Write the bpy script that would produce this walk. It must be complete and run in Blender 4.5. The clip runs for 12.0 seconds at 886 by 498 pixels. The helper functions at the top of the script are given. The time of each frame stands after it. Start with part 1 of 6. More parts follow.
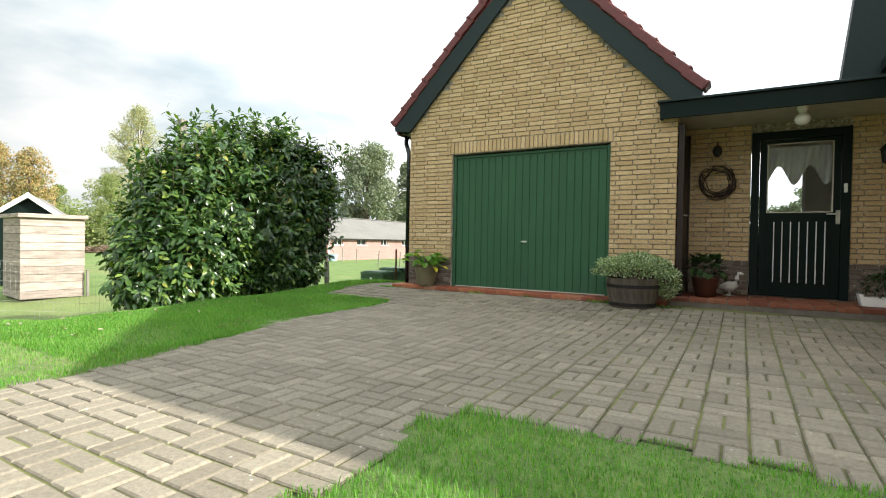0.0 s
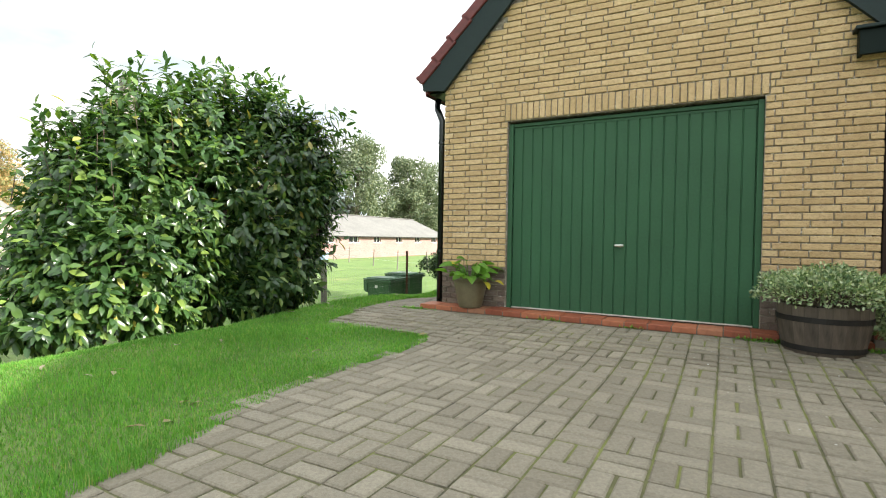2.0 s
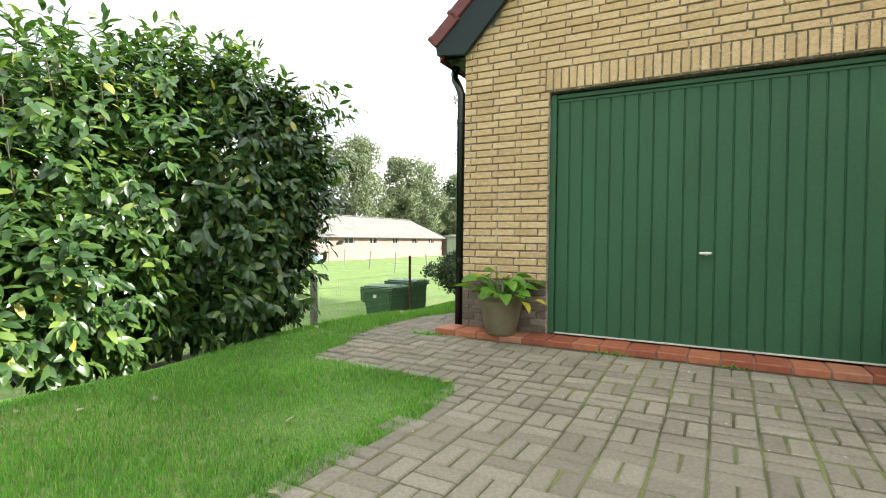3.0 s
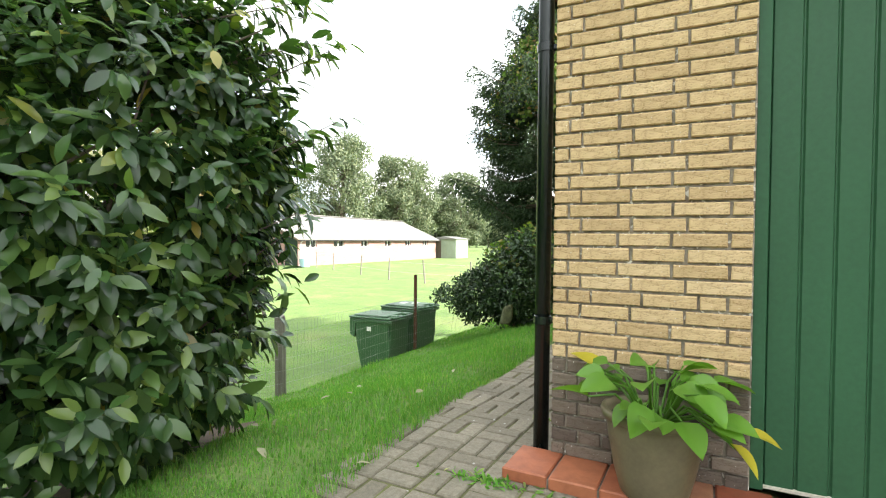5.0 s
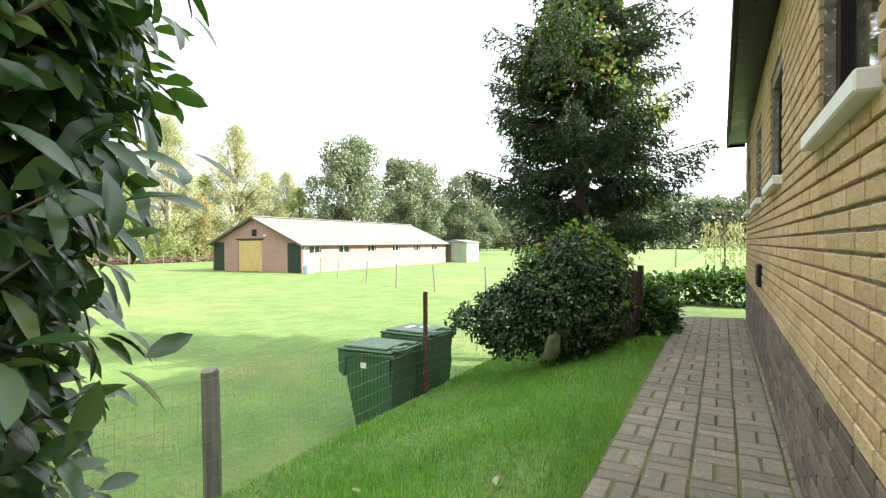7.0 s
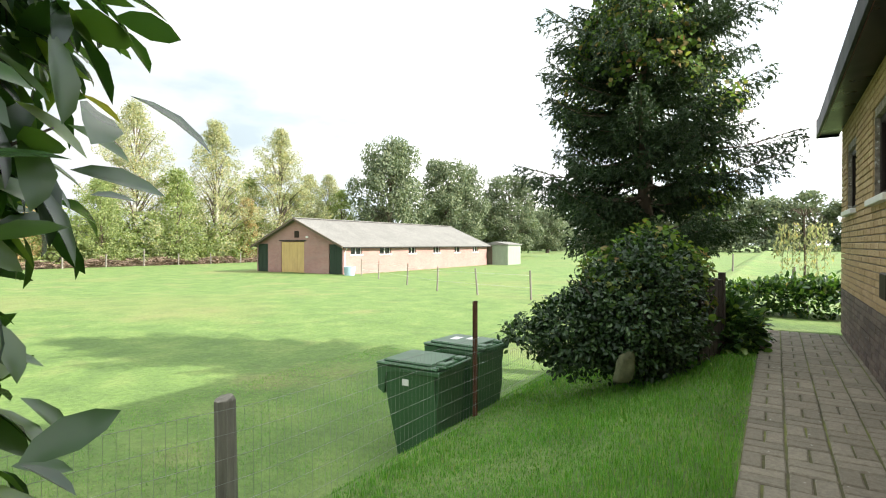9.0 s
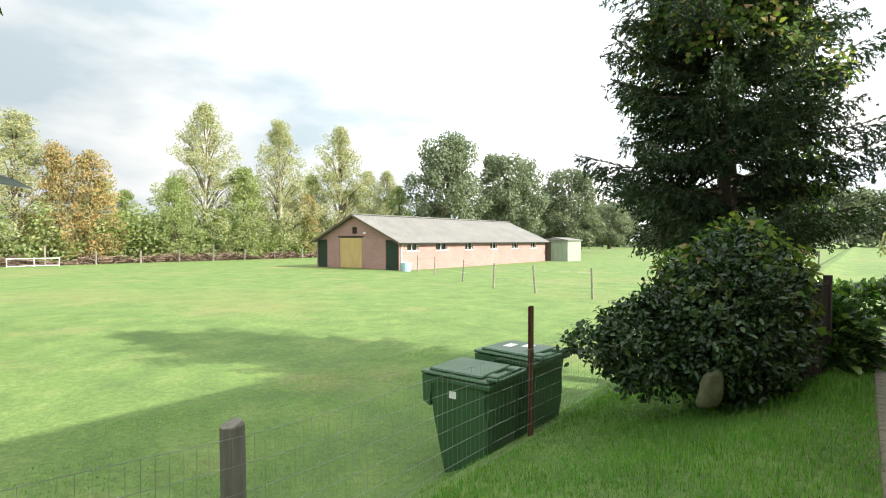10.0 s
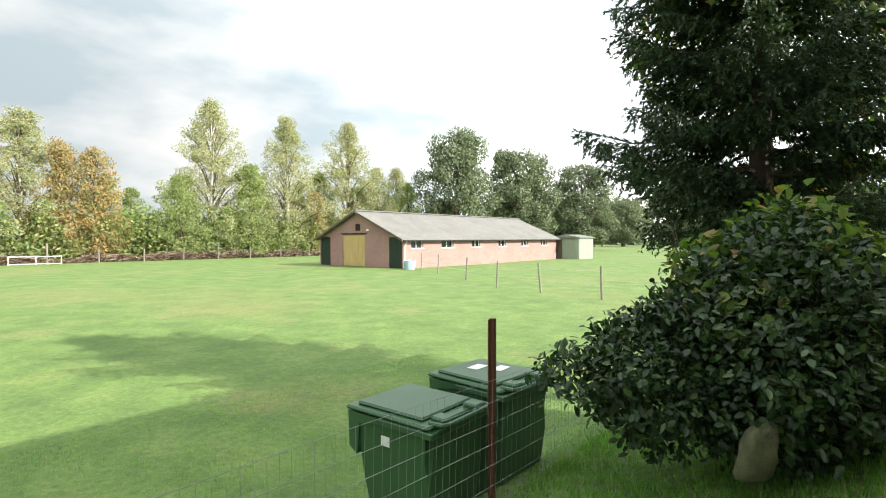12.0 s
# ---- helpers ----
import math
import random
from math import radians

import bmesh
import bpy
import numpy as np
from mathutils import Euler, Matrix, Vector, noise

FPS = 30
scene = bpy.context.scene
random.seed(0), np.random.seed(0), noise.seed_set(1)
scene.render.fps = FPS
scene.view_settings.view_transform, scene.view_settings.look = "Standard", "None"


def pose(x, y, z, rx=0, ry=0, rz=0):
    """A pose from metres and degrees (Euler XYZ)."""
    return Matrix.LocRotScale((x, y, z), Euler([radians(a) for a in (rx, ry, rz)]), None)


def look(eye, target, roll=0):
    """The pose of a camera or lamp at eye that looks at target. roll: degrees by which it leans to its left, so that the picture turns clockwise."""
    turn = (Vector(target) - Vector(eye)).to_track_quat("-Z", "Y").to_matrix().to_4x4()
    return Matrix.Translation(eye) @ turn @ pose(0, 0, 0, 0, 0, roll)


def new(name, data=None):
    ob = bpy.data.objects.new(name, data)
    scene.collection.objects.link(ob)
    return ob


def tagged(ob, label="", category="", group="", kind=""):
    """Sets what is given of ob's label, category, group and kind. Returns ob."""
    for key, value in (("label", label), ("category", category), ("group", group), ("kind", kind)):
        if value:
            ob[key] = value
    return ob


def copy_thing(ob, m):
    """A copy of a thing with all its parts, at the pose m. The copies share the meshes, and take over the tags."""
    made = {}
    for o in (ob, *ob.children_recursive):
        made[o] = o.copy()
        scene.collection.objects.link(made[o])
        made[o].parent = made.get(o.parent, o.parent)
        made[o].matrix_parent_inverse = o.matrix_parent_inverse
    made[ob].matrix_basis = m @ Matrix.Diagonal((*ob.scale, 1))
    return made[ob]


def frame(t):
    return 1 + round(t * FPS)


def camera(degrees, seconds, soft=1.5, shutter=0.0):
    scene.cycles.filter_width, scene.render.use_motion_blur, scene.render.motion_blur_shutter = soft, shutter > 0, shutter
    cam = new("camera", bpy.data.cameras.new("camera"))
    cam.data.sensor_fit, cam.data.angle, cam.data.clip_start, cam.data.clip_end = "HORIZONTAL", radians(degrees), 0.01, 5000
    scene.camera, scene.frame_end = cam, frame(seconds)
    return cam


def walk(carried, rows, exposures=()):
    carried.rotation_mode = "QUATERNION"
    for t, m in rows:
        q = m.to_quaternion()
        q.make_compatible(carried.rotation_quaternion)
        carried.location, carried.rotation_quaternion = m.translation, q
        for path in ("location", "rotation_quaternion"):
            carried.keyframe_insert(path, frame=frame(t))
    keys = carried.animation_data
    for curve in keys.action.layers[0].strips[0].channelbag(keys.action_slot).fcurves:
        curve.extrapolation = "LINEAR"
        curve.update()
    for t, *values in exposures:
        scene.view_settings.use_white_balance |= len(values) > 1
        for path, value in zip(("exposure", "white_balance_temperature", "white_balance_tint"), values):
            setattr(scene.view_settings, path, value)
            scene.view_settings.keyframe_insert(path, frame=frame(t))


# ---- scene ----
cam = camera(81.8, 12.0, soft=1.1)
PATH = [
    (0, (0.03, -0.101, 0.758), (-0.979, 1.625, 0.731), 1.0),
    (0.5, (-0.381, 0.254, 0.777), (-1.384, 1.983, 0.745), 1.0),
    (1, (-0.861, 0.664, 0.81), (-1.854, 2.399, 0.775), 1.1),
    (1.5, (-1.298, 1.072, 0.857), (-2.281, 2.813, 0.818), 1.0),
    (2, (-1.748, 1.59, 0.827), (-2.72, 3.338, 0.786), 0.9),
    (2.5, (-2.167, 2.075, 0.843), (-3.133, 3.826, 0.802), 0.8),
    (3, (-2.581, 2.623, 0.869), (-3.538, 4.379, 0.83), 0.7),
    (3.2, (-2.728, 2.825, 0.906), (-3.688, 4.579, 0.858), 0.5),
    (4.8, (-3.903, 4.31, 1.032), (-4.827, 6.083, 0.992), 0.5),
    (5, (-4.023, 4.508, 1.054), (-4.948, 6.281, 1.016), 0.6),
    (5.5, (-4.336, 4.97, 1.07), (-5.258, 6.744, 1.032), 0.5),
    (6, (-4.608, 5.437, 1.094), (-5.532, 7.211, 1.057), 0.1),
    (6.5, (-4.815, 5.825, 1.061), (-5.749, 7.593, 1.029), -0.1),
    (8.3, (-5.281, 6.443, 1.068), (-6.302, 8.163, 1.058), -0.0),
    (8.5, (-5.327, 6.456, 1.065), (-6.353, 8.173, 1.055), 0.1),
    (9, (-5.361, 6.584, 1.071), (-6.451, 8.261, 1.054), -0.0),
    (9.5, (-5.423, 6.79, 1.086), (-6.617, 8.394, 1.06), -0.0),
    (10, (-5.588, 7.025, 1.088), (-6.859, 8.569, 1.054), -0.0),
    (10.5, (-5.708, 7.315, 1.062), (-6.997, 8.844, 1.025), 0.0),
    (11, (-5.854, 7.66, 1.016), (-7.159, 9.175, 0.975), 0.1),
    (11.5, (-5.962, 7.942, 1.017), (-7.269, 9.455, 0.976), 0.1),
    (12, (-5.971, 8.297, 1.014), (-7.281, 9.808, 0.973), -0.1),
]
EXPOSURES = ((0.0, 0.9), (1.2, 1.05), (2.5, 1.25), (3.4, 1.38), (4.8, 1.6), (6.0, 1.62), (6.7, 1.5), (8.3, 1.18), (9.0, 1.05), (10.0, 0.94), (12.0, 0.88))
walk(cam, [(t, look(eye, target, roll)) for t, eye, target, roll in PATH], EXPOSURES)

# ---- world, sun and exposure ----
SUN_TO = Vector((0.957, 0.289, 0.585)).normalized()
SKY_DIM, SKY_BRIGHT = 4.4, 13.0
world = bpy.data.worlds.new("sky")
scene.world = world
world.use_nodes = True


def build_sky():
    nt = world.node_tree
    nt.nodes.clear()
    out = nt.nodes.new("ShaderNodeOutputWorld")
    bg = nt.nodes.new("ShaderNodeBackground")
    sky = nt.nodes.new("ShaderNodeTexSky")
    sky.sky_type, sky.sun_disc = "NISHITA", False
    sky.sun_elevation = math.asin(SUN_TO.z)
    sky.sun_rotation = math.atan2(SUN_TO.x, SUN_TO.y)
    sky.air_density, sky.dust_density = 1.0, 1.5
    co = nt.nodes.new("ShaderNodeTexCoord")
    mp = nt.nodes.new("ShaderNodeMapping")
    mp.inputs["Scale"].default_value = (1.3, 1.3, 3.4)
    n1 = nt.nodes.new("ShaderNodeTexNoise")
    n1.inputs["Scale"].default_value, n1.inputs["Detail"].default_value, n1.inputs["Roughness"].default_value = 1.6, 7, 0.52
    cover = nt.nodes.new("ShaderNodeValToRGB")
    cover.color_ramp.elements[0].position, cover.color_ramp.elements[1].position = 0.18, 0.36
    n2 = nt.nodes.new("ShaderNodeTexNoise")
    n2.inputs["Scale"].default_value, n2.inputs["Detail"].default_value = 2.3, 6
    tone = nt.nodes.new("ShaderNodeValToRGB")
    tone.color_ramp.elements[0].position, tone.color_ramp.elements[0].color = 0.38, (0.58, 0.68, 0.73, 1)
    tone.color_ramp.elements[1].position, tone.color_ramp.elements[1].color = 0.60, (1.0, 1.0, 0.98, 1)
    # clouds are brighter towards the sun
    dot = nt.nodes.new("ShaderNodeVectorMath")
    dot.operation = "DOT_PRODUCT"
    dot.inputs[1].default_value = SUN_TO
    nt.links.new(co.outputs["Generated"], dot.inputs[0])
    glow = nt.nodes.new("ShaderNodeMapRange")
    glow.interpolation_type = "SMOOTHSTEP"
    glow.inputs["From Min"].default_value, glow.inputs["From Max"].default_value = -0.75, 0.75
    glow.inputs["To Min"].default_value, glow.inputs["To Max"].default_value = SKY_DIM, SKY_BRIGHT
    nt.links.new(dot.outputs["Value"], glow.inputs["Value"])
    lit = nt.nodes.new("ShaderNodeVectorMath")
    lit.operation = "SCALE"
    nt.links.new(tone.outputs[0], lit.inputs[0])
    nt.links.new(glow.outputs[0], lit.inputs["Scale"])
    mix = nt.nodes.new("ShaderNodeMixRGB")
    lk = nt.links.new
    lk(co.outputs["Generated"], mp.inputs["Vector"])
    lk(mp.outputs[0], n1.inputs["Vector"])
    lk(mp.outputs[0], n2.inputs["Vector"])
    lk(n1.outputs["Fac"], cover.inputs[0])
    lk(n2.outputs["Fac"], tone.inputs[0])
    lk(cover.outputs[0], mix.inputs[0])
    lk(sky.outputs[0], mix.inputs[1])
    lk(lit.outputs[0], mix.inputs[2])
    lk(mix.outputs[0], bg.inputs[0])
    bg.inputs[1].default_value = 0.12
    lk(bg.outputs[0], out.inputs[0])


build_sky()
sun_data = bpy.data.lights.new("sun", "SUN")
sun_data.energy, sun_data.angle, sun_data.color = 5.6, radians(0.6), (1.0, 0.95, 0.86)
sun = new("sun", sun_data)
sun.matrix_world = look(SUN_TO * 60, (0, 0, 0))

# ---- materials ----


class Mat:
    """A small writer of node materials: colour by noise at two scales, bump, random tint per piece."""

    def __init__(self, name, rough=0.7, metal=0.0):
        self.m = bpy.data.materials.new(name)
        self.m.use_nodes = True
        self.nt = self.m.node_tree
        self.p = self.nt.nodes["Principled BSDF"]
        self.p.inputs["Roughness"].default_value = rough
        self.p.inputs["Metallic"].default_value = metal
        self.co = self.nt.nodes.new("ShaderNodeTexCoord").outputs["Object"]
        self.col = None
        self.geo = None

    def node(self, kind):
        return self.nt.nodes.new(kind)

    def link(self, a, b):
        self.nt.links.new(a, b)

    def noise(self, scale, detail=4, stretch=None, rough=0.55):
        n = self.node("ShaderNodeTexNoise")
        n.inputs["Scale"].default_value, n.inputs["Detail"].default_value, n.inputs["Roughness"].default_value = scale, detail, rough
        if stretch:
            mp = self.node("ShaderNodeMapping")
            mp.inputs["Scale"].default_value = stretch
            self.link(self.co, mp.inputs["Vector"])
            self.link(mp.outputs[0], n.inputs["Vector"])
        else:
            self.link(self.co, n.inputs["Vector"])
        return n.outputs["Fac"]

    def ramp(self, fac, *stops):
        r = self.node("ShaderNodeValToRGB")
        e = r.color_ramp.elements
        while len(e) < len(stops):
            e.new(0.5)
        for el, (pos, c) in zip(e, stops):
            el.position, el.color = pos, (*c, 1)
        self.link(fac, r.inputs[0])
        return r.outputs[0]

    def mix(self, fac, a, b, mode="MIX"):
        n = self.node("ShaderNodeMixRGB")
        n.blend_type = mode
        for sock, v in zip(n.inputs, (fac, a, b)):
            if isinstance(v, (int, float)):
                sock.default_value = v
            elif isinstance(v, tuple):
                sock.default_value = (*v, 1)
            else:
                self.link(v, sock)
        return n.outputs[0]

    def base(self, c):
        self.link(c, self.p.inputs["Base Color"])
        return self

    def island(self):
        return self.node("ShaderNodeNewGeometry").outputs["Random Per Island"]

    def objrand(self):
        return self.node("ShaderNodeObjectInfo").outputs["Random"]

    def rough(self, fac, lo, hi):
        r = self.node("ShaderNodeMapRange")
        r.inputs["To Min"].default_value, r.inputs["To Max"].default_value = lo, hi
        self.link(fac, r.inputs["Value"])
        self.link(r.outputs[0], self.p.inputs["Roughness"])
        return self

    def bump(self, fac, strength=0.4, dist=0.01):
        b = self.node("ShaderNodeBump")
        b.inputs["Strength"].default_value, b.inputs["Distance"].default_value = strength, dist
        self.link(fac, b.inputs["Height"])
        self.link(b.outputs[0], self.p.inputs["Normal"])
        return self

    def spec(self, v):
        self.p.inputs["Specular IOR Level"].default_value = v
        return self

    def thin(self, amount, c):
        """Light that shines through a leaf."""
        t = self.node("ShaderNodeBsdfTranslucent")
        if isinstance(c, tuple):
            t.inputs["Color"].default_value = (*c, 1)
        else:
            self.link(c, t.inputs["Color"])
        mx = self.node("ShaderNodeMixShader")
        mx.inputs[0].default_value = amount
        self.link(self.p.outputs[0], mx.inputs[1])
        self.link(t.outputs[0], mx.inputs[2])
        self.link(mx.outputs[0], self.nt.nodes["Material Output"].inputs["Surface"])
        return self


def plain(name, c, rough=0.6, metal=0.0, var=0.15, scale=8.0, bump=0.0):
    k = Mat(name, rough, metal)
    lo, hi = tuple(v * (1 - var) for v in c), tuple(min(1, v * (1 + var)) for v in c)
    n1 = k.noise(scale, 5)
    c1 = k.ramp(n1, (0.3, lo), (0.7, hi))
    n2 = k.noise(scale * 9, 3)
    k.base(k.mix(0.35, c1, k.ramp(n2, (0.3, lo), (0.7, hi))))
    if bump:
        k.bump(n2, bump, 0.004)
    return k.m


def brick_mat(name, stops, joined, pores=True):
    k = Mat(name, 0.85)
    r = k.island() if joined else k.objrand()
    c = k.ramp(r, *stops)
    n1 = k.noise(28, 6)
    c = k.mix(0.55, c, k.ramp(n1, (0.25, (0.75, 0.72, 0.66)), (0.62, (1, 1, 1))), "MULTIPLY")
    big = k.noise(0.9, 4)
    c = k.mix(0.5, c, k.ramp(big, (0.3, (0.86, 0.84, 0.81)), (0.65, (1, 1, 1))), "MULTIPLY")
    k.base(c)
    # thin dark creases left by the mould, and specks of lime
    n2 = k.noise(30, 5, (0.8, 0.8, 2.2), 0.6)
    c = k.mix(1.0, c, k.ramp(n2, (0.455, (1, 1, 1)), (0.475, (0.45, 0.38, 0.3)), (0.495, (1, 1, 1))), "MULTIPLY")
    n3 = k.noise(75, 2)
    c = k.mix(k.ramp(n3, (0.735, (0, 0, 0)), (0.76, (1, 1, 1))), c, (0.75, 0.73, 0.68))
    k.base(c)
    k.bump(n2, 0.7, 0.006)
    return k.m


def leaf_mat(name, stops, rough=0.35, trans=0.3, spec=0.5, tint=(1.5, 1.7, 0.6)):
    k = Mat(name, rough)
    c = k.ramp(k.island(), *stops)
    big = k.noise(1.3, 3)
    c = k.mix(0.6, c, k.ramp(big, (0.3, (0.62, 0.62, 0.62)), (0.7, (1.15, 1.12, 1.0))), "MULTIPLY")
    k.base(c)
    k.spec(spec)
    t = k.mix(1.0, c, tint, "MULTIPLY")
    k.thin(trans, t)
    return k.m


YEL = ((0.0, (0.49, 0.345, 0.18)), (0.35, (0.54, 0.385, 0.205)), (0.7, (0.575, 0.415, 0.225)), (1.0, (0.62, 0.46, 0.265)))
DRK = ((0.0, (0.11, 0.085, 0.07)), (0.5, (0.16, 0.125, 0.10)), (1.0, (0.22, 0.175, 0.14)))
M_brick = brick_mat("yellow_brick", YEL, True)
M_brick_one = brick_mat("yellow_brick_single", YEL, False)
M_plinth = brick_mat("plinth_brick", DRK, True)
M_plinth_one = brick_mat("plinth_brick_single", DRK, False)


def mortar_mat():
    k = Mat("mortar", 0.95)
    n1 = k.noise(20, 5)
    c = k.ramp(n1, (0.3, (0.13, 0.105, 0.08)), (0.7, (0.36, 0.32, 0.265)))
    n2 = k.noise(42, 3)
    c = k.mix(k.ramp(n2, (0.60, (0, 0, 0)), (0.66, (1, 1, 1))), c, (0.62, 0.60, 0.55))
    k.base(c)
    k.bump(n1, 0.7, 0.006)
    return k.m


M_mortar = mortar_mat()
M_mortar_dark = plain("plinth_mortar", (0.14, 0.12, 0.10), 0.95, var=0.3, scale=5, bump=0.5)


def paint_mat(name, c, rough=0.42, spec=0.5):
    k = Mat(name, rough)
    k.spec(spec)
    n1 = k.noise(3, 5, (1, 1, 0.35))
    c1 = k.ramp(n1, (0.3, tuple(v * 0.82 for v in c)), (0.7, tuple(v * 1.12 for v in c)))
    n2 = k.noise(45, 4)
    k.base(k.mix(0.25, c1, k.ramp(n2, (0.35, tuple(v * 0.7 for v in c)), (0.65, tuple(v * 1.2 for v in c)))))
    k.rough(n1, rough - 0.1, rough + 0.15)
    k.bump(n2, 0.08, 0.002)
    return k.m


M_green = paint_mat("green_door_paint", (0.028, 0.092, 0.043), 0.5, 0.3)
M_dkgreen = paint_mat("dark_green_paint", (0.005, 0.012, 0.010), 0.5, 0.12)
M_board = paint_mat("barge_board_paint", (0.016, 0.028, 0.028), 0.6, 0.25)
M_black = paint_mat("black_plastic", (0.004, 0.008, 0.007), 0.24)
M_white = plain("white_paint", (0.78, 0.77, 0.74), 0.5, var=0.06)
M_cream = plain("cream_panel", (0.55, 0.50, 0.42), 0.7, var=0.12)
M_brown = paint_mat("brown_wood_paint", (0.022, 0.013, 0.010), 0.5, 0.25)
M_rooftile = plain("dark_red_roof_tile", (0.12, 0.022, 0.02), 0.42, var=0.4, scale=12, bump=0.3)
M_metal = plain("brushed_steel", (0.6, 0.6, 0.58), 0.3, 1.0, 0.08)


def terracotta(name, joined, tone=1.0):
    k = Mat(name, 0.6)
    r = k.island() if joined else k.objrand()
    c = k.ramp(r, *((f, tuple(v * tone for v in q)) for f, q in ((0.0, (0.30, 0.075, 0.035)), (0.45, (0.42, 0.12, 0.055)), (0.8, (0.50, 0.17, 0.08)), (1.0, (0.40, 0.26, 0.17)))))
    n = k.noise(14, 6)
    c = k.mix(0.6, c, k.ramp(n, (0.3, (0.5, 0.48, 0.45)), (0.62, (1, 1, 1))), "MULTIPLY")
    k.base(c)
    k.bump(k.noise(50, 4), 0.3, 0.004)
    return k.m


M_terra = terracotta("terracotta_tile", False, 0.78)
M_quarry = terracotta("brown_red_quarry_tile", False, 0.5)


def paver_mat(name, joined):
    k = Mat(name, 0.86)
    r = k.island() if joined else k.objrand()
    c = k.ramp(r, (0.0, (0.20, 0.177, 0.138)), (0.35, (0.232, 0.207, 0.163)), (0.75, (0.255, 0.229, 0.182)), (1.0, (0.288, 0.259, 0.206)))
    n = k.noise(46, 8, rough=0.78)
    c = k.mix(0.9, c, k.ramp(n, (0.3, (0.55, 0.53, 0.5)), (0.66, (1.12, 1.12, 1.1))), "MULTIPLY")
    big = k.noise(0.55, 5)
    c = k.mix(0.75, c, k.ramp(big, (0.32, (0.66, 0.66, 0.62)), (0.62, (1.06, 1.04, 1.0))), "MULTIPLY")
    sp = k.node("ShaderNodeTexVoronoi")
    sp.inputs["Scale"].default_value = 11
    k.link(k.co, sp.inputs["Vector"])
    dots = k.ramp(sp.outputs["Distance"], (0.05, (1, 1, 1)), (0.085, (0, 0, 0)))
    c = k.mix(dots, c, (0.42, 0.41, 0.38))
    k.base(c)
    k.bump(k.noise(70, 7, rough=0.75), 0.9, 0.006)
    return k.m


M_paver = paver_mat("grey_concrete_paver", True)
M_paver_one = paver_mat("grey_concrete_paver_single", False)


def joint_mat():
    k = Mat("mossy_joint_sand", 0.95)
    n = k.noise(1.4, 5)
    n2 = k.noise(22, 4)
    c = k.ramp(n, (0.36, (0.035, 0.03, 0.021)), (0.47, (0.07, 0.08, 0.017)), (0.58, (0.17, 0.20, 0.03)))
    k.base(k.mix(0.5, c, k.ramp(n2, (0.3, (0.05, 0.045, 0.03)), (0.7, (0.14, 0.13, 0.06)))))
    k.bump(n2, 0.6, 0.01)
    return k.m


M_joint = joint_mat()


def grass_ground():
    k = Mat("grass_ground", 0.9)
    n1 = k.noise(0.11, 6)
    n2 = k.noise(1.1, 6, rough=0.65)
    n3 = k.noise(14, 5, rough=0.7)
    n4 = k.noise(0.42, 6, rough=0.6)
    c = k.ramp(n2, (0.25, (0.066, 0.118, 0.026)), (0.5, (0.110, 0.184, 0.040)), (0.72, (0.165, 0.228, 0.062)))
    c = k.mix(k.ramp(n4, (0.56, (0, 0, 0)), (0.68, (0.55, 0.55, 0.55))), c, (0.22, 0.205, 0.085))
    c = k.mix(k.ramp(n1, (0.52, (0, 0, 0)), (0.70, (0.6, 0.6, 0.6))), c, (0.21, 0.20, 0.075))
    c = k.mix(0.75, c, k.ramp(n3, (0.28, (0.42, 0.45, 0.35)), (0.66, (1.18, 1.15, 1.1))), "MULTIPLY")
    k.base(c)
    k.bump(n3, 0.8, 0.03)
    return k.m


M_grass = grass_ground()
M_blade = leaf_mat("grass_blade", ((0.0, (0.080, 0.215, 0.032)), (0.5, (0.118, 0.30, 0.048)), (0.9, (0.185, 0.35, 0.075)), (1.0, (0.32, 0.33, 0.14))), 0.5, 0.45, 0.3)
M_laurel = leaf_mat("laurel_leaf", ((0.0, (0.026, 0.062, 0.021)), (0.45, (0.046, 0.100, 0.031)), (0.82, (0.088, 0.160, 0.042)), (0.988, (0.19, 0.27, 0.06)), (1.0, (0.36, 0.29, 0.06))), 0.27, 0.30, 0.5)
M_holly = leaf_mat("dark_shrub_leaf", ((0.0, (0.014, 0.035, 0.012)), (0.6, (0.026, 0.06, 0.018)), (1.0, (0.06, 0.11, 0.03))), 0.46, 0.2, 0.45)
M_vine = leaf_mat("vine_leaf", ((0.0, (0.07, 0.13, 0.03)), (0.5, (0.11, 0.185, 0.045)), (0.78, (0.19, 0.24, 0.07)), (0.9, (0.26, 0.22, 0.10)), (1.0, (0.28, 0.17, 0.09))), 0.75, 0.4, 0.12)
M_needle = leaf_mat("spruce_needle", ((0.0, (0.018, 0.038, 0.017)), (0.6, (0.033, 0.063, 0.026)), (1.0, (0.065, 0.10, 0.04))), 0.55, 0.12, 0.25)
# oak and birch: distance haze is put into the leaf colour, paler and greyer
M_oak_hazed = leaf_mat("hazed_oak_leaf", ((0.0, (0.10, 0.135, 0.085)), (0.6, (0.165, 0.20, 0.125)), (1.0, (0.24, 0.265, 0.165))), 0.6, 0.3, 0.25, (1.25, 1.35, 0.9))
M_birch_hazed = leaf_mat("hazed_birch_leaf", ((0.0, (0.27, 0.31, 0.19)), (0.5, (0.36, 0.39, 0.235)), (0.85, (0.46, 0.43, 0.25)), (1.0, (0.55, 0.44, 0.20))), 0.7, 0.4, 0.2, (1.2, 1.25, 0.8))
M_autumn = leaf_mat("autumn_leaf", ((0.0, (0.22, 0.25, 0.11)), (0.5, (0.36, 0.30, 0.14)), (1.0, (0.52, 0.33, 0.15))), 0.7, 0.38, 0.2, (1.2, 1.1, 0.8))
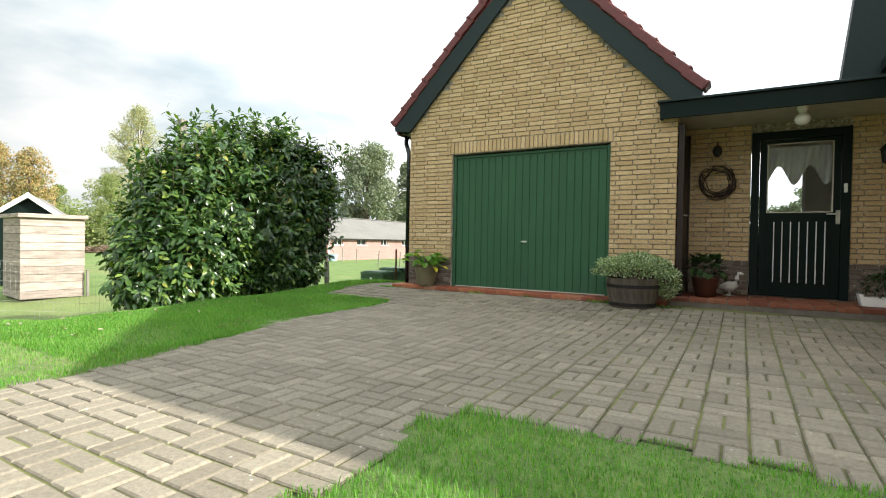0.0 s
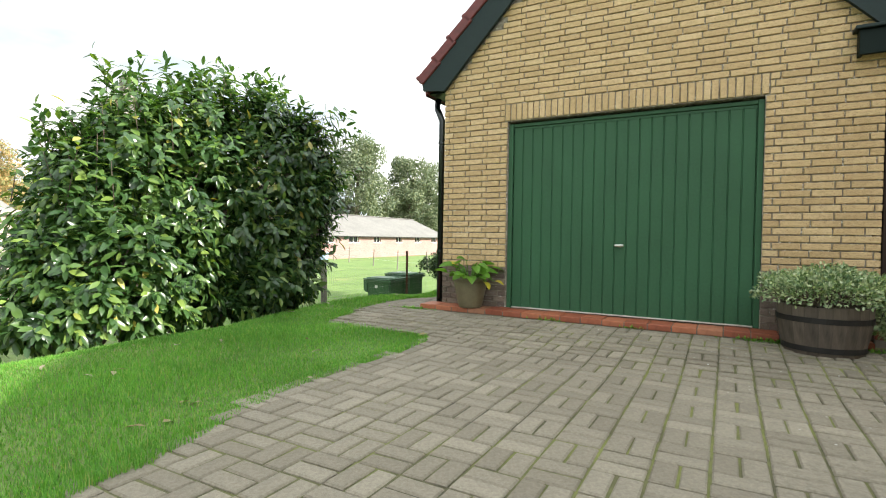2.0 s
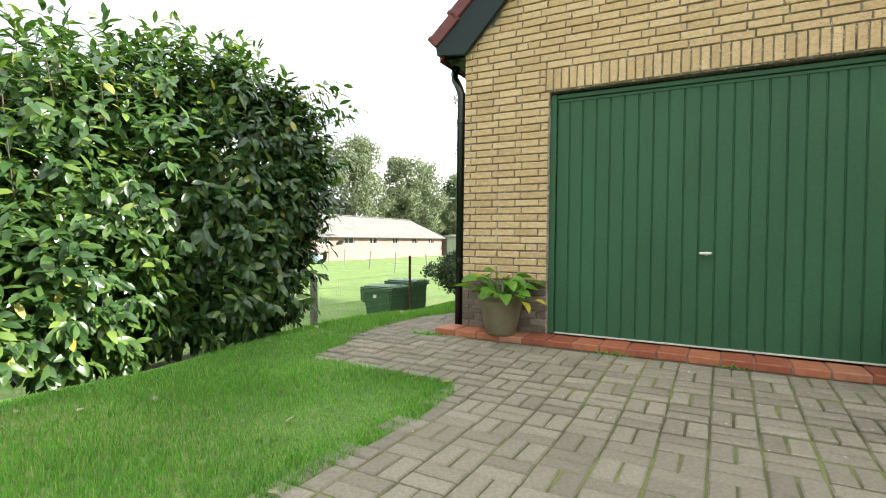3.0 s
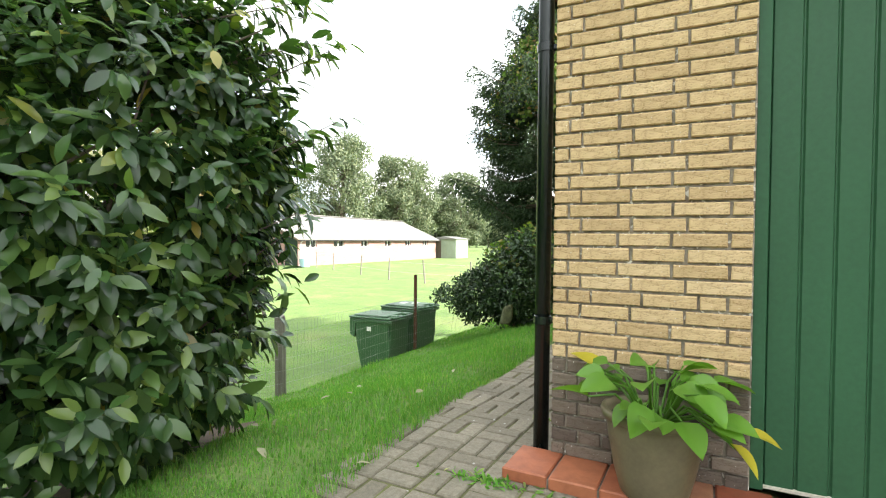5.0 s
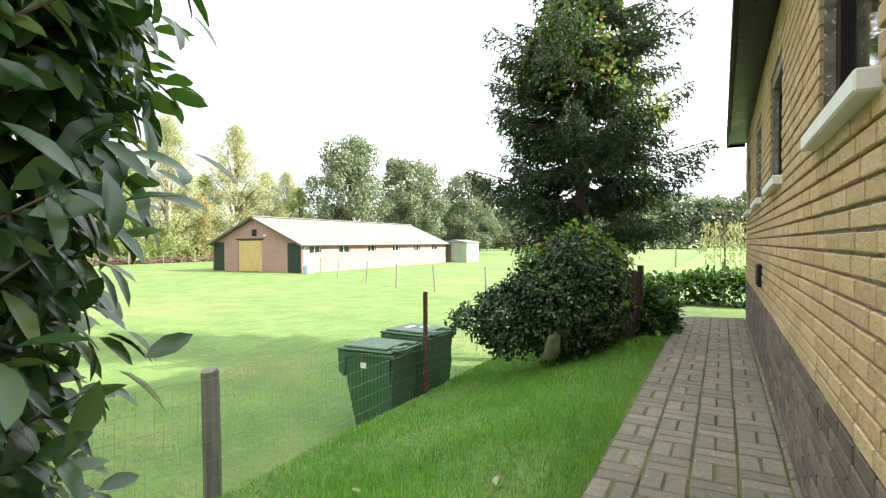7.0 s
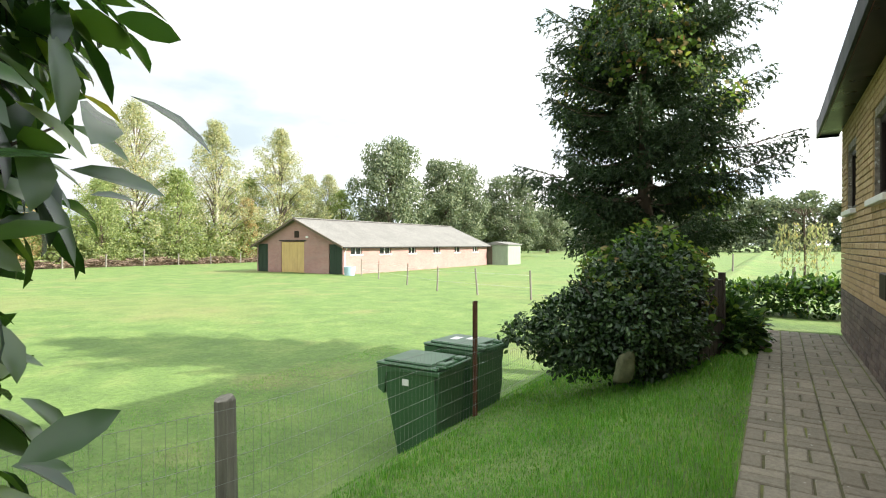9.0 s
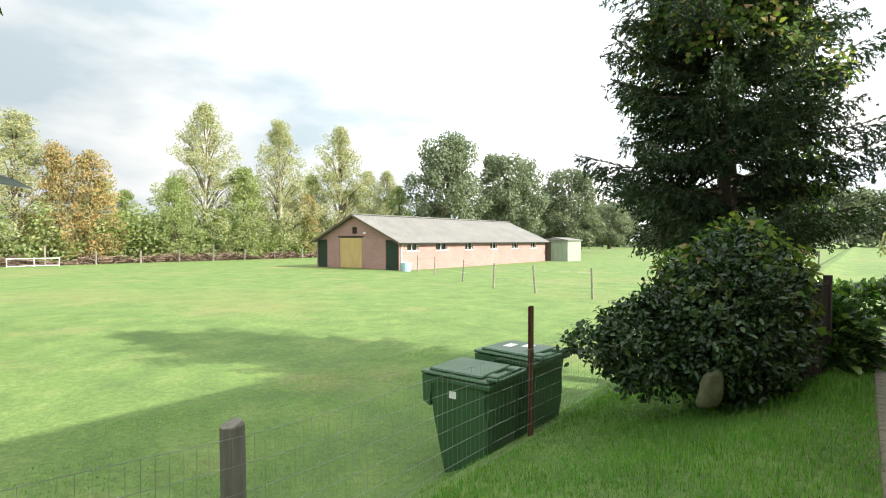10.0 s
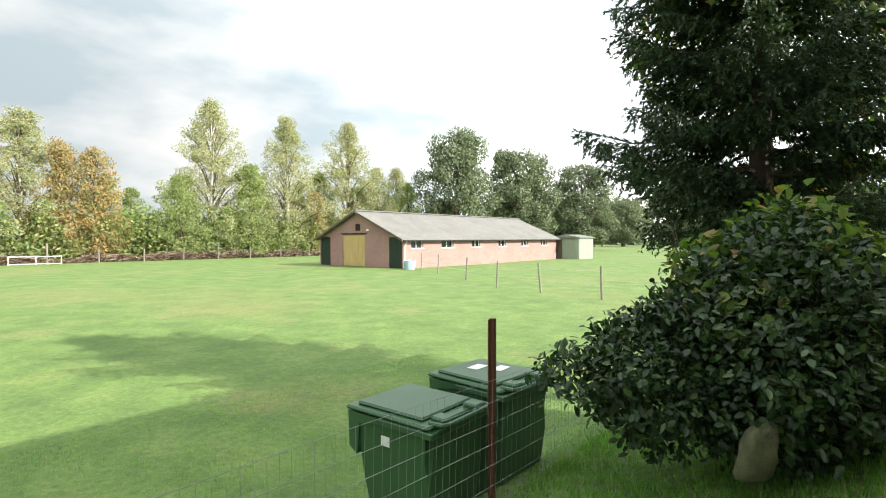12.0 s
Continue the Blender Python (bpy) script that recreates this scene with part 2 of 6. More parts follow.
M_variegated = leaf_mat("variegated_leaf", ((0.0, (0.12, 0.20, 0.10)), (0.45, (0.26, 0.35, 0.21)), (1.0, (0.62, 0.66, 0.5))), 0.5, 0.3, 0.3)
M_hosta = leaf_mat("hosta_leaf", ((0.0, (0.08, 0.20, 0.025)), (0.7, (0.13, 0.28, 0.035)), (0.95, (0.24, 0.34, 0.05)), (1.0, (0.5, 0.42, 0.04))), 0.4, 0.35, 0.4)
M_hosta_yellow = leaf_mat("hosta_leaf_yellow", ((0.0, (0.45, 0.40, 0.04)), (1.0, (0.5, 0.42, 0.04))), 0.4, 0.35, 0.4)
M_bark = plain("bark", (0.11, 0.085, 0.06), 0.9, var=0.4, scale=10, bump=0.8)
M_bark_pale = plain("birch_bark", (0.5, 0.48, 0.43), 0.8, var=0.3, scale=4, bump=0.3)

# ---- builders ----


def mesh_ob(name, verts, faces, material, parent=None, label="", smooth=False):
    me = bpy.data.meshes.new(name)
    me.from_pydata(verts, [], faces)
    me.materials.append(material)
    if smooth:
        me.polygons.foreach_set("use_smooth", [True] * len(me.polygons))
    me.update()
    ob = new(name, me)
    ob.parent = parent
    if label:
        ob["label"] = label
    return ob


def part(name, bm, material, parent=None, label="", smooth=False):
    me = bpy.data.meshes.new(name)
    bmesh.ops.recalc_face_normals(bm, faces=bm.faces)
    bm.to_mesh(me)
    bm.free()
    me.materials.append(material)
    if smooth:
        me.polygons.foreach_set("use_smooth", [True] * len(me.polygons))
    ob = new(name, me)
    ob.parent = parent
    if label:
        ob["label"] = label
    return ob


def box(bm, x0, x1, y0, y1, z0, z1, bevel=0.0, m=None):
    geo = bmesh.ops.create_cube(bm, size=1.0)
    vs = geo["verts"]
    bmesh.ops.scale(bm, vec=(x1 - x0, y1 - y0, z1 - z0), verts=vs)
    bmesh.ops.translate(bm, vec=((x0 + x1) / 2, (y0 + y1) / 2, (z0 + z1) / 2), verts=vs)
    if bevel:
        es = list({e for v in vs for e in v.link_edges})
        r = bmesh.ops.bevel(bm, geom=es, offset=bevel, segments=1, affect="EDGES")
        vs = list({v for f in r["faces"] for v in f.verts} | {v for v in vs if v.is_valid})
    if m is not None:
        bmesh.ops.transform(bm, matrix=m, verts=vs)
    return vs


def boxes(*dims, bevel=0.0):
    bm = bmesh.new()
    for d in dims:
        box(bm, *d, bevel=bevel)
    return bm


def tube(bm, pts, r, sides=10, cap=True):
    """A round bar along points; r may be a list."""
    pts = [Vector(p) for p in pts]
    rs = r if isinstance(r, (list, tuple)) else [r] * len(pts)
    rings = []
    up = Vector((0, 0, 1))
    for i, p in enumerate(pts):
        d = (pts[min(i + 1, len(pts) - 1)] - pts[max(i - 1, 0)]).normalized()
        a = d.cross(up if abs(d.z) < 0.95 else Vector((1, 0, 0))).normalized()
        b = d.cross(a)
        rings.append([bm.verts.new(p + rs[i] * (a * math.cos(2 * math.pi * k / sides) + b * math.sin(2 * math.pi * k / sides))) for k in range(sides)])
    for u, v in zip(rings, rings[1:]):
        for k in range(sides):
            bm.faces.new((u[k], u[(k + 1) % sides], v[(k + 1) % sides], v[k]))
    if cap:
        bm.faces.new(rings[0][::-1])
        bm.faces.new(rings[-1])
    return bm


def lathe(bm, profile, sides=28, centre=(0, 0)):
    rings = []
    for r, z in profile:
        rings.append([bm.verts.new((centre[0] + r * math.cos(2 * math.pi * k / sides), centre[1] + r * math.sin(2 * math.pi * k / sides), z)) for k in range(sides)])
    for u, v in zip(rings, rings[1:]):
        for k in range(sides):
            bm.faces.new((u[k], u[(k + 1) % sides], v[(k + 1) % sides], v[k]))
    bm.faces.new(rings[0][::-1])
    bm.faces.new(rings[-1])
    return bm


def prism(bm, pts, axis, a, b):
    """A flat outline of (u, v) points pushed along an axis from a to b; u, v are the other two axes in order."""
    def at(u, v, w):
        return {"x": (w, u, v), "y": (u, w, v), "z": (u, v, w)}[axis]
    f = [bm.verts.new(at(u, v, a)) for u, v in pts]
    g = [bm.verts.new(at(u, v, b)) for u, v in pts]
    n = len(pts)
    bm.faces.new(f)
    bm.faces.new(g[::-1])
    for i in range(n):
        bm.faces.new((f[i], g[i], g[(i + 1) % n], f[(i + 1) % n]))
    return bm


def empty(name, at=(0, 0, 0), rz=0.0, label="", category="", group="", kind=""):
    ob = new(name)
    ob.empty_display_size = 0.1
    ob.matrix_world = pose(*at, 0, 0, rz)
    return tagged(ob, label, category, group, kind)


def smooth(a, b, x):
    t = min(1.0, max(0.0, (x - a) / (b - a)))
    return t * t * (3 - 2 * t)


RNG = np.random.default_rng(7)


def unit(v):
    return v / np.maximum(np.linalg.norm(v, axis=1, keepdims=True), 1e-9)


def leaf_arrays(P, D, N, L, W, fold=0.18, droop=0.12):
    """Verts and faces of many pointed leaves: base points P, axes D, upper sides N, lengths L, widths W."""
    D = unit(D)
    S = unit(np.cross(D, N))
    N = np.cross(S, D)
    n = len(P)
    L, W = L[:, None], W[:, None]
    base = P
    l1 = P + D * L * 0.38 + S * W * 0.5 + N * W * fold
    r1 = P + D * L * 0.38 - S * W * 0.5 + N * W * fold
    mid = P + D * L * 0.42
    l2 = P + D * L * 0.78 + S * W * 0.38 + N * (W * fold * 0.7 - L * droop * 0.4)
    r2 = P + D * L * 0.78 - S * W * 0.38 + N * (W * fold * 0.7 - L * droop * 0.4)
    tip = P + D * L - N * L * droop
    V = np.stack([base, l1, r1, mid, l2, r2, tip], 1).reshape(-1, 3)
    F = np.array([[0, 2, 3], [0, 3, 1], [3, 2, 5], [1, 3, 4], [3, 5, 6], [3, 6, 4]])
    A = (np.arange(n)[:, None, None] * 7 + F[None]).reshape(-1, 3)
    return V, A


def long_leaf_arrays(P, D, N, L, W, fold=0.12, droop=0.16):
    """Long oval leaves with a sunken midrib and a tip that bends down."""
    D = unit(D)
    S = unit(np.cross(D, N))
    N = np.cross(S, D)
    n = len(P)
    L, W = L[:, None], W[:, None]
    rows = [P]
    for f, w in ((0.2, 0.66), (0.5, 1.0), (0.8, 0.66)):
        m = P + D * L * f - N * L * droop * f * f
        rows += [m + S * W * 0.5 * w + N * W * fold * w, m, m - S * W * 0.5 * w + N * W * fold * w]
    rows.append(P + D * L - N * L * droop)
    V = np.stack(rows, 1).reshape(-1, 3)
    F = [[0, 2, 1], [0, 3, 2]]
    for a in (1, 4):
        F += [[a, a + 1, a + 4], [a, a + 4, a + 3], [a + 1, a + 2, a + 5], [a + 1, a + 5, a + 4]]
    F += [[7, 8, 10], [8, 9, 10]]
    A = (np.arange(n)[:, None, None] * 11 + np.array(F)[None]).reshape(-1, 3)
    return V, A


def simple_leaf_arrays(P, D, N, L, W):
    """Four-cornered leaves with a crease, for what stays far off."""
    D = unit(D)
    S = unit(np.cross(D, N))
    N = np.cross(S, D)
    n = len(P)
    L, W = L[:, None], W[:, None]
    V = np.stack([P, P + D * L * 0.5 + S * W * 0.5, P + D * L - N * L * 0.1, P + D * L * 0.5 - S * W * 0.5], 1).reshape(-1, 3)
    F = np.array([[0, 1, 2], [0, 2, 3]])
    A = (np.arange(n)[:, None, None] * 4 + F[None]).reshape(-1, 3)
    return V, A


def foliage(name, arrays, material, parent, label="", kind=""):
    V, A = arrays
    me = bpy.data.meshes.new(name)
    me.vertices.add(len(V))
    me.vertices.foreach_set("co", V.astype(np.float32).ravel())
    me.loops.add(len(A) * 3)
    me.loops.foreach_set("vertex_index", A.astype(np.int32).ravel())
    me.polygons.add(len(A))
    me.polygons.foreach_set("loop_start", np.arange(0, len(A) * 3, 3, dtype=np.int32))
    me.polygons.foreach_set("use_smooth", np.ones(len(A), bool))
    me.materials.append(material)
    me.update(calc_edges=True)
    me.validate()
    ob = new(name, me)
    ob.parent = parent
    return tagged(ob, label, "", "", kind)


# ---- ground ----
WALL_Y, SIDE_X = 6.81, -4.66
MEADOW = -0.95


def pave_z(x, y):
    z = -0.085 + 0.03 * smooth(2.0, 4.5, y) + 0.085 * smooth(4.9, 6.6, y)
    if x < -4.4:
        z -= 0.085 * smooth(6.8, 8.6, y)
    return z


def lawn_edge(y):
    """x of the edge between the lawn beside the laurel and the paving."""
    return float(np.interp(y, (-4, 1.1, 1.7, 2.2, 3.0, 3.6, 4.2, 4.7, 5.3, 5.46, 5.5, 6.2, 7.2, 8.0, 14.6), (-3.3, -3.5, -3.5, -3.66, -3.8, -3.97, -4.0, -3.95, -3.98, -4.08, -5.27, -5.38, -5.46, -5.55, -5.56)))


def front_lawn(x, y):
    if x < -1.27:
        return False
    return y < float(np.interp(x, (-1.27, -1.2, -1.06, -0.66, -0.08, 0.5, 3.0), (1.7, 1.98, 2.12, 2.22, 2.25, 2.2, 2.1))) and x > float(np.interp(y, (-3, 1.0, 1.2, 1.7, 1.95), (-1.25, -1.2, -1.12, -1.22, -1.27)))


def paved(x, y):
    if y > 14.6 or y < -4 or x > 3.4:
        return False
    return x > lawn_edge(y) and not front_lawn(x, y)


PAVE_X, PAVE_Y, CELL = -5.926, -3.831, 0.207


def block_at(x, y):
    """Centre and turn of the paving block that covers a point."""
    i, j = math.floor((x - PAVE_X) / CELL), math.floor((y - PAVE_Y) / CELL)
    cx, cy = PAVE_X + (i + 0.5) * CELL, PAVE_Y + (j + 0.5) * CELL
    if (i + j) % 2:
        return cx + (CELL / 4 if x > cx else -CELL / 4), cy, 1
    return cx, cy + (CELL / 4 if y > cy else -CELL / 4), 0


def laid(x, y):
    cx, cy, turn = block_at(x, y)
    if cy > 5.8:
        # whole pairs along the side path
        cx = PAVE_X + (math.floor((x - PAVE_X) / CELL) + 0.5) * CELL
    return paved(cx + 0.04, cy)


def ground_z(x, y):
    """Height of the natural ground: garden level, a bank down to the fence, then the meadow."""
    if x > -3.0 and y < 14.6:
        return pave_z(x, y)
    g = pave_z(-5.0, min(y, 12.0))
    k = 1 - smooth(18, 30, y) * 1.0
    bank = 0.40 * smooth(-5.7, -7.55, x) + 0.50 * smooth(-7.5, -8.5, x)
    south = smooth(4.5, 1.5, y)
    bank_s = 0.12 * smooth(-5.0, -7.5, x) + 0.36 * smooth(-7.0, -12.0, x) + 0.40 * smooth(-13, -26, x)
    b = bank * (1 - south) + bank_s * south
    back = smooth(16.0, 24.0, y) * 0.5 * (1 - smooth(-6, -9, x))
    z = g - max(b, min(back, 0.9))
    z += 0.018 * noise.noise(Vector((x * 0.6, y * 0.6, 0))) + 0.05 * noise.noise(Vector((x * 0.09, y * 0.09, 4))) * smooth(8, 16, abs(x))
    return z


def build_ground():
    def lines(lo, hi, step, far):
        v = list(np.arange(lo, hi, step))
        s, a, b = step, lo, hi
        while b < far:
            s *= 1.28
            b += s
            v.append(b)
        s = step
        while a > -far:
            s *= 1.28
            a -= s
            v.insert(0, a)
        return v
    xs, ys = lines(-14.0, 3.0, 0.16, 1500), lines(-3.0, 17.0, 0.16, 1500)
    verts, faces = [], []
    for y in ys:
        for x in xs:
            z = ground_z(x, y)
            if paved(x, y) or (x > SIDE_X and WALL_Y - 0.3 < y < 14.8):
                inner = all(paved(x + a, y + b) for a in (-0.18, 0.18) for b in (-0.18, 0.18))
                z -= 0.07 if inner or y > 14 or x > SIDE_X and y > 6.4 else 0.022
            verts.append((x, y, z))
    w = len(xs)
    for j in range(len(ys) - 1):
        for i in range(w - 1):
            a = j * w + i
            faces.append((a, a + 1, a + w + 1, a + w))
    ob = mesh_ob("ground", verts, faces, M_grass, smooth=True)
    tagged(ob, "green mown grass meadow and lawn sloping from the garden", "grass", kind="structure")


build_ground()


def build_pavement_bed():
    verts, faces, idx = [], [], {}
    st = CELL / 2
    def vid(i, j):
        if (i, j) not in idx:
            x, y = PAVE_X - st + i * st, PAVE_Y + j * st
            idx[i, j] = len(verts)
            verts.append((x, y, pave_z(x, y) - 0.0095))
        return idx[i, j]
    for i in range(92):
        for j in range(180):
            x, y = PAVE_X - st + (i + 0.5) * st, PAVE_Y + (j + 0.5) * st
            if laid(x, y) and not (x > SIDE_X + 0.1 and y > WALL_Y + 0.9) and not (x > SIDE_X + 0.1 and x < -0.7 and y > WALL_Y + 0.1):
                faces.append((vid(i, j), vid(i + 1, j), vid(i + 1, j + 1), vid(i, j + 1)))
    ob = mesh_ob("pavement", verts, faces, M_joint)
    return tagged(ob, "grey concrete block paving with mossy joints before the garage", "pavement", kind="structure")


pavement = build_pavement_bed()

# ---- garage ----
G_X0, G_X1, G_Y1 = SIDE_X, -0.68, 14.8
D_X0, D_X1, D_TOP, SILL = -3.87, -1.49, 2.11, 0.078
EAVE_Z, RIDGE_X, RIDGE_Z = 2.55, -2.67, 4.62
PLINTH_Z = 0.52


def gable_z(x):
    """Height of the brickwork under the roof at x on the garage's gable."""
    return EAVE_Z + (RIDGE_Z - EAVE_Z) * (1 - abs(x - RIDGE_X) / (RIDGE_X - G_X0))


def build_garage_shell():
    root = empty("garage", (RIDGE_X, WALL_Y, 0), 0, "yellow brick garage with dark plinth and steep dark-red tiled roof", "building")
    inv = Matrix.Translation((-RIDGE_X, -WALL_Y, 0))
    bm = bmesh.new()
    y0, y1 = WALL_Y + 0.015, WALL_Y + 0.25
    prism(bm, [(G_X0 + 0.015, -0.2), (D_X0, -0.2), (D_X0, D_TOP), (D_X1, D_TOP), (D_X1, -0.2), (G_X1 - 0.012, -0.2), (G_X1 - 0.012, EAVE_Z), (RIDGE_X, RIDGE_Z), (G_X0 + 0.015, EAVE_Z)], "y", y0, y1)
    bm.transform(inv)
    part("front_wall", bm, M_mortar, root)
    # side wall towards the meadow with four window openings
    y = WALL_Y + 0.25
    xa, xb = G_X0 + 0.015, G_X0 + 0.25
    walls = [("side_wall", (xa, xb, y, G_Y1 - 0.25, -0.2, W_Z0)), ("side_wall", (xa, xb, y, G_Y1 - 0.25, W_Z1, EAVE_Z))]
    for a, b in WINDOWS + ((G_Y1 - 0.25, None),):
        walls.append(("wall_pier", (xa, xb, y, a, W_Z0, W_Z1)))
        y = b
    for n, d in walls:
        bm = boxes(d)
        bm.transform(inv)
        part(n, bm, M_mortar, root)
    bm = bmesh.new()
    prism(bm, [(G_X0 + 0.25, -0.2), (G_X1, -0.2), (G_X1, EAVE_Z), (RIDGE_X, RIDGE_Z), (G_X0 + 0.25, EAVE_Z)], "y", G_Y1 - 0.25, G_Y1)
    box(bm, G_X1 - 0.25, G_X1 - 0.012, WALL_Y + 0.25, G_Y1 - 0.25, -0.2, EAVE_Z)
    bm.transform(inv)
    part("rear_wall", bm, M_mortar, root)
    # roof slabs
    bm = bmesh.new()
    for s in (-1, 1):
        ex = RIDGE_X + s * 2.22
        ez = EAVE_Z + 0.07 - 0.14
        prism(bm, [(RIDGE_X, RIDGE_Z + 0.12), (RIDGE_X, RIDGE_Z + 0.30), (ex + s * 0.02, ez + 0.2), (ex, ez + 0.02)], "y", WALL_Y - 0.05, G_Y1 + 0.25)
    bm.transform(inv)
    part("roof", bm, M_rooftile, root, "dark red tiled roof")
    return root


WINDOWS = ((7.62, 8.42), (9.75, 10.55), (11.52, 12.32), (13.45, 14.25))
W_Z0, W_Z1 = 1.46, 2.16
garage = build_garage_shell()


def build_barge_boards():
    """Dark boards along the gable, with the eave ends."""
    out = []
    for s in (-1, 1):
        bm = bmesh.new()
        ex = RIDGE_X + s * 2.24
        ez = EAVE_Z + 0.02
        # the board follows the verge, kicked out at the foot
        prism(bm, [(RIDGE_X, RIDGE_Z + 0.20), (RIDGE_X, RIDGE_Z - 0.04), (RIDGE_X + s * 1.96, EAVE_Z - 0.03), (ex, ez - 0.02), (ex + s * 0.02, ez + 0.10)], "y", WALL_Y - 0.075, WALL_Y - 0.03)
        bm.transform(Matrix.Translation((-RIDGE_X, -WALL_Y, 0)))
        out.append(part("barge_board", bm, M_board, garage, "dark grey-green painted barge board"))
    return out


build_barge_boards()


def build_verge_tiles():
    slope = math.atan2(RIDGE_Z - EAVE_Z, RIDGE_X - G_X0)
    n = 11
    for s in (-1, 1):
        bm = bmesh.new()
        box(bm, -0.165, 0.165, -0.11, 0.12, 0.0, 0.075, 0.012)
        box(bm, -0.165, 0.165, -0.125, -0.095, -0.05, 0.07, 0.01)
        box(bm, -0.175, -0.125, -0.12, 0.12, -0.02, 0.085, 0.01)
        tile = part("roof_tile", bm, M_rooftile, garage)
        for k in range(n):
            d = 0.12 + k * 0.283
            x = RIDGE_X + s * (2.24 - d * math.cos(slope))
            z = EAVE_Z + 0.13 + d * math.sin(slope)
            o = tile if k == 0 else tile.copy()
            if k:
                scene.collection.objects.link(o)
            o.parent = garage
            o.matrix_basis = Matrix.Translation((x - RIDGE_X, 0.03, z)) @ Matrix.Rotation(s * slope, 4, "Y") @ Matrix.Diagonal((-s, 1, 1, 1)) @ pose(0, 0, 0, 0, 4, 0)


build_verge_tiles()


def build_garage_door():
    root = empty("garage_door", ((D_X0 + D_X1) / 2, WALL_Y + 0.08, SILL), 0, "green corrugated steel up-and-over garage door, closed", "garage door")
    w = D_X1 - D_X0
    h = D_TOP - SILL
    # frame
    for n, d in (("frame_post", (-w / 2, -w / 2 + 0.0485, -0.03, 0.05, 0, h - 0.02)), ("frame_post", (w / 2 - 0.0485, w / 2, -0.03, 0.05, 0, h - 0.02)), ("frame_head", (-w / 2 + 0.049, w / 2 - 0.049, -0.02, 0.05, h - 0.058, h - 0.022))):
        part(n, boxes(d, bevel=0.004), M_green, root)
    # ribbed leaf: ribs with narrow grooves
    n = 21
    x0, x1 = -w / 2 + 0.05, w / 2 - 0.05
    pitch = (x1 - x0) / n
    bm = bmesh.new()
    prof = []
    for k in range(n):
        a = x0 + k * pitch
        prof += [(a, 0.009), (a + pitch * 0.06, 0.0), (a + pitch * 0.90, 0.0), (a + pitch * 0.955, 0.009)]
    prof.append((x1, 0.009))
    prism(bm, prof + [(x1, 0.034), (x0, 0.034)], "z", 0.012, h - 0.06)
    part("door_leaf", bm, M_green, root)
    part("bottom_rail", boxes((x0, x1, -0.012, 0.03, 0.004, 0.015)), M_cream, root, "worn pale bottom rail")
    bm = boxes((-0.012, 0.012, -0.03, 0.0, -0.01, 0.02), bevel=0.004)
    box(bm, -0.05, 0.04, -0.05, -0.028, -0.004, 0.018, 0.006)
    hd = part("door_handle", bm, M_metal, root, "small steel door handle")
    hd.location = (0.0, -0.002, 0.70)
    # weep holes along the top
    part("top_rail", boxes((x0, x1, -0.006, 0.02, h - 0.085, h - 0.064)), M_green, root)


build_garage_door()
tagged(mesh_ob("garage_floor", [(G_X0 + 0.2, WALL_Y + 0.2, 0.05), (G_X1 - 0.2, WALL_Y + 0.2, 0.05), (G_X1 - 0.2, G_Y1 - 0.2, 0.05), (G_X0 + 0.2, G_Y1 - 0.2, 0.05)], [(0, 1, 2, 3)], M_mortar), "plain grey concrete floor inside the garage", "floor", kind="structure")


def build_side_windows():
    for a, b in WINDOWS:
        root = empty("window", (G_X0, (a + b) / 2, W_Z0), 0, "dark brown framed window with pale sill in brick wall", "window", "windows of the garage side")
        w, h = b - a, W_Z1 - W_Z0
        for n, d in (("frame_post", (0.05, 0.11, -w / 2, -w / 2 + 0.06, 0, h)), ("frame_post", (0.05, 0.11, w / 2 - 0.06, w / 2, 0, h)), ("frame_head", (0.05, 0.11, -w / 2 + 0.06, w / 2 - 0.06, h - 0.06, h)), ("frame_foot", (0.05, 0.11, -w / 2 + 0.06, w / 2 - 0.06, 0, 0.06))):
            part(n, boxes(d, bevel=0.004), M_brown, root)
        part("pane", boxes((0.075, 0.081, -w / 2 + 0.06, w / 2 - 0.06, 0.06, h - 0.06)), M_glass, root).visible_shadow = False
        part("window_sill", boxes((-0.05, 0.05, -w / 2 - 0.04, w / 2 + 0.04, -0.06, -0.004), bevel=0.006), M_white, root, "pale painted sill")


def glass_mat():
    k = Mat("window_glass", 0.03)
    k.p.inputs["Base Color"].default_value = (0.9, 0.95, 0.93, 1)
    k.p.inputs["Transmission Weight"].default_value = 1.0
    k.p.inputs["IOR"].default_value = 1.45
    return k.m


M_glass = glass_mat()
build_side_windows()


def build_eave():
    """Overhanging box gutter along the side, its end board and the downpipe."""
    root = empty("roof_gutter", (G_X0, WALL_Y, EAVE_Z), 0, "dark green box gutter along the garage eave", "gutter")
    bm = boxes((-0.22, 0.0, 0.0, G_Y1 - WALL_Y + 0.25, -0.03, -0.008))
    part("soffit", bm, M_soffit, root, "glossy black soffit board")
    part("fascia", boxes((-0.25, -0.222, -0.02, G_Y1 - WALL_Y + 0.25, -0.05, 0.15), bevel=0.004), M_dkgreen, root)
    part("end_board", boxes((-0.25, 0.0, G_Y1 - WALL_Y + 0.252, G_Y1 - WALL_Y + 0.28, -0.06, 0.2), bevel=0.004), M_dkgreen, root)


M_soffit = paint_mat("black_gloss_soffit", (0.006, 0.010, 0.007), 0.28, 0.06)
build_eave()


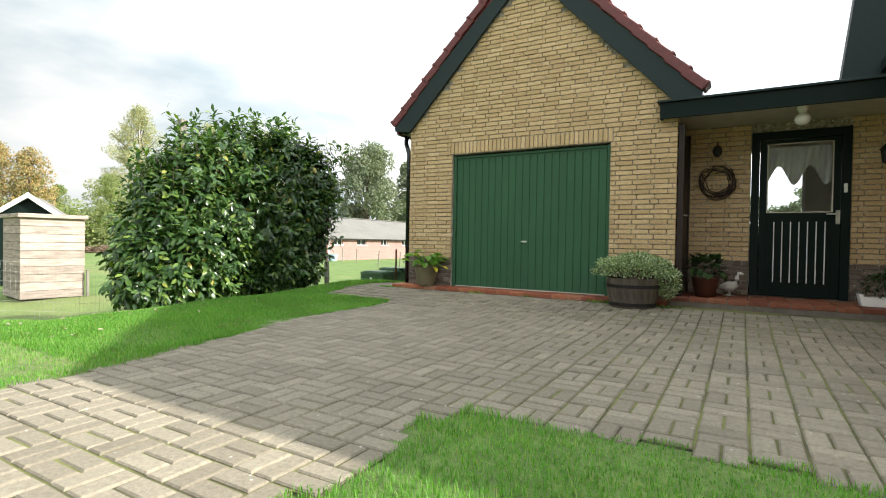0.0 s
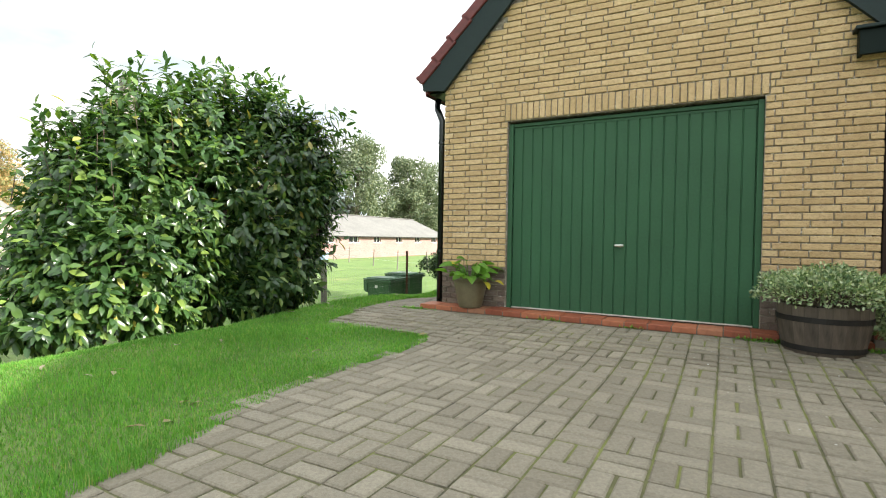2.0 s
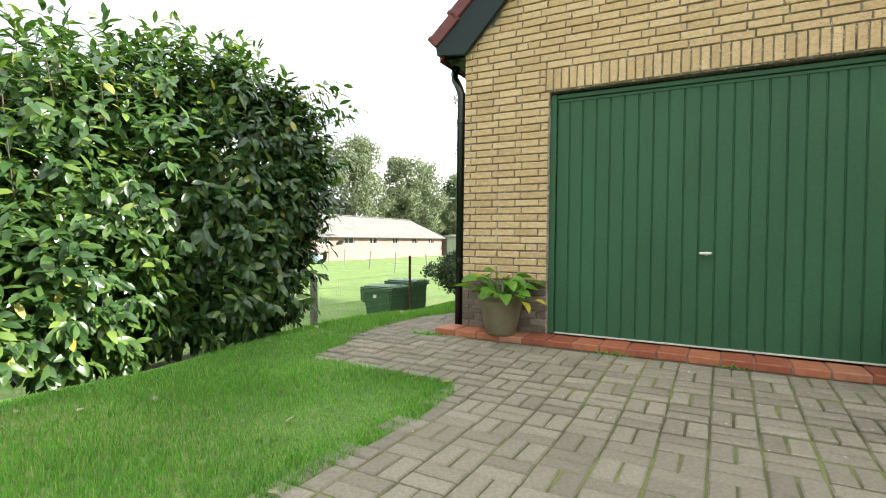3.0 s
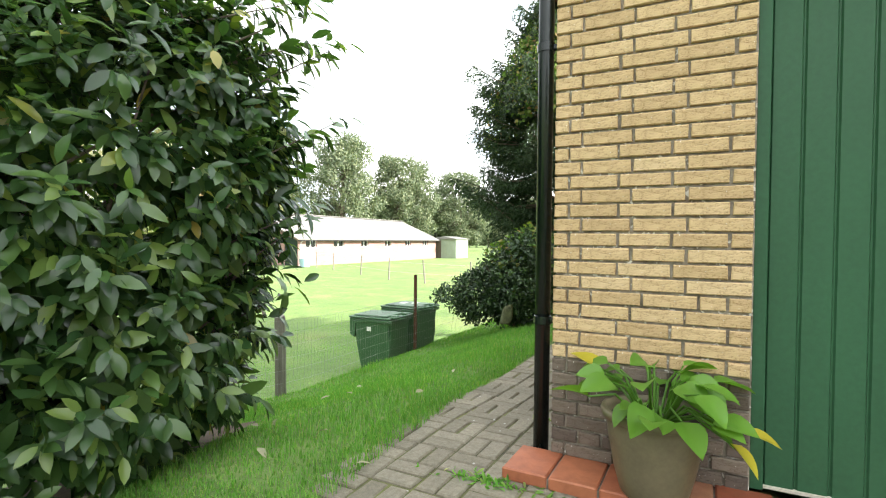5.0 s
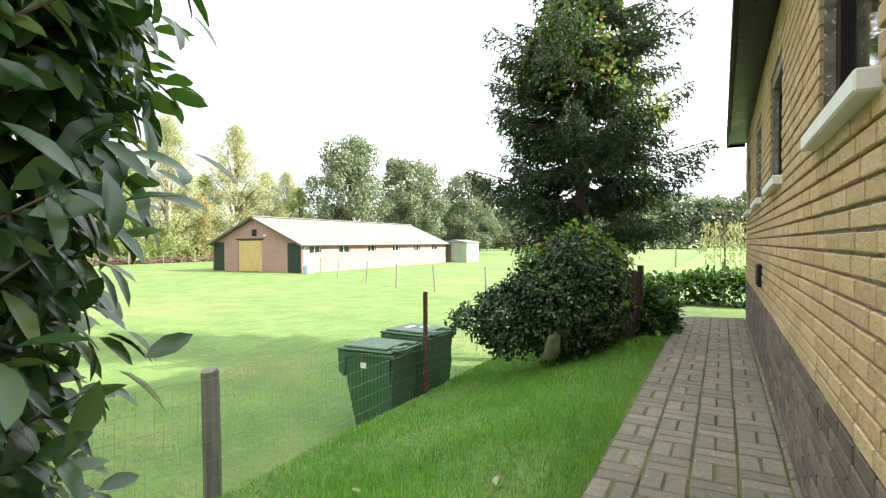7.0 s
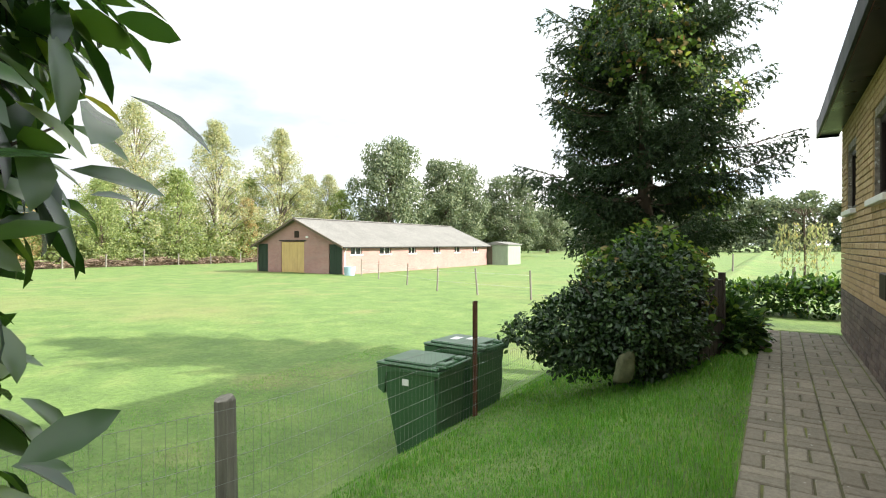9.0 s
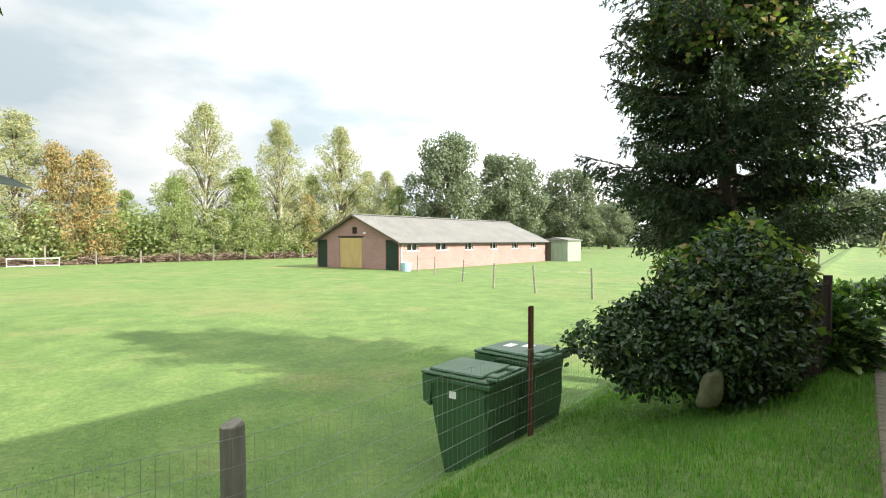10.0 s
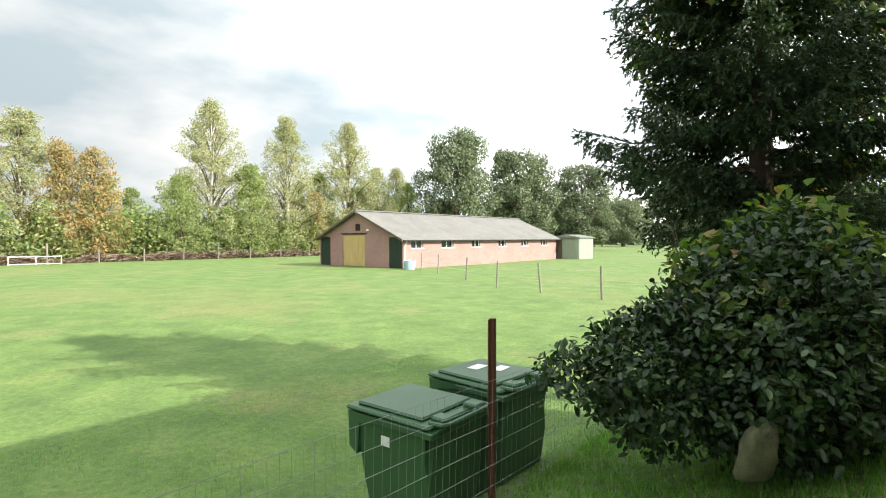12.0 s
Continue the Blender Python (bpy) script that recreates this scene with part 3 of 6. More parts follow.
def build_downpipe():
    root = empty("downpipe", (-4.718, 6.865, 0), 0, "glossy dark green round plastic downpipe on the garage corner", "pipe")
    bm = bmesh.new()
    pts = [(-0.11, 0.10, 2.50), (-0.12, 0.09, 2.43), (-0.10, 0.06, 2.37), (-0.03, 0.01, 2.27), (0, 0, 2.20), (0, 0, 2.12), (0, 0, -0.05)]
    tube(bm, pts, 0.036, 18)
    part("pipe", bm, M_black, root, smooth=True)
    for z in (0.68, 1.95):
        bm = bmesh.new()
        lathe(bm, [(0.037, z - 0.02), (0.042, z - 0.018), (0.042, z + 0.018), (0.037, z + 0.02)], 20)
        part("collar", bm, M_black, root)
        part("bracket", boxes((0.035, 0.085, -0.014, 0.014, z - 0.012, z + 0.012), bevel=0.003), M_black, root)


build_downpipe()

# ---- porch and house ----


def build_house():
    root = empty("house", (1.3, 7.7, 0), 0, "yellow brick house with recessed porch and dark roof", "house")
    inv = Matrix.Translation((-1.3, -7.7, 0))
    bm = bmesh.new()
    # recessed wall with the door opening
    box(bm, G_X1 - 0.02, 0.11, 7.715, 7.95, -0.2, 2.44)
    box(bm, 1.15, 3.6, 7.715, 7.95, -0.2, 2.44)
    box(bm, 0.11, 1.15, 7.715, 7.95, 2.25, 2.44)
    bm.transform(inv)
    part("porch_wall", bm, M_mortar, root)
    # main block beside and in front of the porch, under a hipped roof
    bm = boxes((1.78, 9.5, 3.3, 14.0, -0.2, 2.86))
    bm.transform(inv)
    part("main_wall", bm, M_brick_far, root)
    bm = bmesh.new()
    e = [bm.verts.new(q) for q in ((1.35, 2.9, 2.9), (9.9, 2.9, 2.9), (9.9, 14.4, 2.9), (1.35, 14.4, 2.9))]
    f = [bm.verts.new((v.co.x, v.co.y, 2.78)) for v in e]
    r = [bm.verts.new(q) for q in ((5.6, 7.2, 7.1), (5.6, 10.2, 7.1))]
    for q in ((e[0], e[1], r[0]), (e[1], e[2], r[1], r[0]), (e[2], e[3], r[1]), (e[3], e[0], r[0], r[1]), tuple(f[::-1]), (e[0], f[0], f[1], e[1]), (e[1], f[1], f[2], e[2]), (e[2], f[2], f[3], e[3]), (e[3], f[3], f[0], e[0])):
        bm.faces.new(q)
    bm.transform(inv)
    part("roof", bm, M_board, root, "dark roof with deep eaves")
    bm = bmesh.new()
    prism(bm, [(0.97, 2.56), (1.43, 2.56), (1.61, 4.3), (1.17, 4.3)], "y", 7.45, 7.68)
    bm.transform(inv)
    part("verge_board", bm, M_board, root, "dark boarded roof verge")
    bm = boxes((1.40, 1.75, 7.70, 9.0, 2.56, 4.3))
    bm.transform(inv)
    part("upper_wall", bm, M_brick_far, root)
    # the small hall behind the front door
    bm = boxes((G_X1, 0.05, 9.6, 9.7, 0.0, 2.5), (0.86, 1.7, 9.6, 9.7, 0.0, 2.5), (0.05, 0.86, 9.6, 9.7, 0.0, 0.95), (0.05, 0.86, 9.6, 9.7, 2.35, 2.5), (G_X1, 1.7, 7.96, 9.6, 2.42, 2.5), (G_X1, 1.7, 7.96, 9.6, 0.0, 0.12), (1.6, 1.7, 7.96, 9.6, 0.12, 2.42))
    bm.transform(inv)
    part("hall", bm, M_cream, root, "plain cream hall walls")
    bm = boxes((0.05, 0.09, 9.62, 9.68, 0.95, 2.35), (0.82, 0.86, 9.62, 9.68, 0.95, 2.35), (0.09, 0.82, 9.62, 9.68, 0.95, 1.0), (0.09, 0.82, 9.62, 9.68, 2.3, 2.35))
    bm.transform(inv)
    part("rear_window_frame", bm, M_white, root)
    return root


def far_brick(name, c1, c2, mortar, w=0.22, h=0.066):
    k = Mat(name, 0.85)
    b = k.node("ShaderNodeTexBrick")
    b.inputs["Color1"].default_value, b.inputs["Color2"].default_value, b.inputs["Mortar"].default_value = (*c1, 1), (*c2, 1), (*mortar, 1)
    b.inputs["Scale"].default_value = 1.0
    b.inputs["Brick Width"].default_value, b.inputs["Row Height"].default_value, b.inputs["Mortar Size"].default_value = w, h, 0.008
    mp = k.node("ShaderNodeVectorMath")
    mp.operation = "DOT_PRODUCT"
    mp.inputs[1].default_value = (1, 1, 0)
    k.link(k.co, mp.inputs[0])
    sp = k.node("ShaderNodeSeparateXYZ")
    k.link(k.co, sp.inputs[0])
    cb = k.node("ShaderNodeCombineXYZ")
    k.link(mp.outputs["Value"], cb.inputs[0])
    k.link(sp.outputs[2], cb.inputs[1])
    k.link(cb.outputs[0], b.inputs["Vector"])
    n = k.noise(0.7, 5)
    k.base(k.mix(0.5, b.outputs["Color"], k.ramp(n, (0.3, (0.68, 0.66, 0.64)), (0.7, (1.1, 1.08, 1.05))), "MULTIPLY"))
    return k.m


M_brick_far = far_brick("house_brick", (0.5, 0.3, 0.14), (0.6, 0.38, 0.18), (0.25, 0.2, 0.15))
house = build_house()
# added unseen dark wall behind the walk, keeps low sky light off the porch
bm = boxes((-1.5, 12.0, -7.3, -7.0, -0.2, 5.0))
tagged(part("wall_south", bm, plain("dark_sky_block", (0.05, 0.05, 0.04), 0.9, var=0.4, scale=3, bump=0.3)), "unseen plain dark wall added to block sky light from the porch", "wall", kind="structure")


def build_canopy():
    root = empty("porch_canopy", (-0.8, 6.7, 2.3), 0, "flat porch canopy with dark fascia and pale soffit", "canopy")
    part("fascia", boxes((-0.08, 2.5, 0.0, 0.03, 0.02, 0.215), bevel=0.004), M_dkgreen, root, "dark painted fascia board")
    part("end_fascia", boxes((-0.08, -0.055, 0.032, 0.10, 0.02, 0.215)), M_dkgreen, root)
    part("roof_edge", boxes((-0.11, 2.55, -0.03, 1.2, 0.217, 0.245), bevel=0.005), M_board, root, "grey roofing felt edge")
    part("soffit", boxes((0.0, 2.5, 0.032, 1.01, 0.06, 0.085)), plain("grey_soffit_paint", (0.46, 0.46, 0.40), 0.7, var=0.15), root, "dull grey-green soffit boards")


build_canopy()


def build_front_door():
    root = empty("front_door", (0.63, 7.7, 0.13), 0, "dark green front door with glazed upper half and white bars", "door")
    w, h = 1.03, 2.11
    for n, d in (("frame_post", (-w / 2, -w / 2 + 0.09, -0.03, 0.07, 0, h)), ("frame_post", (w / 2 - 0.09, w / 2, -0.03, 0.07, 0, h)), ("frame_head", (-w / 2 + 0.09, w / 2 - 0.09, -0.03, 0.07, h - 0.10, h))):
        part(n, boxes(d, bevel=0.005), M_dkgreen, root)
    a, b = -w / 2 + 0.095, w / 2 - 0.095
    gx0, gx1, gz0, gz1 = -0.335, 0.34, 1.08, 1.95
    part("door_leaf", boxes((a, gx0, 0.0, 0.045, 0.01, h - 0.105), (gx1, b, 0.0, 0.045, 0.01, h - 0.105), (gx0, gx1, 0.0, 0.045, 0.01, gz0), (gx0, gx1, 0.0, 0.045, gz1, h - 0.105), bevel=0.003), M_dkgreen, root)
    for d in ((gx0 - 0.007, gx0 + 0.007, gz0, gz1), (gx1 - 0.007, gx1 + 0.007, gz0, gz1)):
        part("glazing_bead", boxes((d[0], d[1], -0.012, -0.001, d[2], d[3]), bevel=0.003), M_cream, root)
    for z in (gz0, gz1):
        part("glazing_bead", boxes((gx0 + 0.008, gx1 - 0.008, -0.012, -0.001, z - 0.007, z + 0.007), bevel=0.003), M_cream, root)
    pane = part("pane", boxes((gx0, gx1, 0.018, 0.024, gz0, gz1)), M_pane, root)
    pane.visible_shadow = False
    for k in range(7):
        x = -0.255 + k * 0.088
        part("bar", boxes((x - 0.0055, x + 0.0055, -0.03, -0.014, 0.19, 0.96), bevel=0.003), M_white, root, "white painted bar")
    for z in (0.21, 0.95):
        part("bar_rail", boxes((-0.28, 0.30, -0.013, -0.001, z - 0.012, z + 0.012)), M_dkgreen, root)
    bm = boxes((0.375, 0.42, -0.012, -0.001, 0.93, 1.10), bevel=0.003)
    box(bm, 0.28, 0.40, -0.05, -0.03, 1.045, 1.065, 0.004)
    box(bm, 0.385, 0.41, -0.05, -0.012, 1.045, 1.065)
    part("door_handle", bm, M_metal, root, "steel lever handle on plate")
    part("threshold", boxes((-w / 2, w / 2, -0.06, 0.07, -0.04, -0.002), bevel=0.005), M_board, root)


def pane_mat():
    k = Mat("door_glass", 0.02)
    k.p.inputs["Base Color"].default_value = (0.95, 0.97, 0.96, 1)
    k.p.inputs["Transmission Weight"].default_value = 1.0
    k.p.inputs["IOR"].default_value = 1.5
    return k.m


M_pane = pane_mat()
build_front_door()


# ---- things before the garage ----
def build_tile_step(name, x0, x1, y0, y1, z0, z1, n, label, material):
    root = empty(name, ((x0 + x1) / 2, (y0 + y1) / 2, z0), 0, label, "step")
    w, d = x1 - x0, y1 - y0
    part("step_core", boxes((-w / 2 + 0.01, w / 2 - 0.01, -d / 2 + 0.01, d / 2 - 0.01, -0.08, z1 - z0 - 0.012)), M_mortar_dark, root)
    bm = boxes((-w / n / 2 + 0.004, w / n / 2 - 0.004, -0.5 * 0.27, 0.5 * 0.27, -0.055, 0.0), bevel=0.006)
    tile = part("tile", bm, material, root)
    rows = max(1, round(d / 0.27))
    for r in range(rows):
        for k in range(n):
            o = tile if (k == 0 and r == 0) else tile.copy()
            if o is not tile:
                scene.collection.objects.link(o)
            o.parent = root
            o.scale = (1, d / rows / 0.278, 1)
            o.location = (-w / 2 + (k + 0.5) * w / n, -d / 2 + (r + 0.5) * d / rows, z1 - z0 + random.uniform(-0.004, 0.003))
            o.rotation_euler = (random.uniform(-0.008, 0.008), random.uniform(-0.008, 0.008), random.uniform(-0.01, 0.01))
    return root


build_tile_step("tile_step", -4.80, -0.75, 6.55, 6.83, 0.0, 0.082, 20, "low terracotta tile step along the garage front", M_terra)
build_tile_step("porch_step", -0.72, 1.75, 6.75, 7.69, 0.0, 0.135, 12, "red terracotta tiled porch floor before the front door", M_quarry)


def clay(name, c, rough=0.5):
    return plain(name, c, rough, var=0.25, scale=7, bump=0.15)


M_pot = clay("glazed_olive_clay", (0.15, 0.125, 0.075), 0.38)
M_terrapot = clay("terracotta_pot", (0.10, 0.038, 0.024), 0.6)
M_soil = plain("potting_soil", (0.03, 0.022, 0.015), 0.95, var=0.5, scale=30, bump=0.8)


def build_hosta_pot():
    root = empty("potted_hosta", (-4.20, 6.63, 0.082), 0, "olive glazed clay pot with yellowing green hosta", "potted plant")
    bm = bmesh.new()
    lathe(bm, [(0.118, 0.0), (0.125, 0.01), (0.15, 0.10), (0.172, 0.22), (0.178, 0.27), (0.176, 0.29), (0.196, 0.295), (0.20, 0.31), (0.197, 0.325), (0.178, 0.325), (0.172, 0.30), (0.165, 0.285)], 40)
    part("pot", bm, M_pot, root, "olive glazed clay pot", smooth=True)
    bm = bmesh.new()
    lathe(bm, [(0.164, 0.27), (0.166, 0.288), (0.06, 0.298), (0.001, 0.30)], 24)
    part("soil", bm, M_soil, root)
    rng = np.random.default_rng(3)
    P, D, N, L, W = [], [], [], [], []
    for k in range(42):
        a = rng.uniform(0, 2 * math.pi)
        reach = rng.uniform(0.06, 0.27)
        top = rng.uniform(0.34, 0.53) - 0.35 * max(0, reach - 0.22)
        if k in (3, 11):
            a, reach, top = -0.6 + 0.5 * (k == 3), 0.30, 0.30
        s = Vector((0.05 * math.cos(a), 0.05 * math.sin(a), 0.29))
        e = Vector((reach * math.cos(a), reach * math.sin(a), top))
        m = (s + e) / 2 + Vector((0, 0, 0.05))
        st = bmesh.new()
        tube(st, [s, m, e], [0.006, 0.005, 0.004], 6)
        part("stem", st, M_hosta, root)
        out = Vector((math.cos(a), math.sin(a), rng.uniform(-0.45, 0.6))).normalized()
        P.append(e)
        D.append(out)
        N.append(Vector((0, 0, 1)) + 0.3 * Vector(rng.normal(size=3)))
        L.append(rng.uniform(0.10, 0.165))
        W.append(L[-1] * rng.uniform(0.6, 0.72))
    for k in range(len(P)):
        one = [np.array(q[k:k + 1]) for q in (P, D, N, L, W)]
        ob = foliage("leaf", broad_leaves(*one), M_hosta_yellow if k in (3, 11, 20) else M_hosta, root, "yellowing hosta leaf" if k in (3, 11, 20) else "")
        ob.data.polygons.foreach_set("use_smooth", [True] * len(ob.data.polygons))


def broad_leaves(P, D, N, L, W, nu=7, nv=5):
    """Broad heart-shaped leaves as small grids, cupped and drooping at the tip."""
    D = unit(D)
    S = unit(np.cross(D, N))
    N = np.cross(S, D)
    u = np.linspace(0, 1, nu)
    half = np.sin(np.pi * np.clip(u, 0, 1) ** 0.72) ** 0.8
    v = np.linspace(-1, 1, nv)
    V = []
    for i in range(nu):
        for j in range(nv):
            side = S * (W * 0.5 * half[i] * v[j])[:, None]
            lift = N * (W * 0.16 * abs(v[j]) * half[i] - L * 0.28 * u[i] ** 2)[:, None]
            V.append(P + D * (L * u[i])[:, None] + side + lift)
    V = np.stack(V, 1)
    n = len(P)
    F = []
    for i in range(nu - 1):
        for j in range(nv - 1):
            a = i * nv + j
            F += [[a, a + 1, a + nv + 1], [a, a + nv + 1, a + nv]]
    A = (np.arange(n)[:, None, None] * (nu * nv) + np.array(F)[None]).reshape(-1, 3)
    return V.reshape(-1, 3), A


build_hosta_pot()


def wood_mat(name, c, rough=0.8, axis=(1, 1, 0.12), var=0.45):
    k = Mat(name, rough)
    n1 = k.noise(22, 6, axis, 0.65)
    n2 = k.noise(1.6, 4)
    c1 = k.ramp(n1, (0.3, tuple(v * (1 - var) for v in c)), (0.68, tuple(v * (1 + var * 0.6) for v in c)))
    c1 = k.mix(0.5, c1, k.ramp(n2, (0.3, (0.6, 0.6, 0.6)), (0.7, (1.1, 1.1, 1.1))), "MULTIPLY")
    r = k.ramp(k.objrand(), (0, (0.75, 0.75, 0.75)), (1, (1.15, 1.15, 1.15)))
    k.base(k.mix(1.0, c1, r, "MULTIPLY"))
    k.bump(n1, 0.5, 0.006)
    return k.m


M_barrel = wood_mat("barrel_oak", (0.115, 0.09, 0.068), 0.8)
M_grey_wood = wood_mat("weathered_grey_wood", (0.22, 0.20, 0.165), 0.9)
M_shed_wood = wood_mat("weathered_shed_board", (0.40, 0.33, 0.28), 0.9, (0.12, 0.12, 1))
M_iron = plain("dark_iron_hoop", (0.03, 0.028, 0.027), 0.6, 0.6, 0.3)


def shell_points(rng, n, centre, radii, lo=0.72, low_z=-1.0):
    """Points in the outer shell of a lumpy ellipsoid, with the way out."""
    d = unit(rng.normal(size=(n, 3)))
    d[:, 2] = np.where(d[:, 2] < low_z, -d[:, 2], d[:, 2])
    r = rng.uniform(lo, 1.0, n) ** 0.6
    lump = 1 + 0.10 * np.sin(d[:, 0] * 5 + 1) * np.cos(d[:, 1] * 6) + 0.07 * np.sin(d[:, 2] * 8 + d[:, 0] * 4)
    P = np.array(centre) + d * np.array(radii) * (r * lump)[:, None]
    return P, unit(d / np.array(radii))


def build_barrel_planter():
    root = empty("barrel_planter", (-1.10, 6.38, 0.012), 20, "half oak barrel planter with pale variegated shrub", "planter")
    n = 22
    bm = bmesh.new()
    prof = ((0.25, 0.0), (0.28, 0.12), (0.30, 0.24), (0.305, 0.36))
    da = math.pi / n * 0.985
    out, inn = [], []
    for r, z in prof:
        out.append([bm.verts.new((r * math.cos(s), r * math.sin(s), z)) for s in (-da, da)])
        inn.append([bm.verts.new(((r - 0.028) * math.cos(s), (r - 0.028) * math.sin(s), z)) for s in (-da, da)])
    for k in range(3):
        bm.faces.new((out[k][0], out[k][1], out[k + 1][1], out[k + 1][0]))
        bm.faces.new((inn[k][1], inn[k][0], inn[k + 1][0], inn[k + 1][1]))
        for s in (0, 1):
            bm.faces.new((out[k][s], out[k + 1][s], inn[k + 1][s], inn[k][s]))
    bm.faces.new((out[3][0], out[3][1], inn[3][1], inn[3][0]))
    bm.faces.new((out[0][0], inn[0][0], inn[0][1], out[0][1]))
    stave = part("stave", bm, M_barrel, root)
    for k in range(n):
        o = stave if k == 0 else stave.copy()
        if k:
            scene.collection.objects.link(o)
        o.parent = root
        o.rotation_euler = (0, 0, 2 * math.pi * k / n)
        o.scale = (1, 1, random.uniform(0.985, 1.02))
    for z, r in ((0.05, 0.265), (0.265, 0.304)):
        bm = bmesh.new()
        lathe(bm, [(r - 0.006, z - 0.02), (r, z - 0.02), (r + 0.003, z + 0.02), (r - 0.006, z + 0.02)], 44)
        part("hoop", bm, M_iron, root, "dark iron hoop")
    bm = bmesh.new()
    lathe(bm, [(0.26, 0.28), (0.27, 0.32), (0.001, 0.34)], 24)
    part("soil", bm, M_soil, root)
    rng = np.random.default_rng(11)
    P, o = shell_points(rng, 5200, (0.0, 0.0, 0.44), (0.46, 0.44, 0.20), 0.35, -0.30)
    P2, o2 = shell_points(rng, 1300, (0.37, -0.10, 0.32), (0.15, 0.15, 0.20), 0.35)
    P, o = np.vstack([P, P2]), np.vstack([o, o2])
    n = len(P)
    D = unit(o + rng.normal(size=(n, 3)) * 0.7 + np.array((0, 0, 0.2)))
    N = unit(np.array((0, 0, 1.0)) + rng.normal(size=(n, 3)) * 0.6)
    foliage("leaf", leaf_arrays(P, D, N, rng.uniform(0.022, 0.038, n), rng.uniform(0.013, 0.021, n)), M_variegated, root, "small cream-edged green leaves")
    bm = bmesh.new()
    for k in range(26):
        a, b = rng.uniform(0, 6.28), rng.uniform(0.1, 0.42)
        tube(bm, [(0.1 * math.cos(a), 0.1 * math.sin(a), 0.33), (b * 0.6 * math.cos(a), b * 0.6 * math.sin(a), 0.45), (b * math.cos(a), b * math.sin(a), rng.uniform(0.42, 0.6))], [0.006, 0.004, 0.002], 5)
    part("branch", bm, M_bark, root)


build_barrel_planter()


def build_porch_things():
    # a pot of dark broad leaves
    root = empty("potted_plant", (-0.36, 7.1, 0.135), 0, "terracotta pot with dark broad-leaved plant on porch", "potted plant")
    bm = bmesh.new()
    lathe(bm, [(0.11, 0), (0.15, 0.2), (0.16, 0.21), (0.16, 0.25), (0.14, 0.25), (0.13, 0.22)], 30)
    part("pot", bm, M_terrapot, root, smooth=True)
    rng = np.random.default_rng(5)
    P, o = shell_points(rng, 90, (0, 0, 0.34), (0.22, 0.22, 0.16), 0.4, -0.5)
    n = len(P)
    ob = foliage("leaf", broad_leaves(P, unit(o + rng.normal(size=(n, 3)) * 0.4), np.tile((0, 0, 1.0), (n, 1)), rng.uniform(0.09, 0.14, n), rng.uniform(0.06, 0.1, n), 5, 3), M_holly, root)
    bm = bmesh.new()
    for k in range(14):
        a = k * 0.45
        tube(bm, [(0.02 * math.cos(a), 0.02 * math.sin(a), 0.2), (0.12 * math.cos(a), 0.12 * math.sin(a), 0.36)], 0.004, 5)
    part("stem", bm, M_bark, root)
    # goose figure: one plain shape
    bm = bmesh.new()
    tube(bm, [(-0.12, 0, 0.10), (-0.06, 0, 0.115), (0.02, 0, 0.12), (0.07, 0, 0.15), (0.085, 0, 0.21), (0.08, 0, 0.26), (0.095, 0, 0.285), (0.13, 0, 0.283), (0.165, 0, 0.275)], [0.012, 0.05, 0.072, 0.05, 0.027, 0.024, 0.03, 0.02, 0.005], 14)
    tube(bm, [(0.0, 0.02, 0.07), (0.0, 0.025, 0.0)], 0.012, 8)
    tube(bm, [(0.0, -0.02, 0.07), (0.0, -0.025, 0.0)], 0.012, 8)
    lathe(bm, [(0.06, 0.0), (0.06, 0.012), (0.04, 0.015)], 16)
    g = part("goose_figure", bm, plain("pale_stone", (0.42, 0.40, 0.36), 0.7, var=0.3, scale=18, bump=0.2), smooth=True)
    g.matrix_world = pose(-0.10, 7.42, 0.135, 0, 0, 10)
    tagged(g, "small grey stone goose figure standing on porch step", "figurine")
    # white trough
    root = empty("planter_trough", (1.42, 7.15, 0.135), 0, "white rectangular trough with dark low plants", "planter")
    bm = bmesh.new()
    prism(bm, [(-0.24, 0.0), (0.24, 0.0), (0.27, 0.13), (0.235, 0.13), (0.22, 0.10), (-0.22, 0.10), (-0.235, 0.13), (-0.27, 0.13)], "y", -0.09, 0.09)
    part("trough", bm, M_white, root)
    P, o = shell_points(rng, 420, (0, 0, 0.2), (0.25, 0.12, 0.17), 0.3, -0.5)
    n = len(P)
    foliage("leaf", leaf_arrays(P, unit(o + rng.normal(size=(n, 3)) * 0.6), np.tile((0, 0, 1.0), (n, 1)), rng.uniform(0.04, 0.07, n), rng.uniform(0.015, 0.03, n)), M_holly, root)
    # wreath of twigs
    root = empty("wreath", (-0.273, 7.66, 1.625), 0, "round brown twig wreath hanging on brick wall", "wreath")
    bm = bmesh.new()
    for k in range(46):
        a0 = random.uniform(0, 6.28)
        span = random.uniform(0.7, 1.6)
        r0, dy, ph = random.gauss(0.185, 0.022), random.gauss(0, 0.018), random.uniform(0, 6)
        pts = []
        for i in range(7):
            a = a0 + span * i / 6
            r = r0 + 0.018 * math.sin(ph + 3 * a)
            pts.append((r * math.cos(a), dy + 0.008 * math.cos(4 * a + ph), r * math.sin(a)))
        tube(bm, pts, 0.006, 5)
    for k in range(60):
        a, r = random.uniform(0, 6.28), random.gauss(0.19, 0.03)
        p = Vector((r * math.cos(a), random.gauss(0, 0.02), r * math.sin(a)))
        tube(bm, [p, p + Vector((random.gauss(0, 0.03), -0.02, random.gauss(0, 0.03)))], [0.005, 0.001], 4)
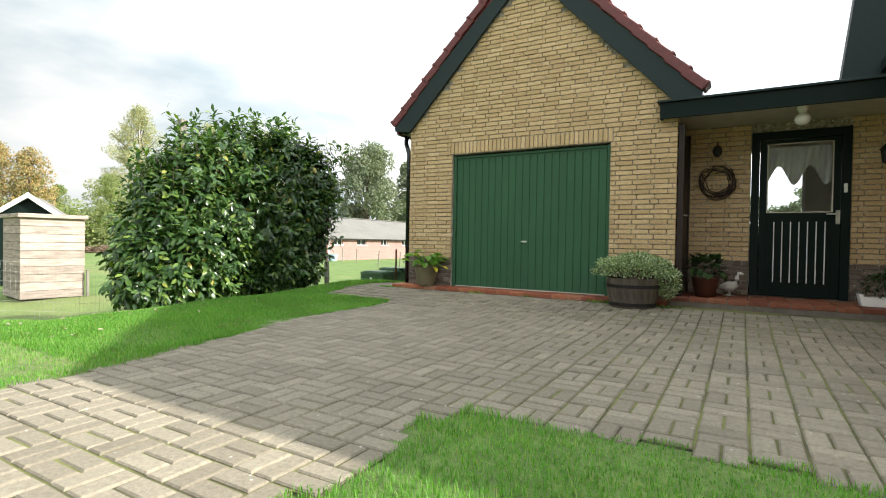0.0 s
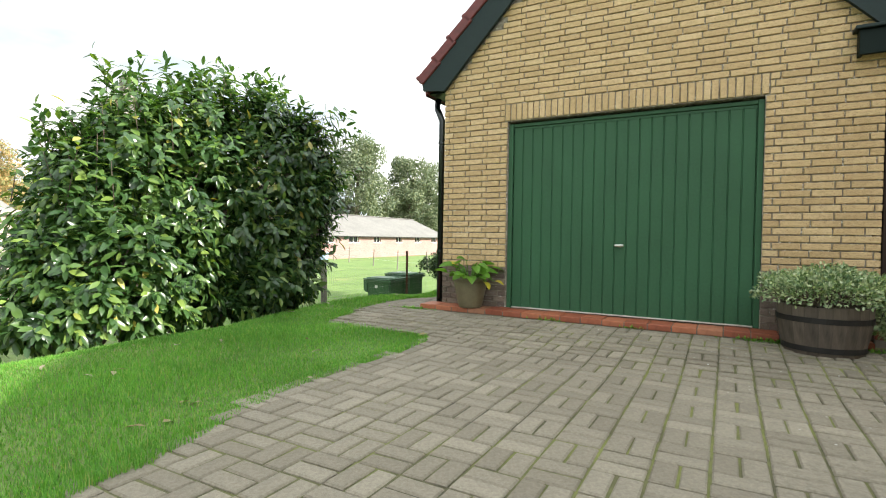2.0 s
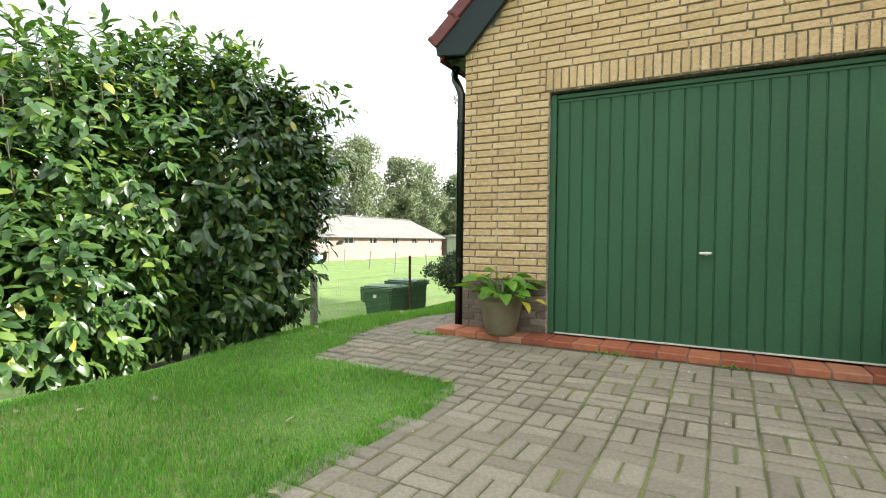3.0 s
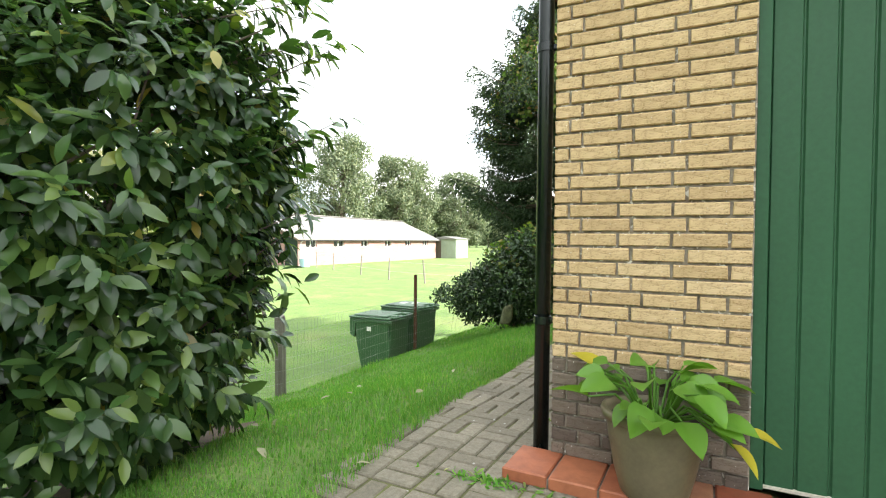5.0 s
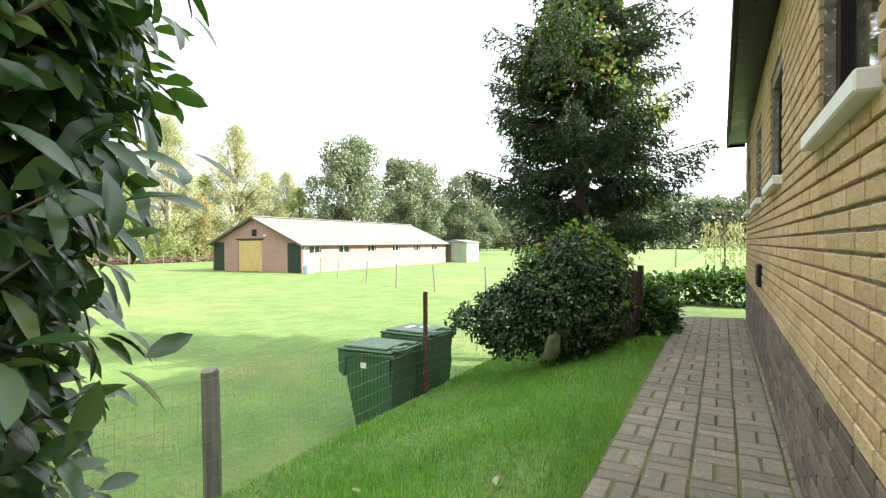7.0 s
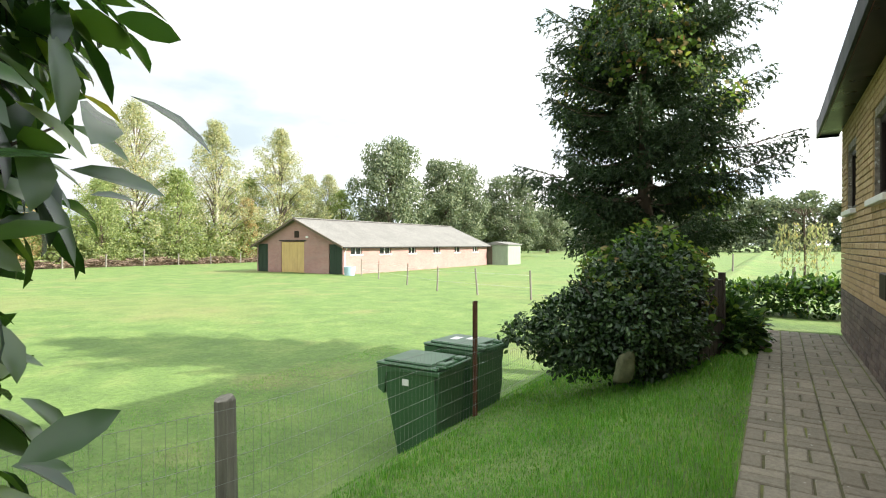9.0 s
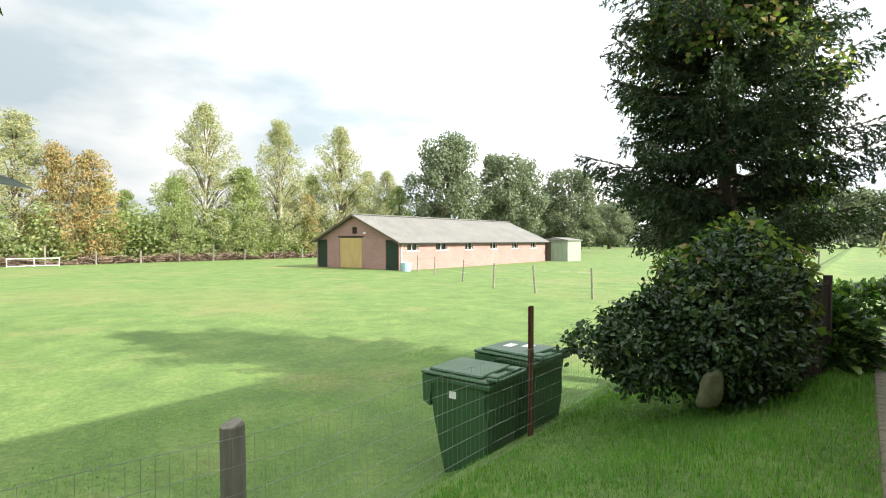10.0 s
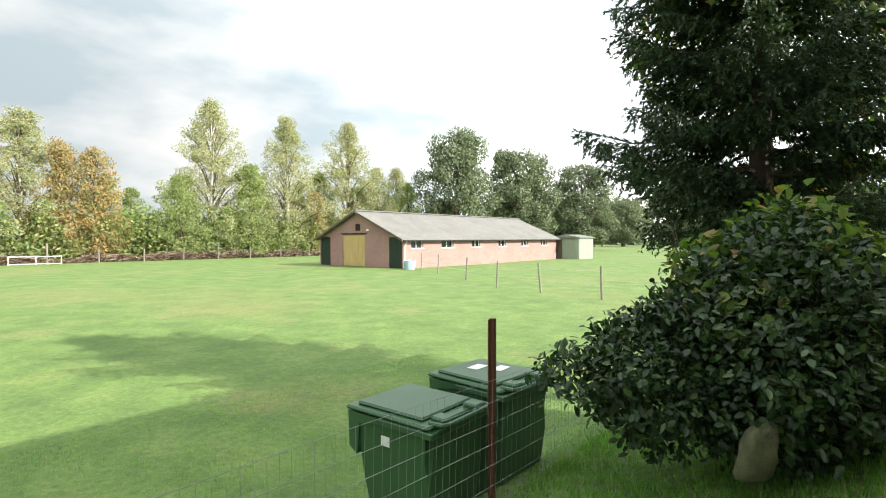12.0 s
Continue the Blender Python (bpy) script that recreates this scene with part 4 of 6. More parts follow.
    part("twig", bm, plain("dark_twig", (0.035, 0.02, 0.014), 0.85, var=0.4, scale=20), root)
    # dark wall ornament above it
    root = empty("wall_ornament", (-0.282, 7.66, 2.05), 0, "small dark ornament hanging above the wreath", "ornament")
    bm = bmesh.new()
    lathe(bm, [(0.01, 0.06), (0.035, 0.05), (0.055, 0.0), (0.05, -0.05), (0.02, -0.09)], 12)
    part("body", bm, M_iron, root)
    bm = bmesh.new()
    tube(bm, [(0, 0, 0.06), (0, 0.02, 0.11), (0, 0.035, 0.12)], 0.005, 6)
    part("hook", bm, M_iron, root)
    # globe lamp
    root = empty("porch_lamp", (0.59, 6.95, 2.36), 0, "white opal glass globe lamp under canopy, unlit", "lamp")
    bm = bmesh.new()
    lathe(bm, [(0.055, 0.0), (0.055, -0.03), (0.04, -0.06), (0.04, -0.075)], 20)
    part("socket", bm, M_white, root)
    bm = bmesh.new()
    lathe(bm, [(0.035, -0.07), (0.058, -0.09), (0.078, -0.12), (0.082, -0.145), (0.071, -0.18), (0.043, -0.203), (0.003, -0.212)], 24)
    part("globe", bm, plain("opal_glass", (0.72, 0.70, 0.64), 0.15, var=0.03), root, "white opal glass globe", smooth=True)
    # lantern and bell push beside the door
    root = empty("wall_lantern", (1.46, 7.6, 1.88), 0, "dark metal wall lantern beside front door", "lantern")
    bm = bmesh.new()
    lathe(bm, [(0.015, -0.13), (0.05, -0.11), (0.065, 0.03), (0.08, 0.04), (0.03, 0.10), (0.01, 0.13)], 8)
    part("body", bm, M_iron, root)
    part("bracket", boxes((-0.012, 0.012, 0.0, 0.095, 0.02, 0.045), bevel=0.003), M_iron, root)
    b = part("bell_push", boxes((1.075, 1.11, 7.645, 7.668, 1.44, 1.55), bevel=0.005), M_white)
    tagged(b, "small white bell push on the door frame", "doorbell")
    # brown side door of the garage under the canopy
    root = empty("side_door", (G_X1 + 0.005, 7.25, 0.14), 0, "dark brown wooden garage side door, closed", "door")
    part("door_leaf", boxes((0.0, 0.045, -0.36, 0.36, 0, 2.05), bevel=0.004), M_brown, root)
    part("frame_post", boxes((0.0, 0.07, -0.42, -0.363, 0, 2.12), bevel=0.004), M_brown, root)
    part("frame_post", boxes((0.0, 0.07, 0.363, 0.42, 0, 2.12), bevel=0.004), M_brown, root)
    bm = boxes((0.046, 0.055, -0.32, -0.28, 0.92, 1.08), bevel=0.003)
    box(bm, 0.055, 0.10, -0.305, -0.29, 1.0, 1.015)
    box(bm, 0.085, 0.10, -0.305, -0.19, 1.0, 1.015)
    part("door_handle", bm, M_metal, root, "steel lever handle")
    # net curtain behind the front door's glass
    root = empty("net_curtain", (0.63, 7.755, 2.06), 0, "white scalloped net curtain behind front door glass", "curtain")
    cols, rows = 60, 10
    V, F = [], []
    for i in range(cols + 1):
        u = i / cols
        x = -0.33 + 0.66 * u
        drop = 0.24 + 0.24 * abs(math.cos(math.pi * (u * 2.0 + 0.15))) ** 2
        for j in range(rows + 1):
            V.append((x, 0.012 * math.sin(u * 60 + 0.4 * j), -0.02 - drop * j / rows))
    for i in range(cols):
        for j in range(rows):
            a = i * (rows + 1) + j
            F.append((a, a + 1, a + rows + 2, a + rows + 1))
    mesh_ob("curtain_cloth", V, F, M_net, root, smooth=True)
    bm = bmesh.new()
    tube(bm, [(-0.34, 0, -0.015), (0.34, 0, -0.015)], 0.006, 8)
    part("curtain_rod", bm, M_metal, root)


def net_mat():
    k = Mat("net_cloth", 0.9)
    k.base(k.ramp(k.noise(60, 3), (0.3, (0.6, 0.6, 0.56)), (0.7, (0.85, 0.85, 0.82))))
    k.thin(0.5, (0.8, 0.8, 0.76))
    return k.m


M_net = net_mat()
build_porch_things()
mb = part("meter_box", boxes((G_X0 - 0.035, G_X0 + 0.01, 11.40, 11.68, 0.66, 0.86), bevel=0.008), M_brown)
tagged(mb, "small dark brown meter box on brick wall", "meter box")


# ---- shrubs near the path ----
def laurel_twigs(rng, P, T, per, size):
    """Leaves set round short twigs: base points P, twig directions T."""
    n = len(P) * per
    T = np.repeat(unit(T), per, 0)
    k = np.tile(np.arange(per), len(P))
    side = unit(np.cross(T, np.array((0.31, 0.22, 0.93))))
    other = np.cross(T, side)
    a = k * 2.4 + np.repeat(rng.uniform(0, 6.28, len(P)), per) + rng.normal(size=n) * 0.25
    radial = side * np.cos(a)[:, None] + other * np.sin(a)[:, None]
    f = k / (per - 1)
    root = np.repeat(P, per, 0) + T * (0.17 * f)[:, None] + rng.normal(size=(n, 3)) * 0.008
    D = unit(T * (0.35 + 0.75 * f ** 2)[:, None] + radial * (1.05 - 0.55 * f)[:, None] - np.array((0, 0, 1.0)) * (0.38 + 0.55 * np.clip(1.0 - T[:, 2:3] * 1.3, 0, 1)) + rng.normal(size=(n, 3)) * 0.16)
    N = unit(T * 0.9 + np.array((0, 0, 0.45)) - radial * 0.15 + rng.normal(size=(n, 3)) * 0.15)
    L = rng.uniform(0.75, 1.15, n) * size * (1.0 - 0.25 * f)
    return long_leaf_arrays(root, D, N, L, L * rng.uniform(0.37, 0.45, n), 0.12, 0.22)


def build_laurel():
    root = empty("laurel_bush", (-7.35, 5.15, -0.3), 0, "large dense cherry laurel bush with glossy dark leaves", "bush")
    rng = np.random.default_rng(21)
    wood = bmesh.new()
    lobes = [((0.05, -0.85, 1.05), (0.74, 0.70, 0.95)), ((0.0, -0.30, 1.46), (0.97, 0.87, 1.20)), ((0.05, 0.42, 1.50), (1.05, 0.92, 1.38)), ((0.28, 1.02, 1.62), (0.95, 0.90, 1.30)), ((-0.5, 0.35, 1.2), (0.65, 1.0, 1.05)), ((0.70, 1.34, 1.86), (0.47, 0.55, 0.86)), ((0.49, 0.96, 0.8), (0.73, 0.82, 0.75)), ((0.35, -0.6, 0.75), (0.72, 1.0, 0.7)), ((0.42, -0.80, 0.40), (0.55, 0.98, 0.40)), ((0.42, 0.70, 0.40), (0.55, 0.88, 0.38))]
    for k in range(46):
        c, r = lobes[k % len(lobes)]
        base = Vector((rng.uniform(-0.35, 0.35), rng.uniform(-1.2, 1.2), 0.0))
        tip = Vector((c[0] + rng.normal() * 0.4 * r[0], c[1] + rng.normal() * 0.4 * r[1], c[2] + abs(rng.normal()) * 0.45 * r[2]))
        mid = base.lerp(tip, 0.5) + Vector((rng.normal() * 0.1, rng.normal() * 0.1, 0.15))
        tube(wood, [base, mid, tip], [0.022, 0.014, 0.006], 6)
    Ps, Os = [], []
    for (c, r), n in zip(lobes, (520, 690, 770, 760, 380, 360, 560, 560, 370, 350)):
        P, o = shell_points(rng, n, c, r, 0.50, -0.8)
        keep = np.ones(len(P), bool)
        for (c2, r2) in lobes:
            if c2 != c:
                q = (P - np.array(c2)) / np.array(r2)
                keep &= (q * q).sum(1) > 0.34
        keep &= P[:, 2] > 0.10 + 0.06 * np.sin(P[:, 1] * 5.3 + np.sin(P[:, 1] * 11))
        Ps.append(P[keep])
        Os.append(o[keep])
    P, o = np.vstack(Ps), np.vstack(Os)
    T = unit(o * 0.85 + np.array((0, 0, 0.28)) + rng.normal(size=o.shape) * 0.28)
    arrays = [laurel_twigs(rng, P - T * 0.10, T, 7, 0.155)]
    # long shoots that stand up along the top, and a few that reach out over the path
    starts, ways = [], []
    for k in range(95):
        c, r = lobes[int(rng.integers(0, 5))]
        a, f = rng.uniform(0, 6.28), rng.uniform(0, 0.85)
        starts.append(np.array((c[0] + r[0] * f * math.cos(a), c[1] + r[1] * f * math.sin(a), c[2] + r[2] * math.sqrt(1 - f * f) * 0.90)))
        ways.append(np.array((0.35 * f * math.cos(a) + rng.normal() * 0.22, 0.35 * f * math.sin(a) + rng.normal() * 0.22, 1.0)) * rng.uniform(0.16, 0.42))
    for k in range(30):
        z = 0.70 + 1.95 * k / 29
        starts.append(np.array((0.82 + rng.normal() * 0.10, 1.42 + rng.normal() * 0.10, z)))
        ways.append(np.array((0.30 + rng.normal() * 0.06, 0.24 + rng.normal() * 0.10, 0.20 + rng.normal() * 0.08)) * rng.uniform(0.35, 0.55 if z < 1.3 else 1.2))
    PP, TT = [], []
    for st, w in zip(starts, ways):
        tube(wood, [st - w * 0.8, st, st + w], [0.007, 0.005, 0.002], 5)
        h = float(np.linalg.norm(w))
        for i in range(max(2, int(h / 0.085))):
            PP.append(st + w * (0.1 + 0.75 * i / max(1, int(h / 0.085) - 1)))
            TT.append(w / h)
    arrays.append(laurel_twigs(rng, np.array(PP), np.array(TT), 4, 0.165))
    part("branch", wood, M_bark, root)
    V = np.vstack([arrays[0][0], arrays[1][0]])
    A = np.vstack([arrays[0][1], arrays[1][1] + len(arrays[0][0])])
    foliage("foliage", (V, A), M_laurel, root, "glossy dark green oblong laurel leaves")
    return root


build_laurel()


def build_dark_shrub():
    root = empty("holly_shrub", (-6.57, 11.72, -0.2), 0, "dark rounded evergreen shrub overgrown with climbing vine", "shrub")
    rng = np.random.default_rng(33)
    wood = bmesh.new()
    for k in range(30):
        a, f = rng.uniform(0, 6.28), rng.uniform(0.2, 0.85)
        tube(wood, [(0.1 * math.cos(a), 0.1 * math.sin(a), 0), (0.45 * f * math.cos(a), 0.5 * f * math.sin(a), 0.6), (0.85 * f * math.cos(a), 1.0 * f * math.sin(a), 1.25 - 0.5 * f)], [0.02, 0.012, 0.004], 5)
    part("branch", wood, M_bark, root)
    lobes = [((0.10, 0.15, 0.60), (0.62, 0.95, 0.70)), ((-0.32, -0.38, 0.44), (0.45, 0.55, 0.42)), ((0.20, -0.25, 0.62), (0.42, 0.62, 0.60)), ((0.12, 0.5, 0.76), (0.55, 0.72, 0.60)), ((-0.70, -0.80, 0.45), (0.24, 0.24, 0.12))]
    Ps, Os = [], []
    for (c, r), n in zip(lobes, (3600, 1900, 2000, 2300, 160)):
        P, o = shell_points(rng, n, c, r, 0.5, -0.85)
        Ps.append(P)
        Os.append(o)
    P, o = np.vstack(Ps), np.vstack(Os)
    k = P[:, 2] > 0.08
    P, o = P[k], o[k]
    tw = 3
    n = len(P) * tw
    PP = np.repeat(P, tw, 0) + rng.normal(size=(n, 3)) * 0.03
    D = unit(np.repeat(o, tw, 0) * 0.6 + rng.normal(size=(n, 3)) * 0.7)
    N = unit(np.repeat(o, tw, 0) * 0.6 + np.array((0, 0, 0.7)) + rng.normal(size=(n, 3)) * 0.4)
    foliage("foliage", leaf_arrays(PP, D, N, rng.uniform(0.04, 0.066, n), rng.uniform(0.02, 0.034, n)), M_holly, root, "small dark glossy leaves")
    P, o = shell_points(rng, 620, (0.12, 0.28, 0.70), (0.62, 0.92, 0.73), 0.93, 0.15)
    n = len(P)
    D = unit(o * 0.3 + rng.normal(size=(n, 3)) * 0.6 + np.array((0, 0, -0.4)))
    foliage("vine", leaf_arrays(P, D, unit(o + np.array((0, 0, 0.6))), rng.uniform(0.05, 0.085, n), rng.uniform(0.045, 0.075, n), 0.2, 0.15), M_vine, root, "yellow-green vine leaves with brown flower heads")
    # upright sprays
    sp = bmesh.new()
    for k in range(16):
        x, y = rng.uniform(-0.3, 0.4), rng.uniform(-0.4, 0.5)
        z = 1.05 - 0.3 * (x * x + y * y)
        tube(sp, [(x, y, z - 0.3), (x + rng.normal() * 0.06, y + rng.normal() * 0.06, z + 0.25)], [0.004, 0.002], 4)
    part("shoot", sp, M_bark, root)


build_dark_shrub()


def build_low_plants():
    rng = np.random.default_rng(8)
    for at, radii, n, mat, lab in (((-5.78, 13.2, -0.12), (0.30, 0.60, 0.36), 900, M_laurel, "low leafy green shrub beside the path"), ((-4.7, 16.6, -0.15), (2.2, 0.55, 0.45), 2600, M_laurel, "low trimmed leafy hedge beyond the path")):
        root = empty("low_shrub", at, 0, lab, "shrub")
        P, o = shell_points(rng, n, (0, 0, radii[2] * 0.5), radii, 0.45, -0.5)
        m = len(P) * 2
        PP = np.repeat(P, 2, 0) + rng.normal(size=(m, 3)) * 0.03
        D = unit(np.repeat(o, 2, 0) * 0.7 + rng.normal(size=(m, 3)) * 0.6)
        N = unit(np.array((0, 0, 1.0)) + rng.normal(size=(m, 3)) * 0.4)
        foliage("foliage", leaf_arrays(PP, D, N, rng.uniform(0.08, 0.13, m), rng.uniform(0.04, 0.07, m)), mat, root)
        for k in range(12):
            bm = bmesh.new()
            x, y = rng.uniform(-0.6, 0.6) * radii[0], rng.uniform(-0.6, 0.6) * radii[1]
            tube(bm, [(x * 0.8, y * 0.8, -0.02), (x, y, radii[2] * 0.9)], [0.008, 0.003], 5)
            part("stem", bm, M_bark, root)
    # young weeping tree
    root = empty("weeping_tree", (-4.93, 17.9, ground_z(-4.93, 17.9)), 0, "young weeping tree with yellow-green hanging twigs", "tree")
    bm = bmesh.new()
    tube(bm, [(0, 0, 0), (0.02, 0, 0.9), (0, 0, 1.75)], [0.022, 0.018, 0.012], 8)
    part("trunk", bm, M_bark, root)
    bm = bmesh.new()
    P = []
    for k in range(15):
        a = k * 2.4
        r = rng.uniform(0.12, 0.42)
        pts = [(0, 0, 1.7), (r * 0.5 * math.cos(a), r * 0.5 * math.sin(a), 1.86), (r * math.cos(a), r * math.sin(a), 1.6), (r * 1.15 * math.cos(a), r * 1.15 * math.sin(a), rng.uniform(0.5, 1.1))]
        tube(bm, pts, [0.008, 0.006, 0.004, 0.002], 5)
        for i in range(50):
            f = rng.uniform(0, 1)
            q = np.array(pts[2]) * (1 - f) + np.array(pts[3]) * f
            P.append(q + rng.normal(size=3) * 0.03)
    part("branch", bm, M_bark, root)
    P = np.array(P)
    n = len(P)
    foliage("crown", leaf_arrays(P, unit(rng.normal(size=(n, 3)) * 0.5 + np.array((0, 0, -1))), unit(rng.normal(size=(n, 3))), rng.uniform(0.05, 0.09, n), rng.uniform(0.02, 0.035, n)), M_birch_hazed, root)
    # pale standing stone
    bm = bmesh.new()
    bmesh.ops.create_icosphere(bm, subdivisions=3, radius=1.0)
    for v in bm.verts:
        c = v.co / max(abs(v.co.x), abs(v.co.y), abs(v.co.z)) * 0.72 + v.co * 0.28
        q = c * (1 + 0.12 * noise.noise(c * 1.3) + 0.05 * noise.noise(c * 5))
        v.co = Vector((q.x * (0.068 - 0.012 * q.z), q.y * 0.05, q.z * 0.125 + 0.03 * q.x))
    st = part("garden_stone", bm, plain("pale_stone_rock", (0.10, 0.105, 0.052), 0.95, var=0.55, scale=14, bump=0.9), smooth=True)
    st.matrix_world = pose(-6.39, 10.90, 0.07, 4, 6, 40)
    tagged(st, "pale upright garden stone at foot of shrub", "stone")
    # dark plank screen beside the shrub
    root = empty("plank_screen", (-5.90, 12.3, -0.12), 80, "dark brown weathered plank screen beside shrub", "screen")
    for k in range(5):
        part("plank", boxes((-0.36 + k * 0.145, -0.36 + k * 0.145 + 0.138, -0.012, 0.012, -0.06, 0.83 + 0.02 * (k % 2)), bevel=0.003), M_plank, root)
    part("post", boxes((0.365, 0.425, -0.03, 0.03, -0.08, 0.90), bevel=0.004), M_plank, root)
    part("rail", boxes((-0.36, 0.36, 0.0125, 0.04, 0.6, 0.67)), M_plank, root)


M_plank = wood_mat("dark_plank", (0.045, 0.032, 0.025), 0.85)
build_low_plants()

# ---- spruce ----


def build_spruce():
    at = (-7.0, 14.6, ground_z(-7.0, 14.6))
    root = empty("spruce", at, 0, "tall dark spruce overgrown with climbing vine", "tree")
    rng = np.random.default_rng(77)
    bm = bmesh.new()
    tube(bm, [(0, 0, -0.1), (0.02, 0, 1.5), (0, 0.03, 4), (0, 0, 6.3)], [0.16, 0.13, 0.07, 0.01], 12)
    part("trunk", bm, M_bark, root)
    zs = np.array((1.3, 1.8, 2.6, 3.5, 4.4, 5.2, 5.8, 6.35))
    rs = np.array((0.9, 1.12, 1.42, 1.45, 1.20, 0.85, 0.45, 0.08))
    limbs = bmesh.new()
    P, D, N, L = [], [], [], []

    def needles(p, q, per, length):
        """Needles round a twig from p to q."""
        d = q - p
        m = max(3, int(np.linalg.norm(d) * per))
        d = d / np.linalg.norm(d)
        f = rng.uniform(0, 1, m)[:, None]
        out = rng.normal(size=(m, 3))
        P.append(p + (q - p) * f)
        D.append(d * 1.0 + unit(out) * 0.65)
        N.append(rng.normal(size=(m, 3)) + np.array((0, 0, 0.8)))
        L.append(rng.uniform(0.7, 1.2, m) * length)

    z, k = 1.45, 0
    while z < 6.25:
        R = float(np.interp(z, zs, rs))
        for b in range(8):
            a = k * 0.55 + b * 2 * math.pi / 8 + rng.normal() * 0.2
            r = R * rng.choice((0.55, 0.78, 0.95, 1.12, 1.34))
            rise, sag = rng.uniform(-0.14, 0.14), rng.uniform(0.10, 0.48)
            out, lat = np.array((math.cos(a), math.sin(a), 0)), np.array((-math.sin(a), math.cos(a), 0))

            def axis(f):
                return out * (r * f) + np.array((0, 0, z + rise + 0.1 - sag * r * f + 0.36 * r * f ** 2.4))
            tube(limbs, [axis(0.0), axis(0.33), axis(0.66), axis(1.0)], [0.022, 0.016, 0.010, 0.003], 5)
            needles(axis(0.6), axis(1.0) + out * 0.06, 150, 0.05)
            m = int(7 + 15 * r)
            for i in range(m):
                f = 0.16 + 0.82 * i / (m - 1)
                p = axis(f)
                side = 1 if i % 2 else -1
                reach = (0.40 * r * (1.02 - f) ** 0.8 + 0.10) * rng.uniform(0.7, 1.15)
                q = p + out * reach * 0.75 + lat * side * reach * 0.75 + np.array((0, 0, -reach * rng.uniform(0.15, 0.5)))
                needles(p, q, 120, 0.055)
                # hanging twigs under each side shoot
                for h in range(int(1 + reach * 6)):
                    u = rng.uniform(0.1, 1.0)
                    s0 = p + (q - p) * u
                    needles(s0, s0 + np.array((out[0] * 0.05 + rng.normal() * 0.03, out[1] * 0.05 + rng.normal() * 0.03, -rng.uniform(0.05, 0.17))), 110, 0.05)
        z += 0.235
        k += 1
    part("limb", limbs, M_bark, root)
    P, D, N, L = np.vstack(P), np.vstack(D), np.vstack(N), np.concatenate(L)
    foliage("crown", simple_leaf_arrays(P, D, N, L, L * 0.30 + 0.002), M_needle, root, "dark green drooping needles")
    # vine over the top and in patches on the flanks
    P, o = [], []
    for i in range(11000):
        z = rng.uniform(2.0, 6.1)
        a = rng.uniform(0, 2 * math.pi)
        lim = -0.20 + 0.42 * smooth(3.3, 4.8, z)
        if noise.noise(Vector((math.cos(a) * 1.5, math.sin(a) * 1.5, z * 0.9))) > lim:
            continue
        R = float(np.interp(z, zs, rs)) * rng.uniform(0.62, 0.92)
        P.append((R * math.cos(a), R * math.sin(a), z - 0.15))
        o.append((math.cos(a), math.sin(a), 0.4))
    P, o = np.array(P), np.array(o)
    n = len(P)
    Dv = unit(o * 0.4 + rng.normal(size=(n, 3)) * 0.5 + np.array((0, 0, -0.7)))
    foliage("vine", leaf_arrays(P, Dv, unit(o + rng.normal(size=(n, 3)) * 0.3), rng.uniform(0.055, 0.10, n), rng.uniform(0.045, 0.085, n), 0.2, 0.15), M_vine, root, "broad yellow-green vine leaves")


build_spruce()

# ---- fence and bins ----
FENCE_X = -7.68


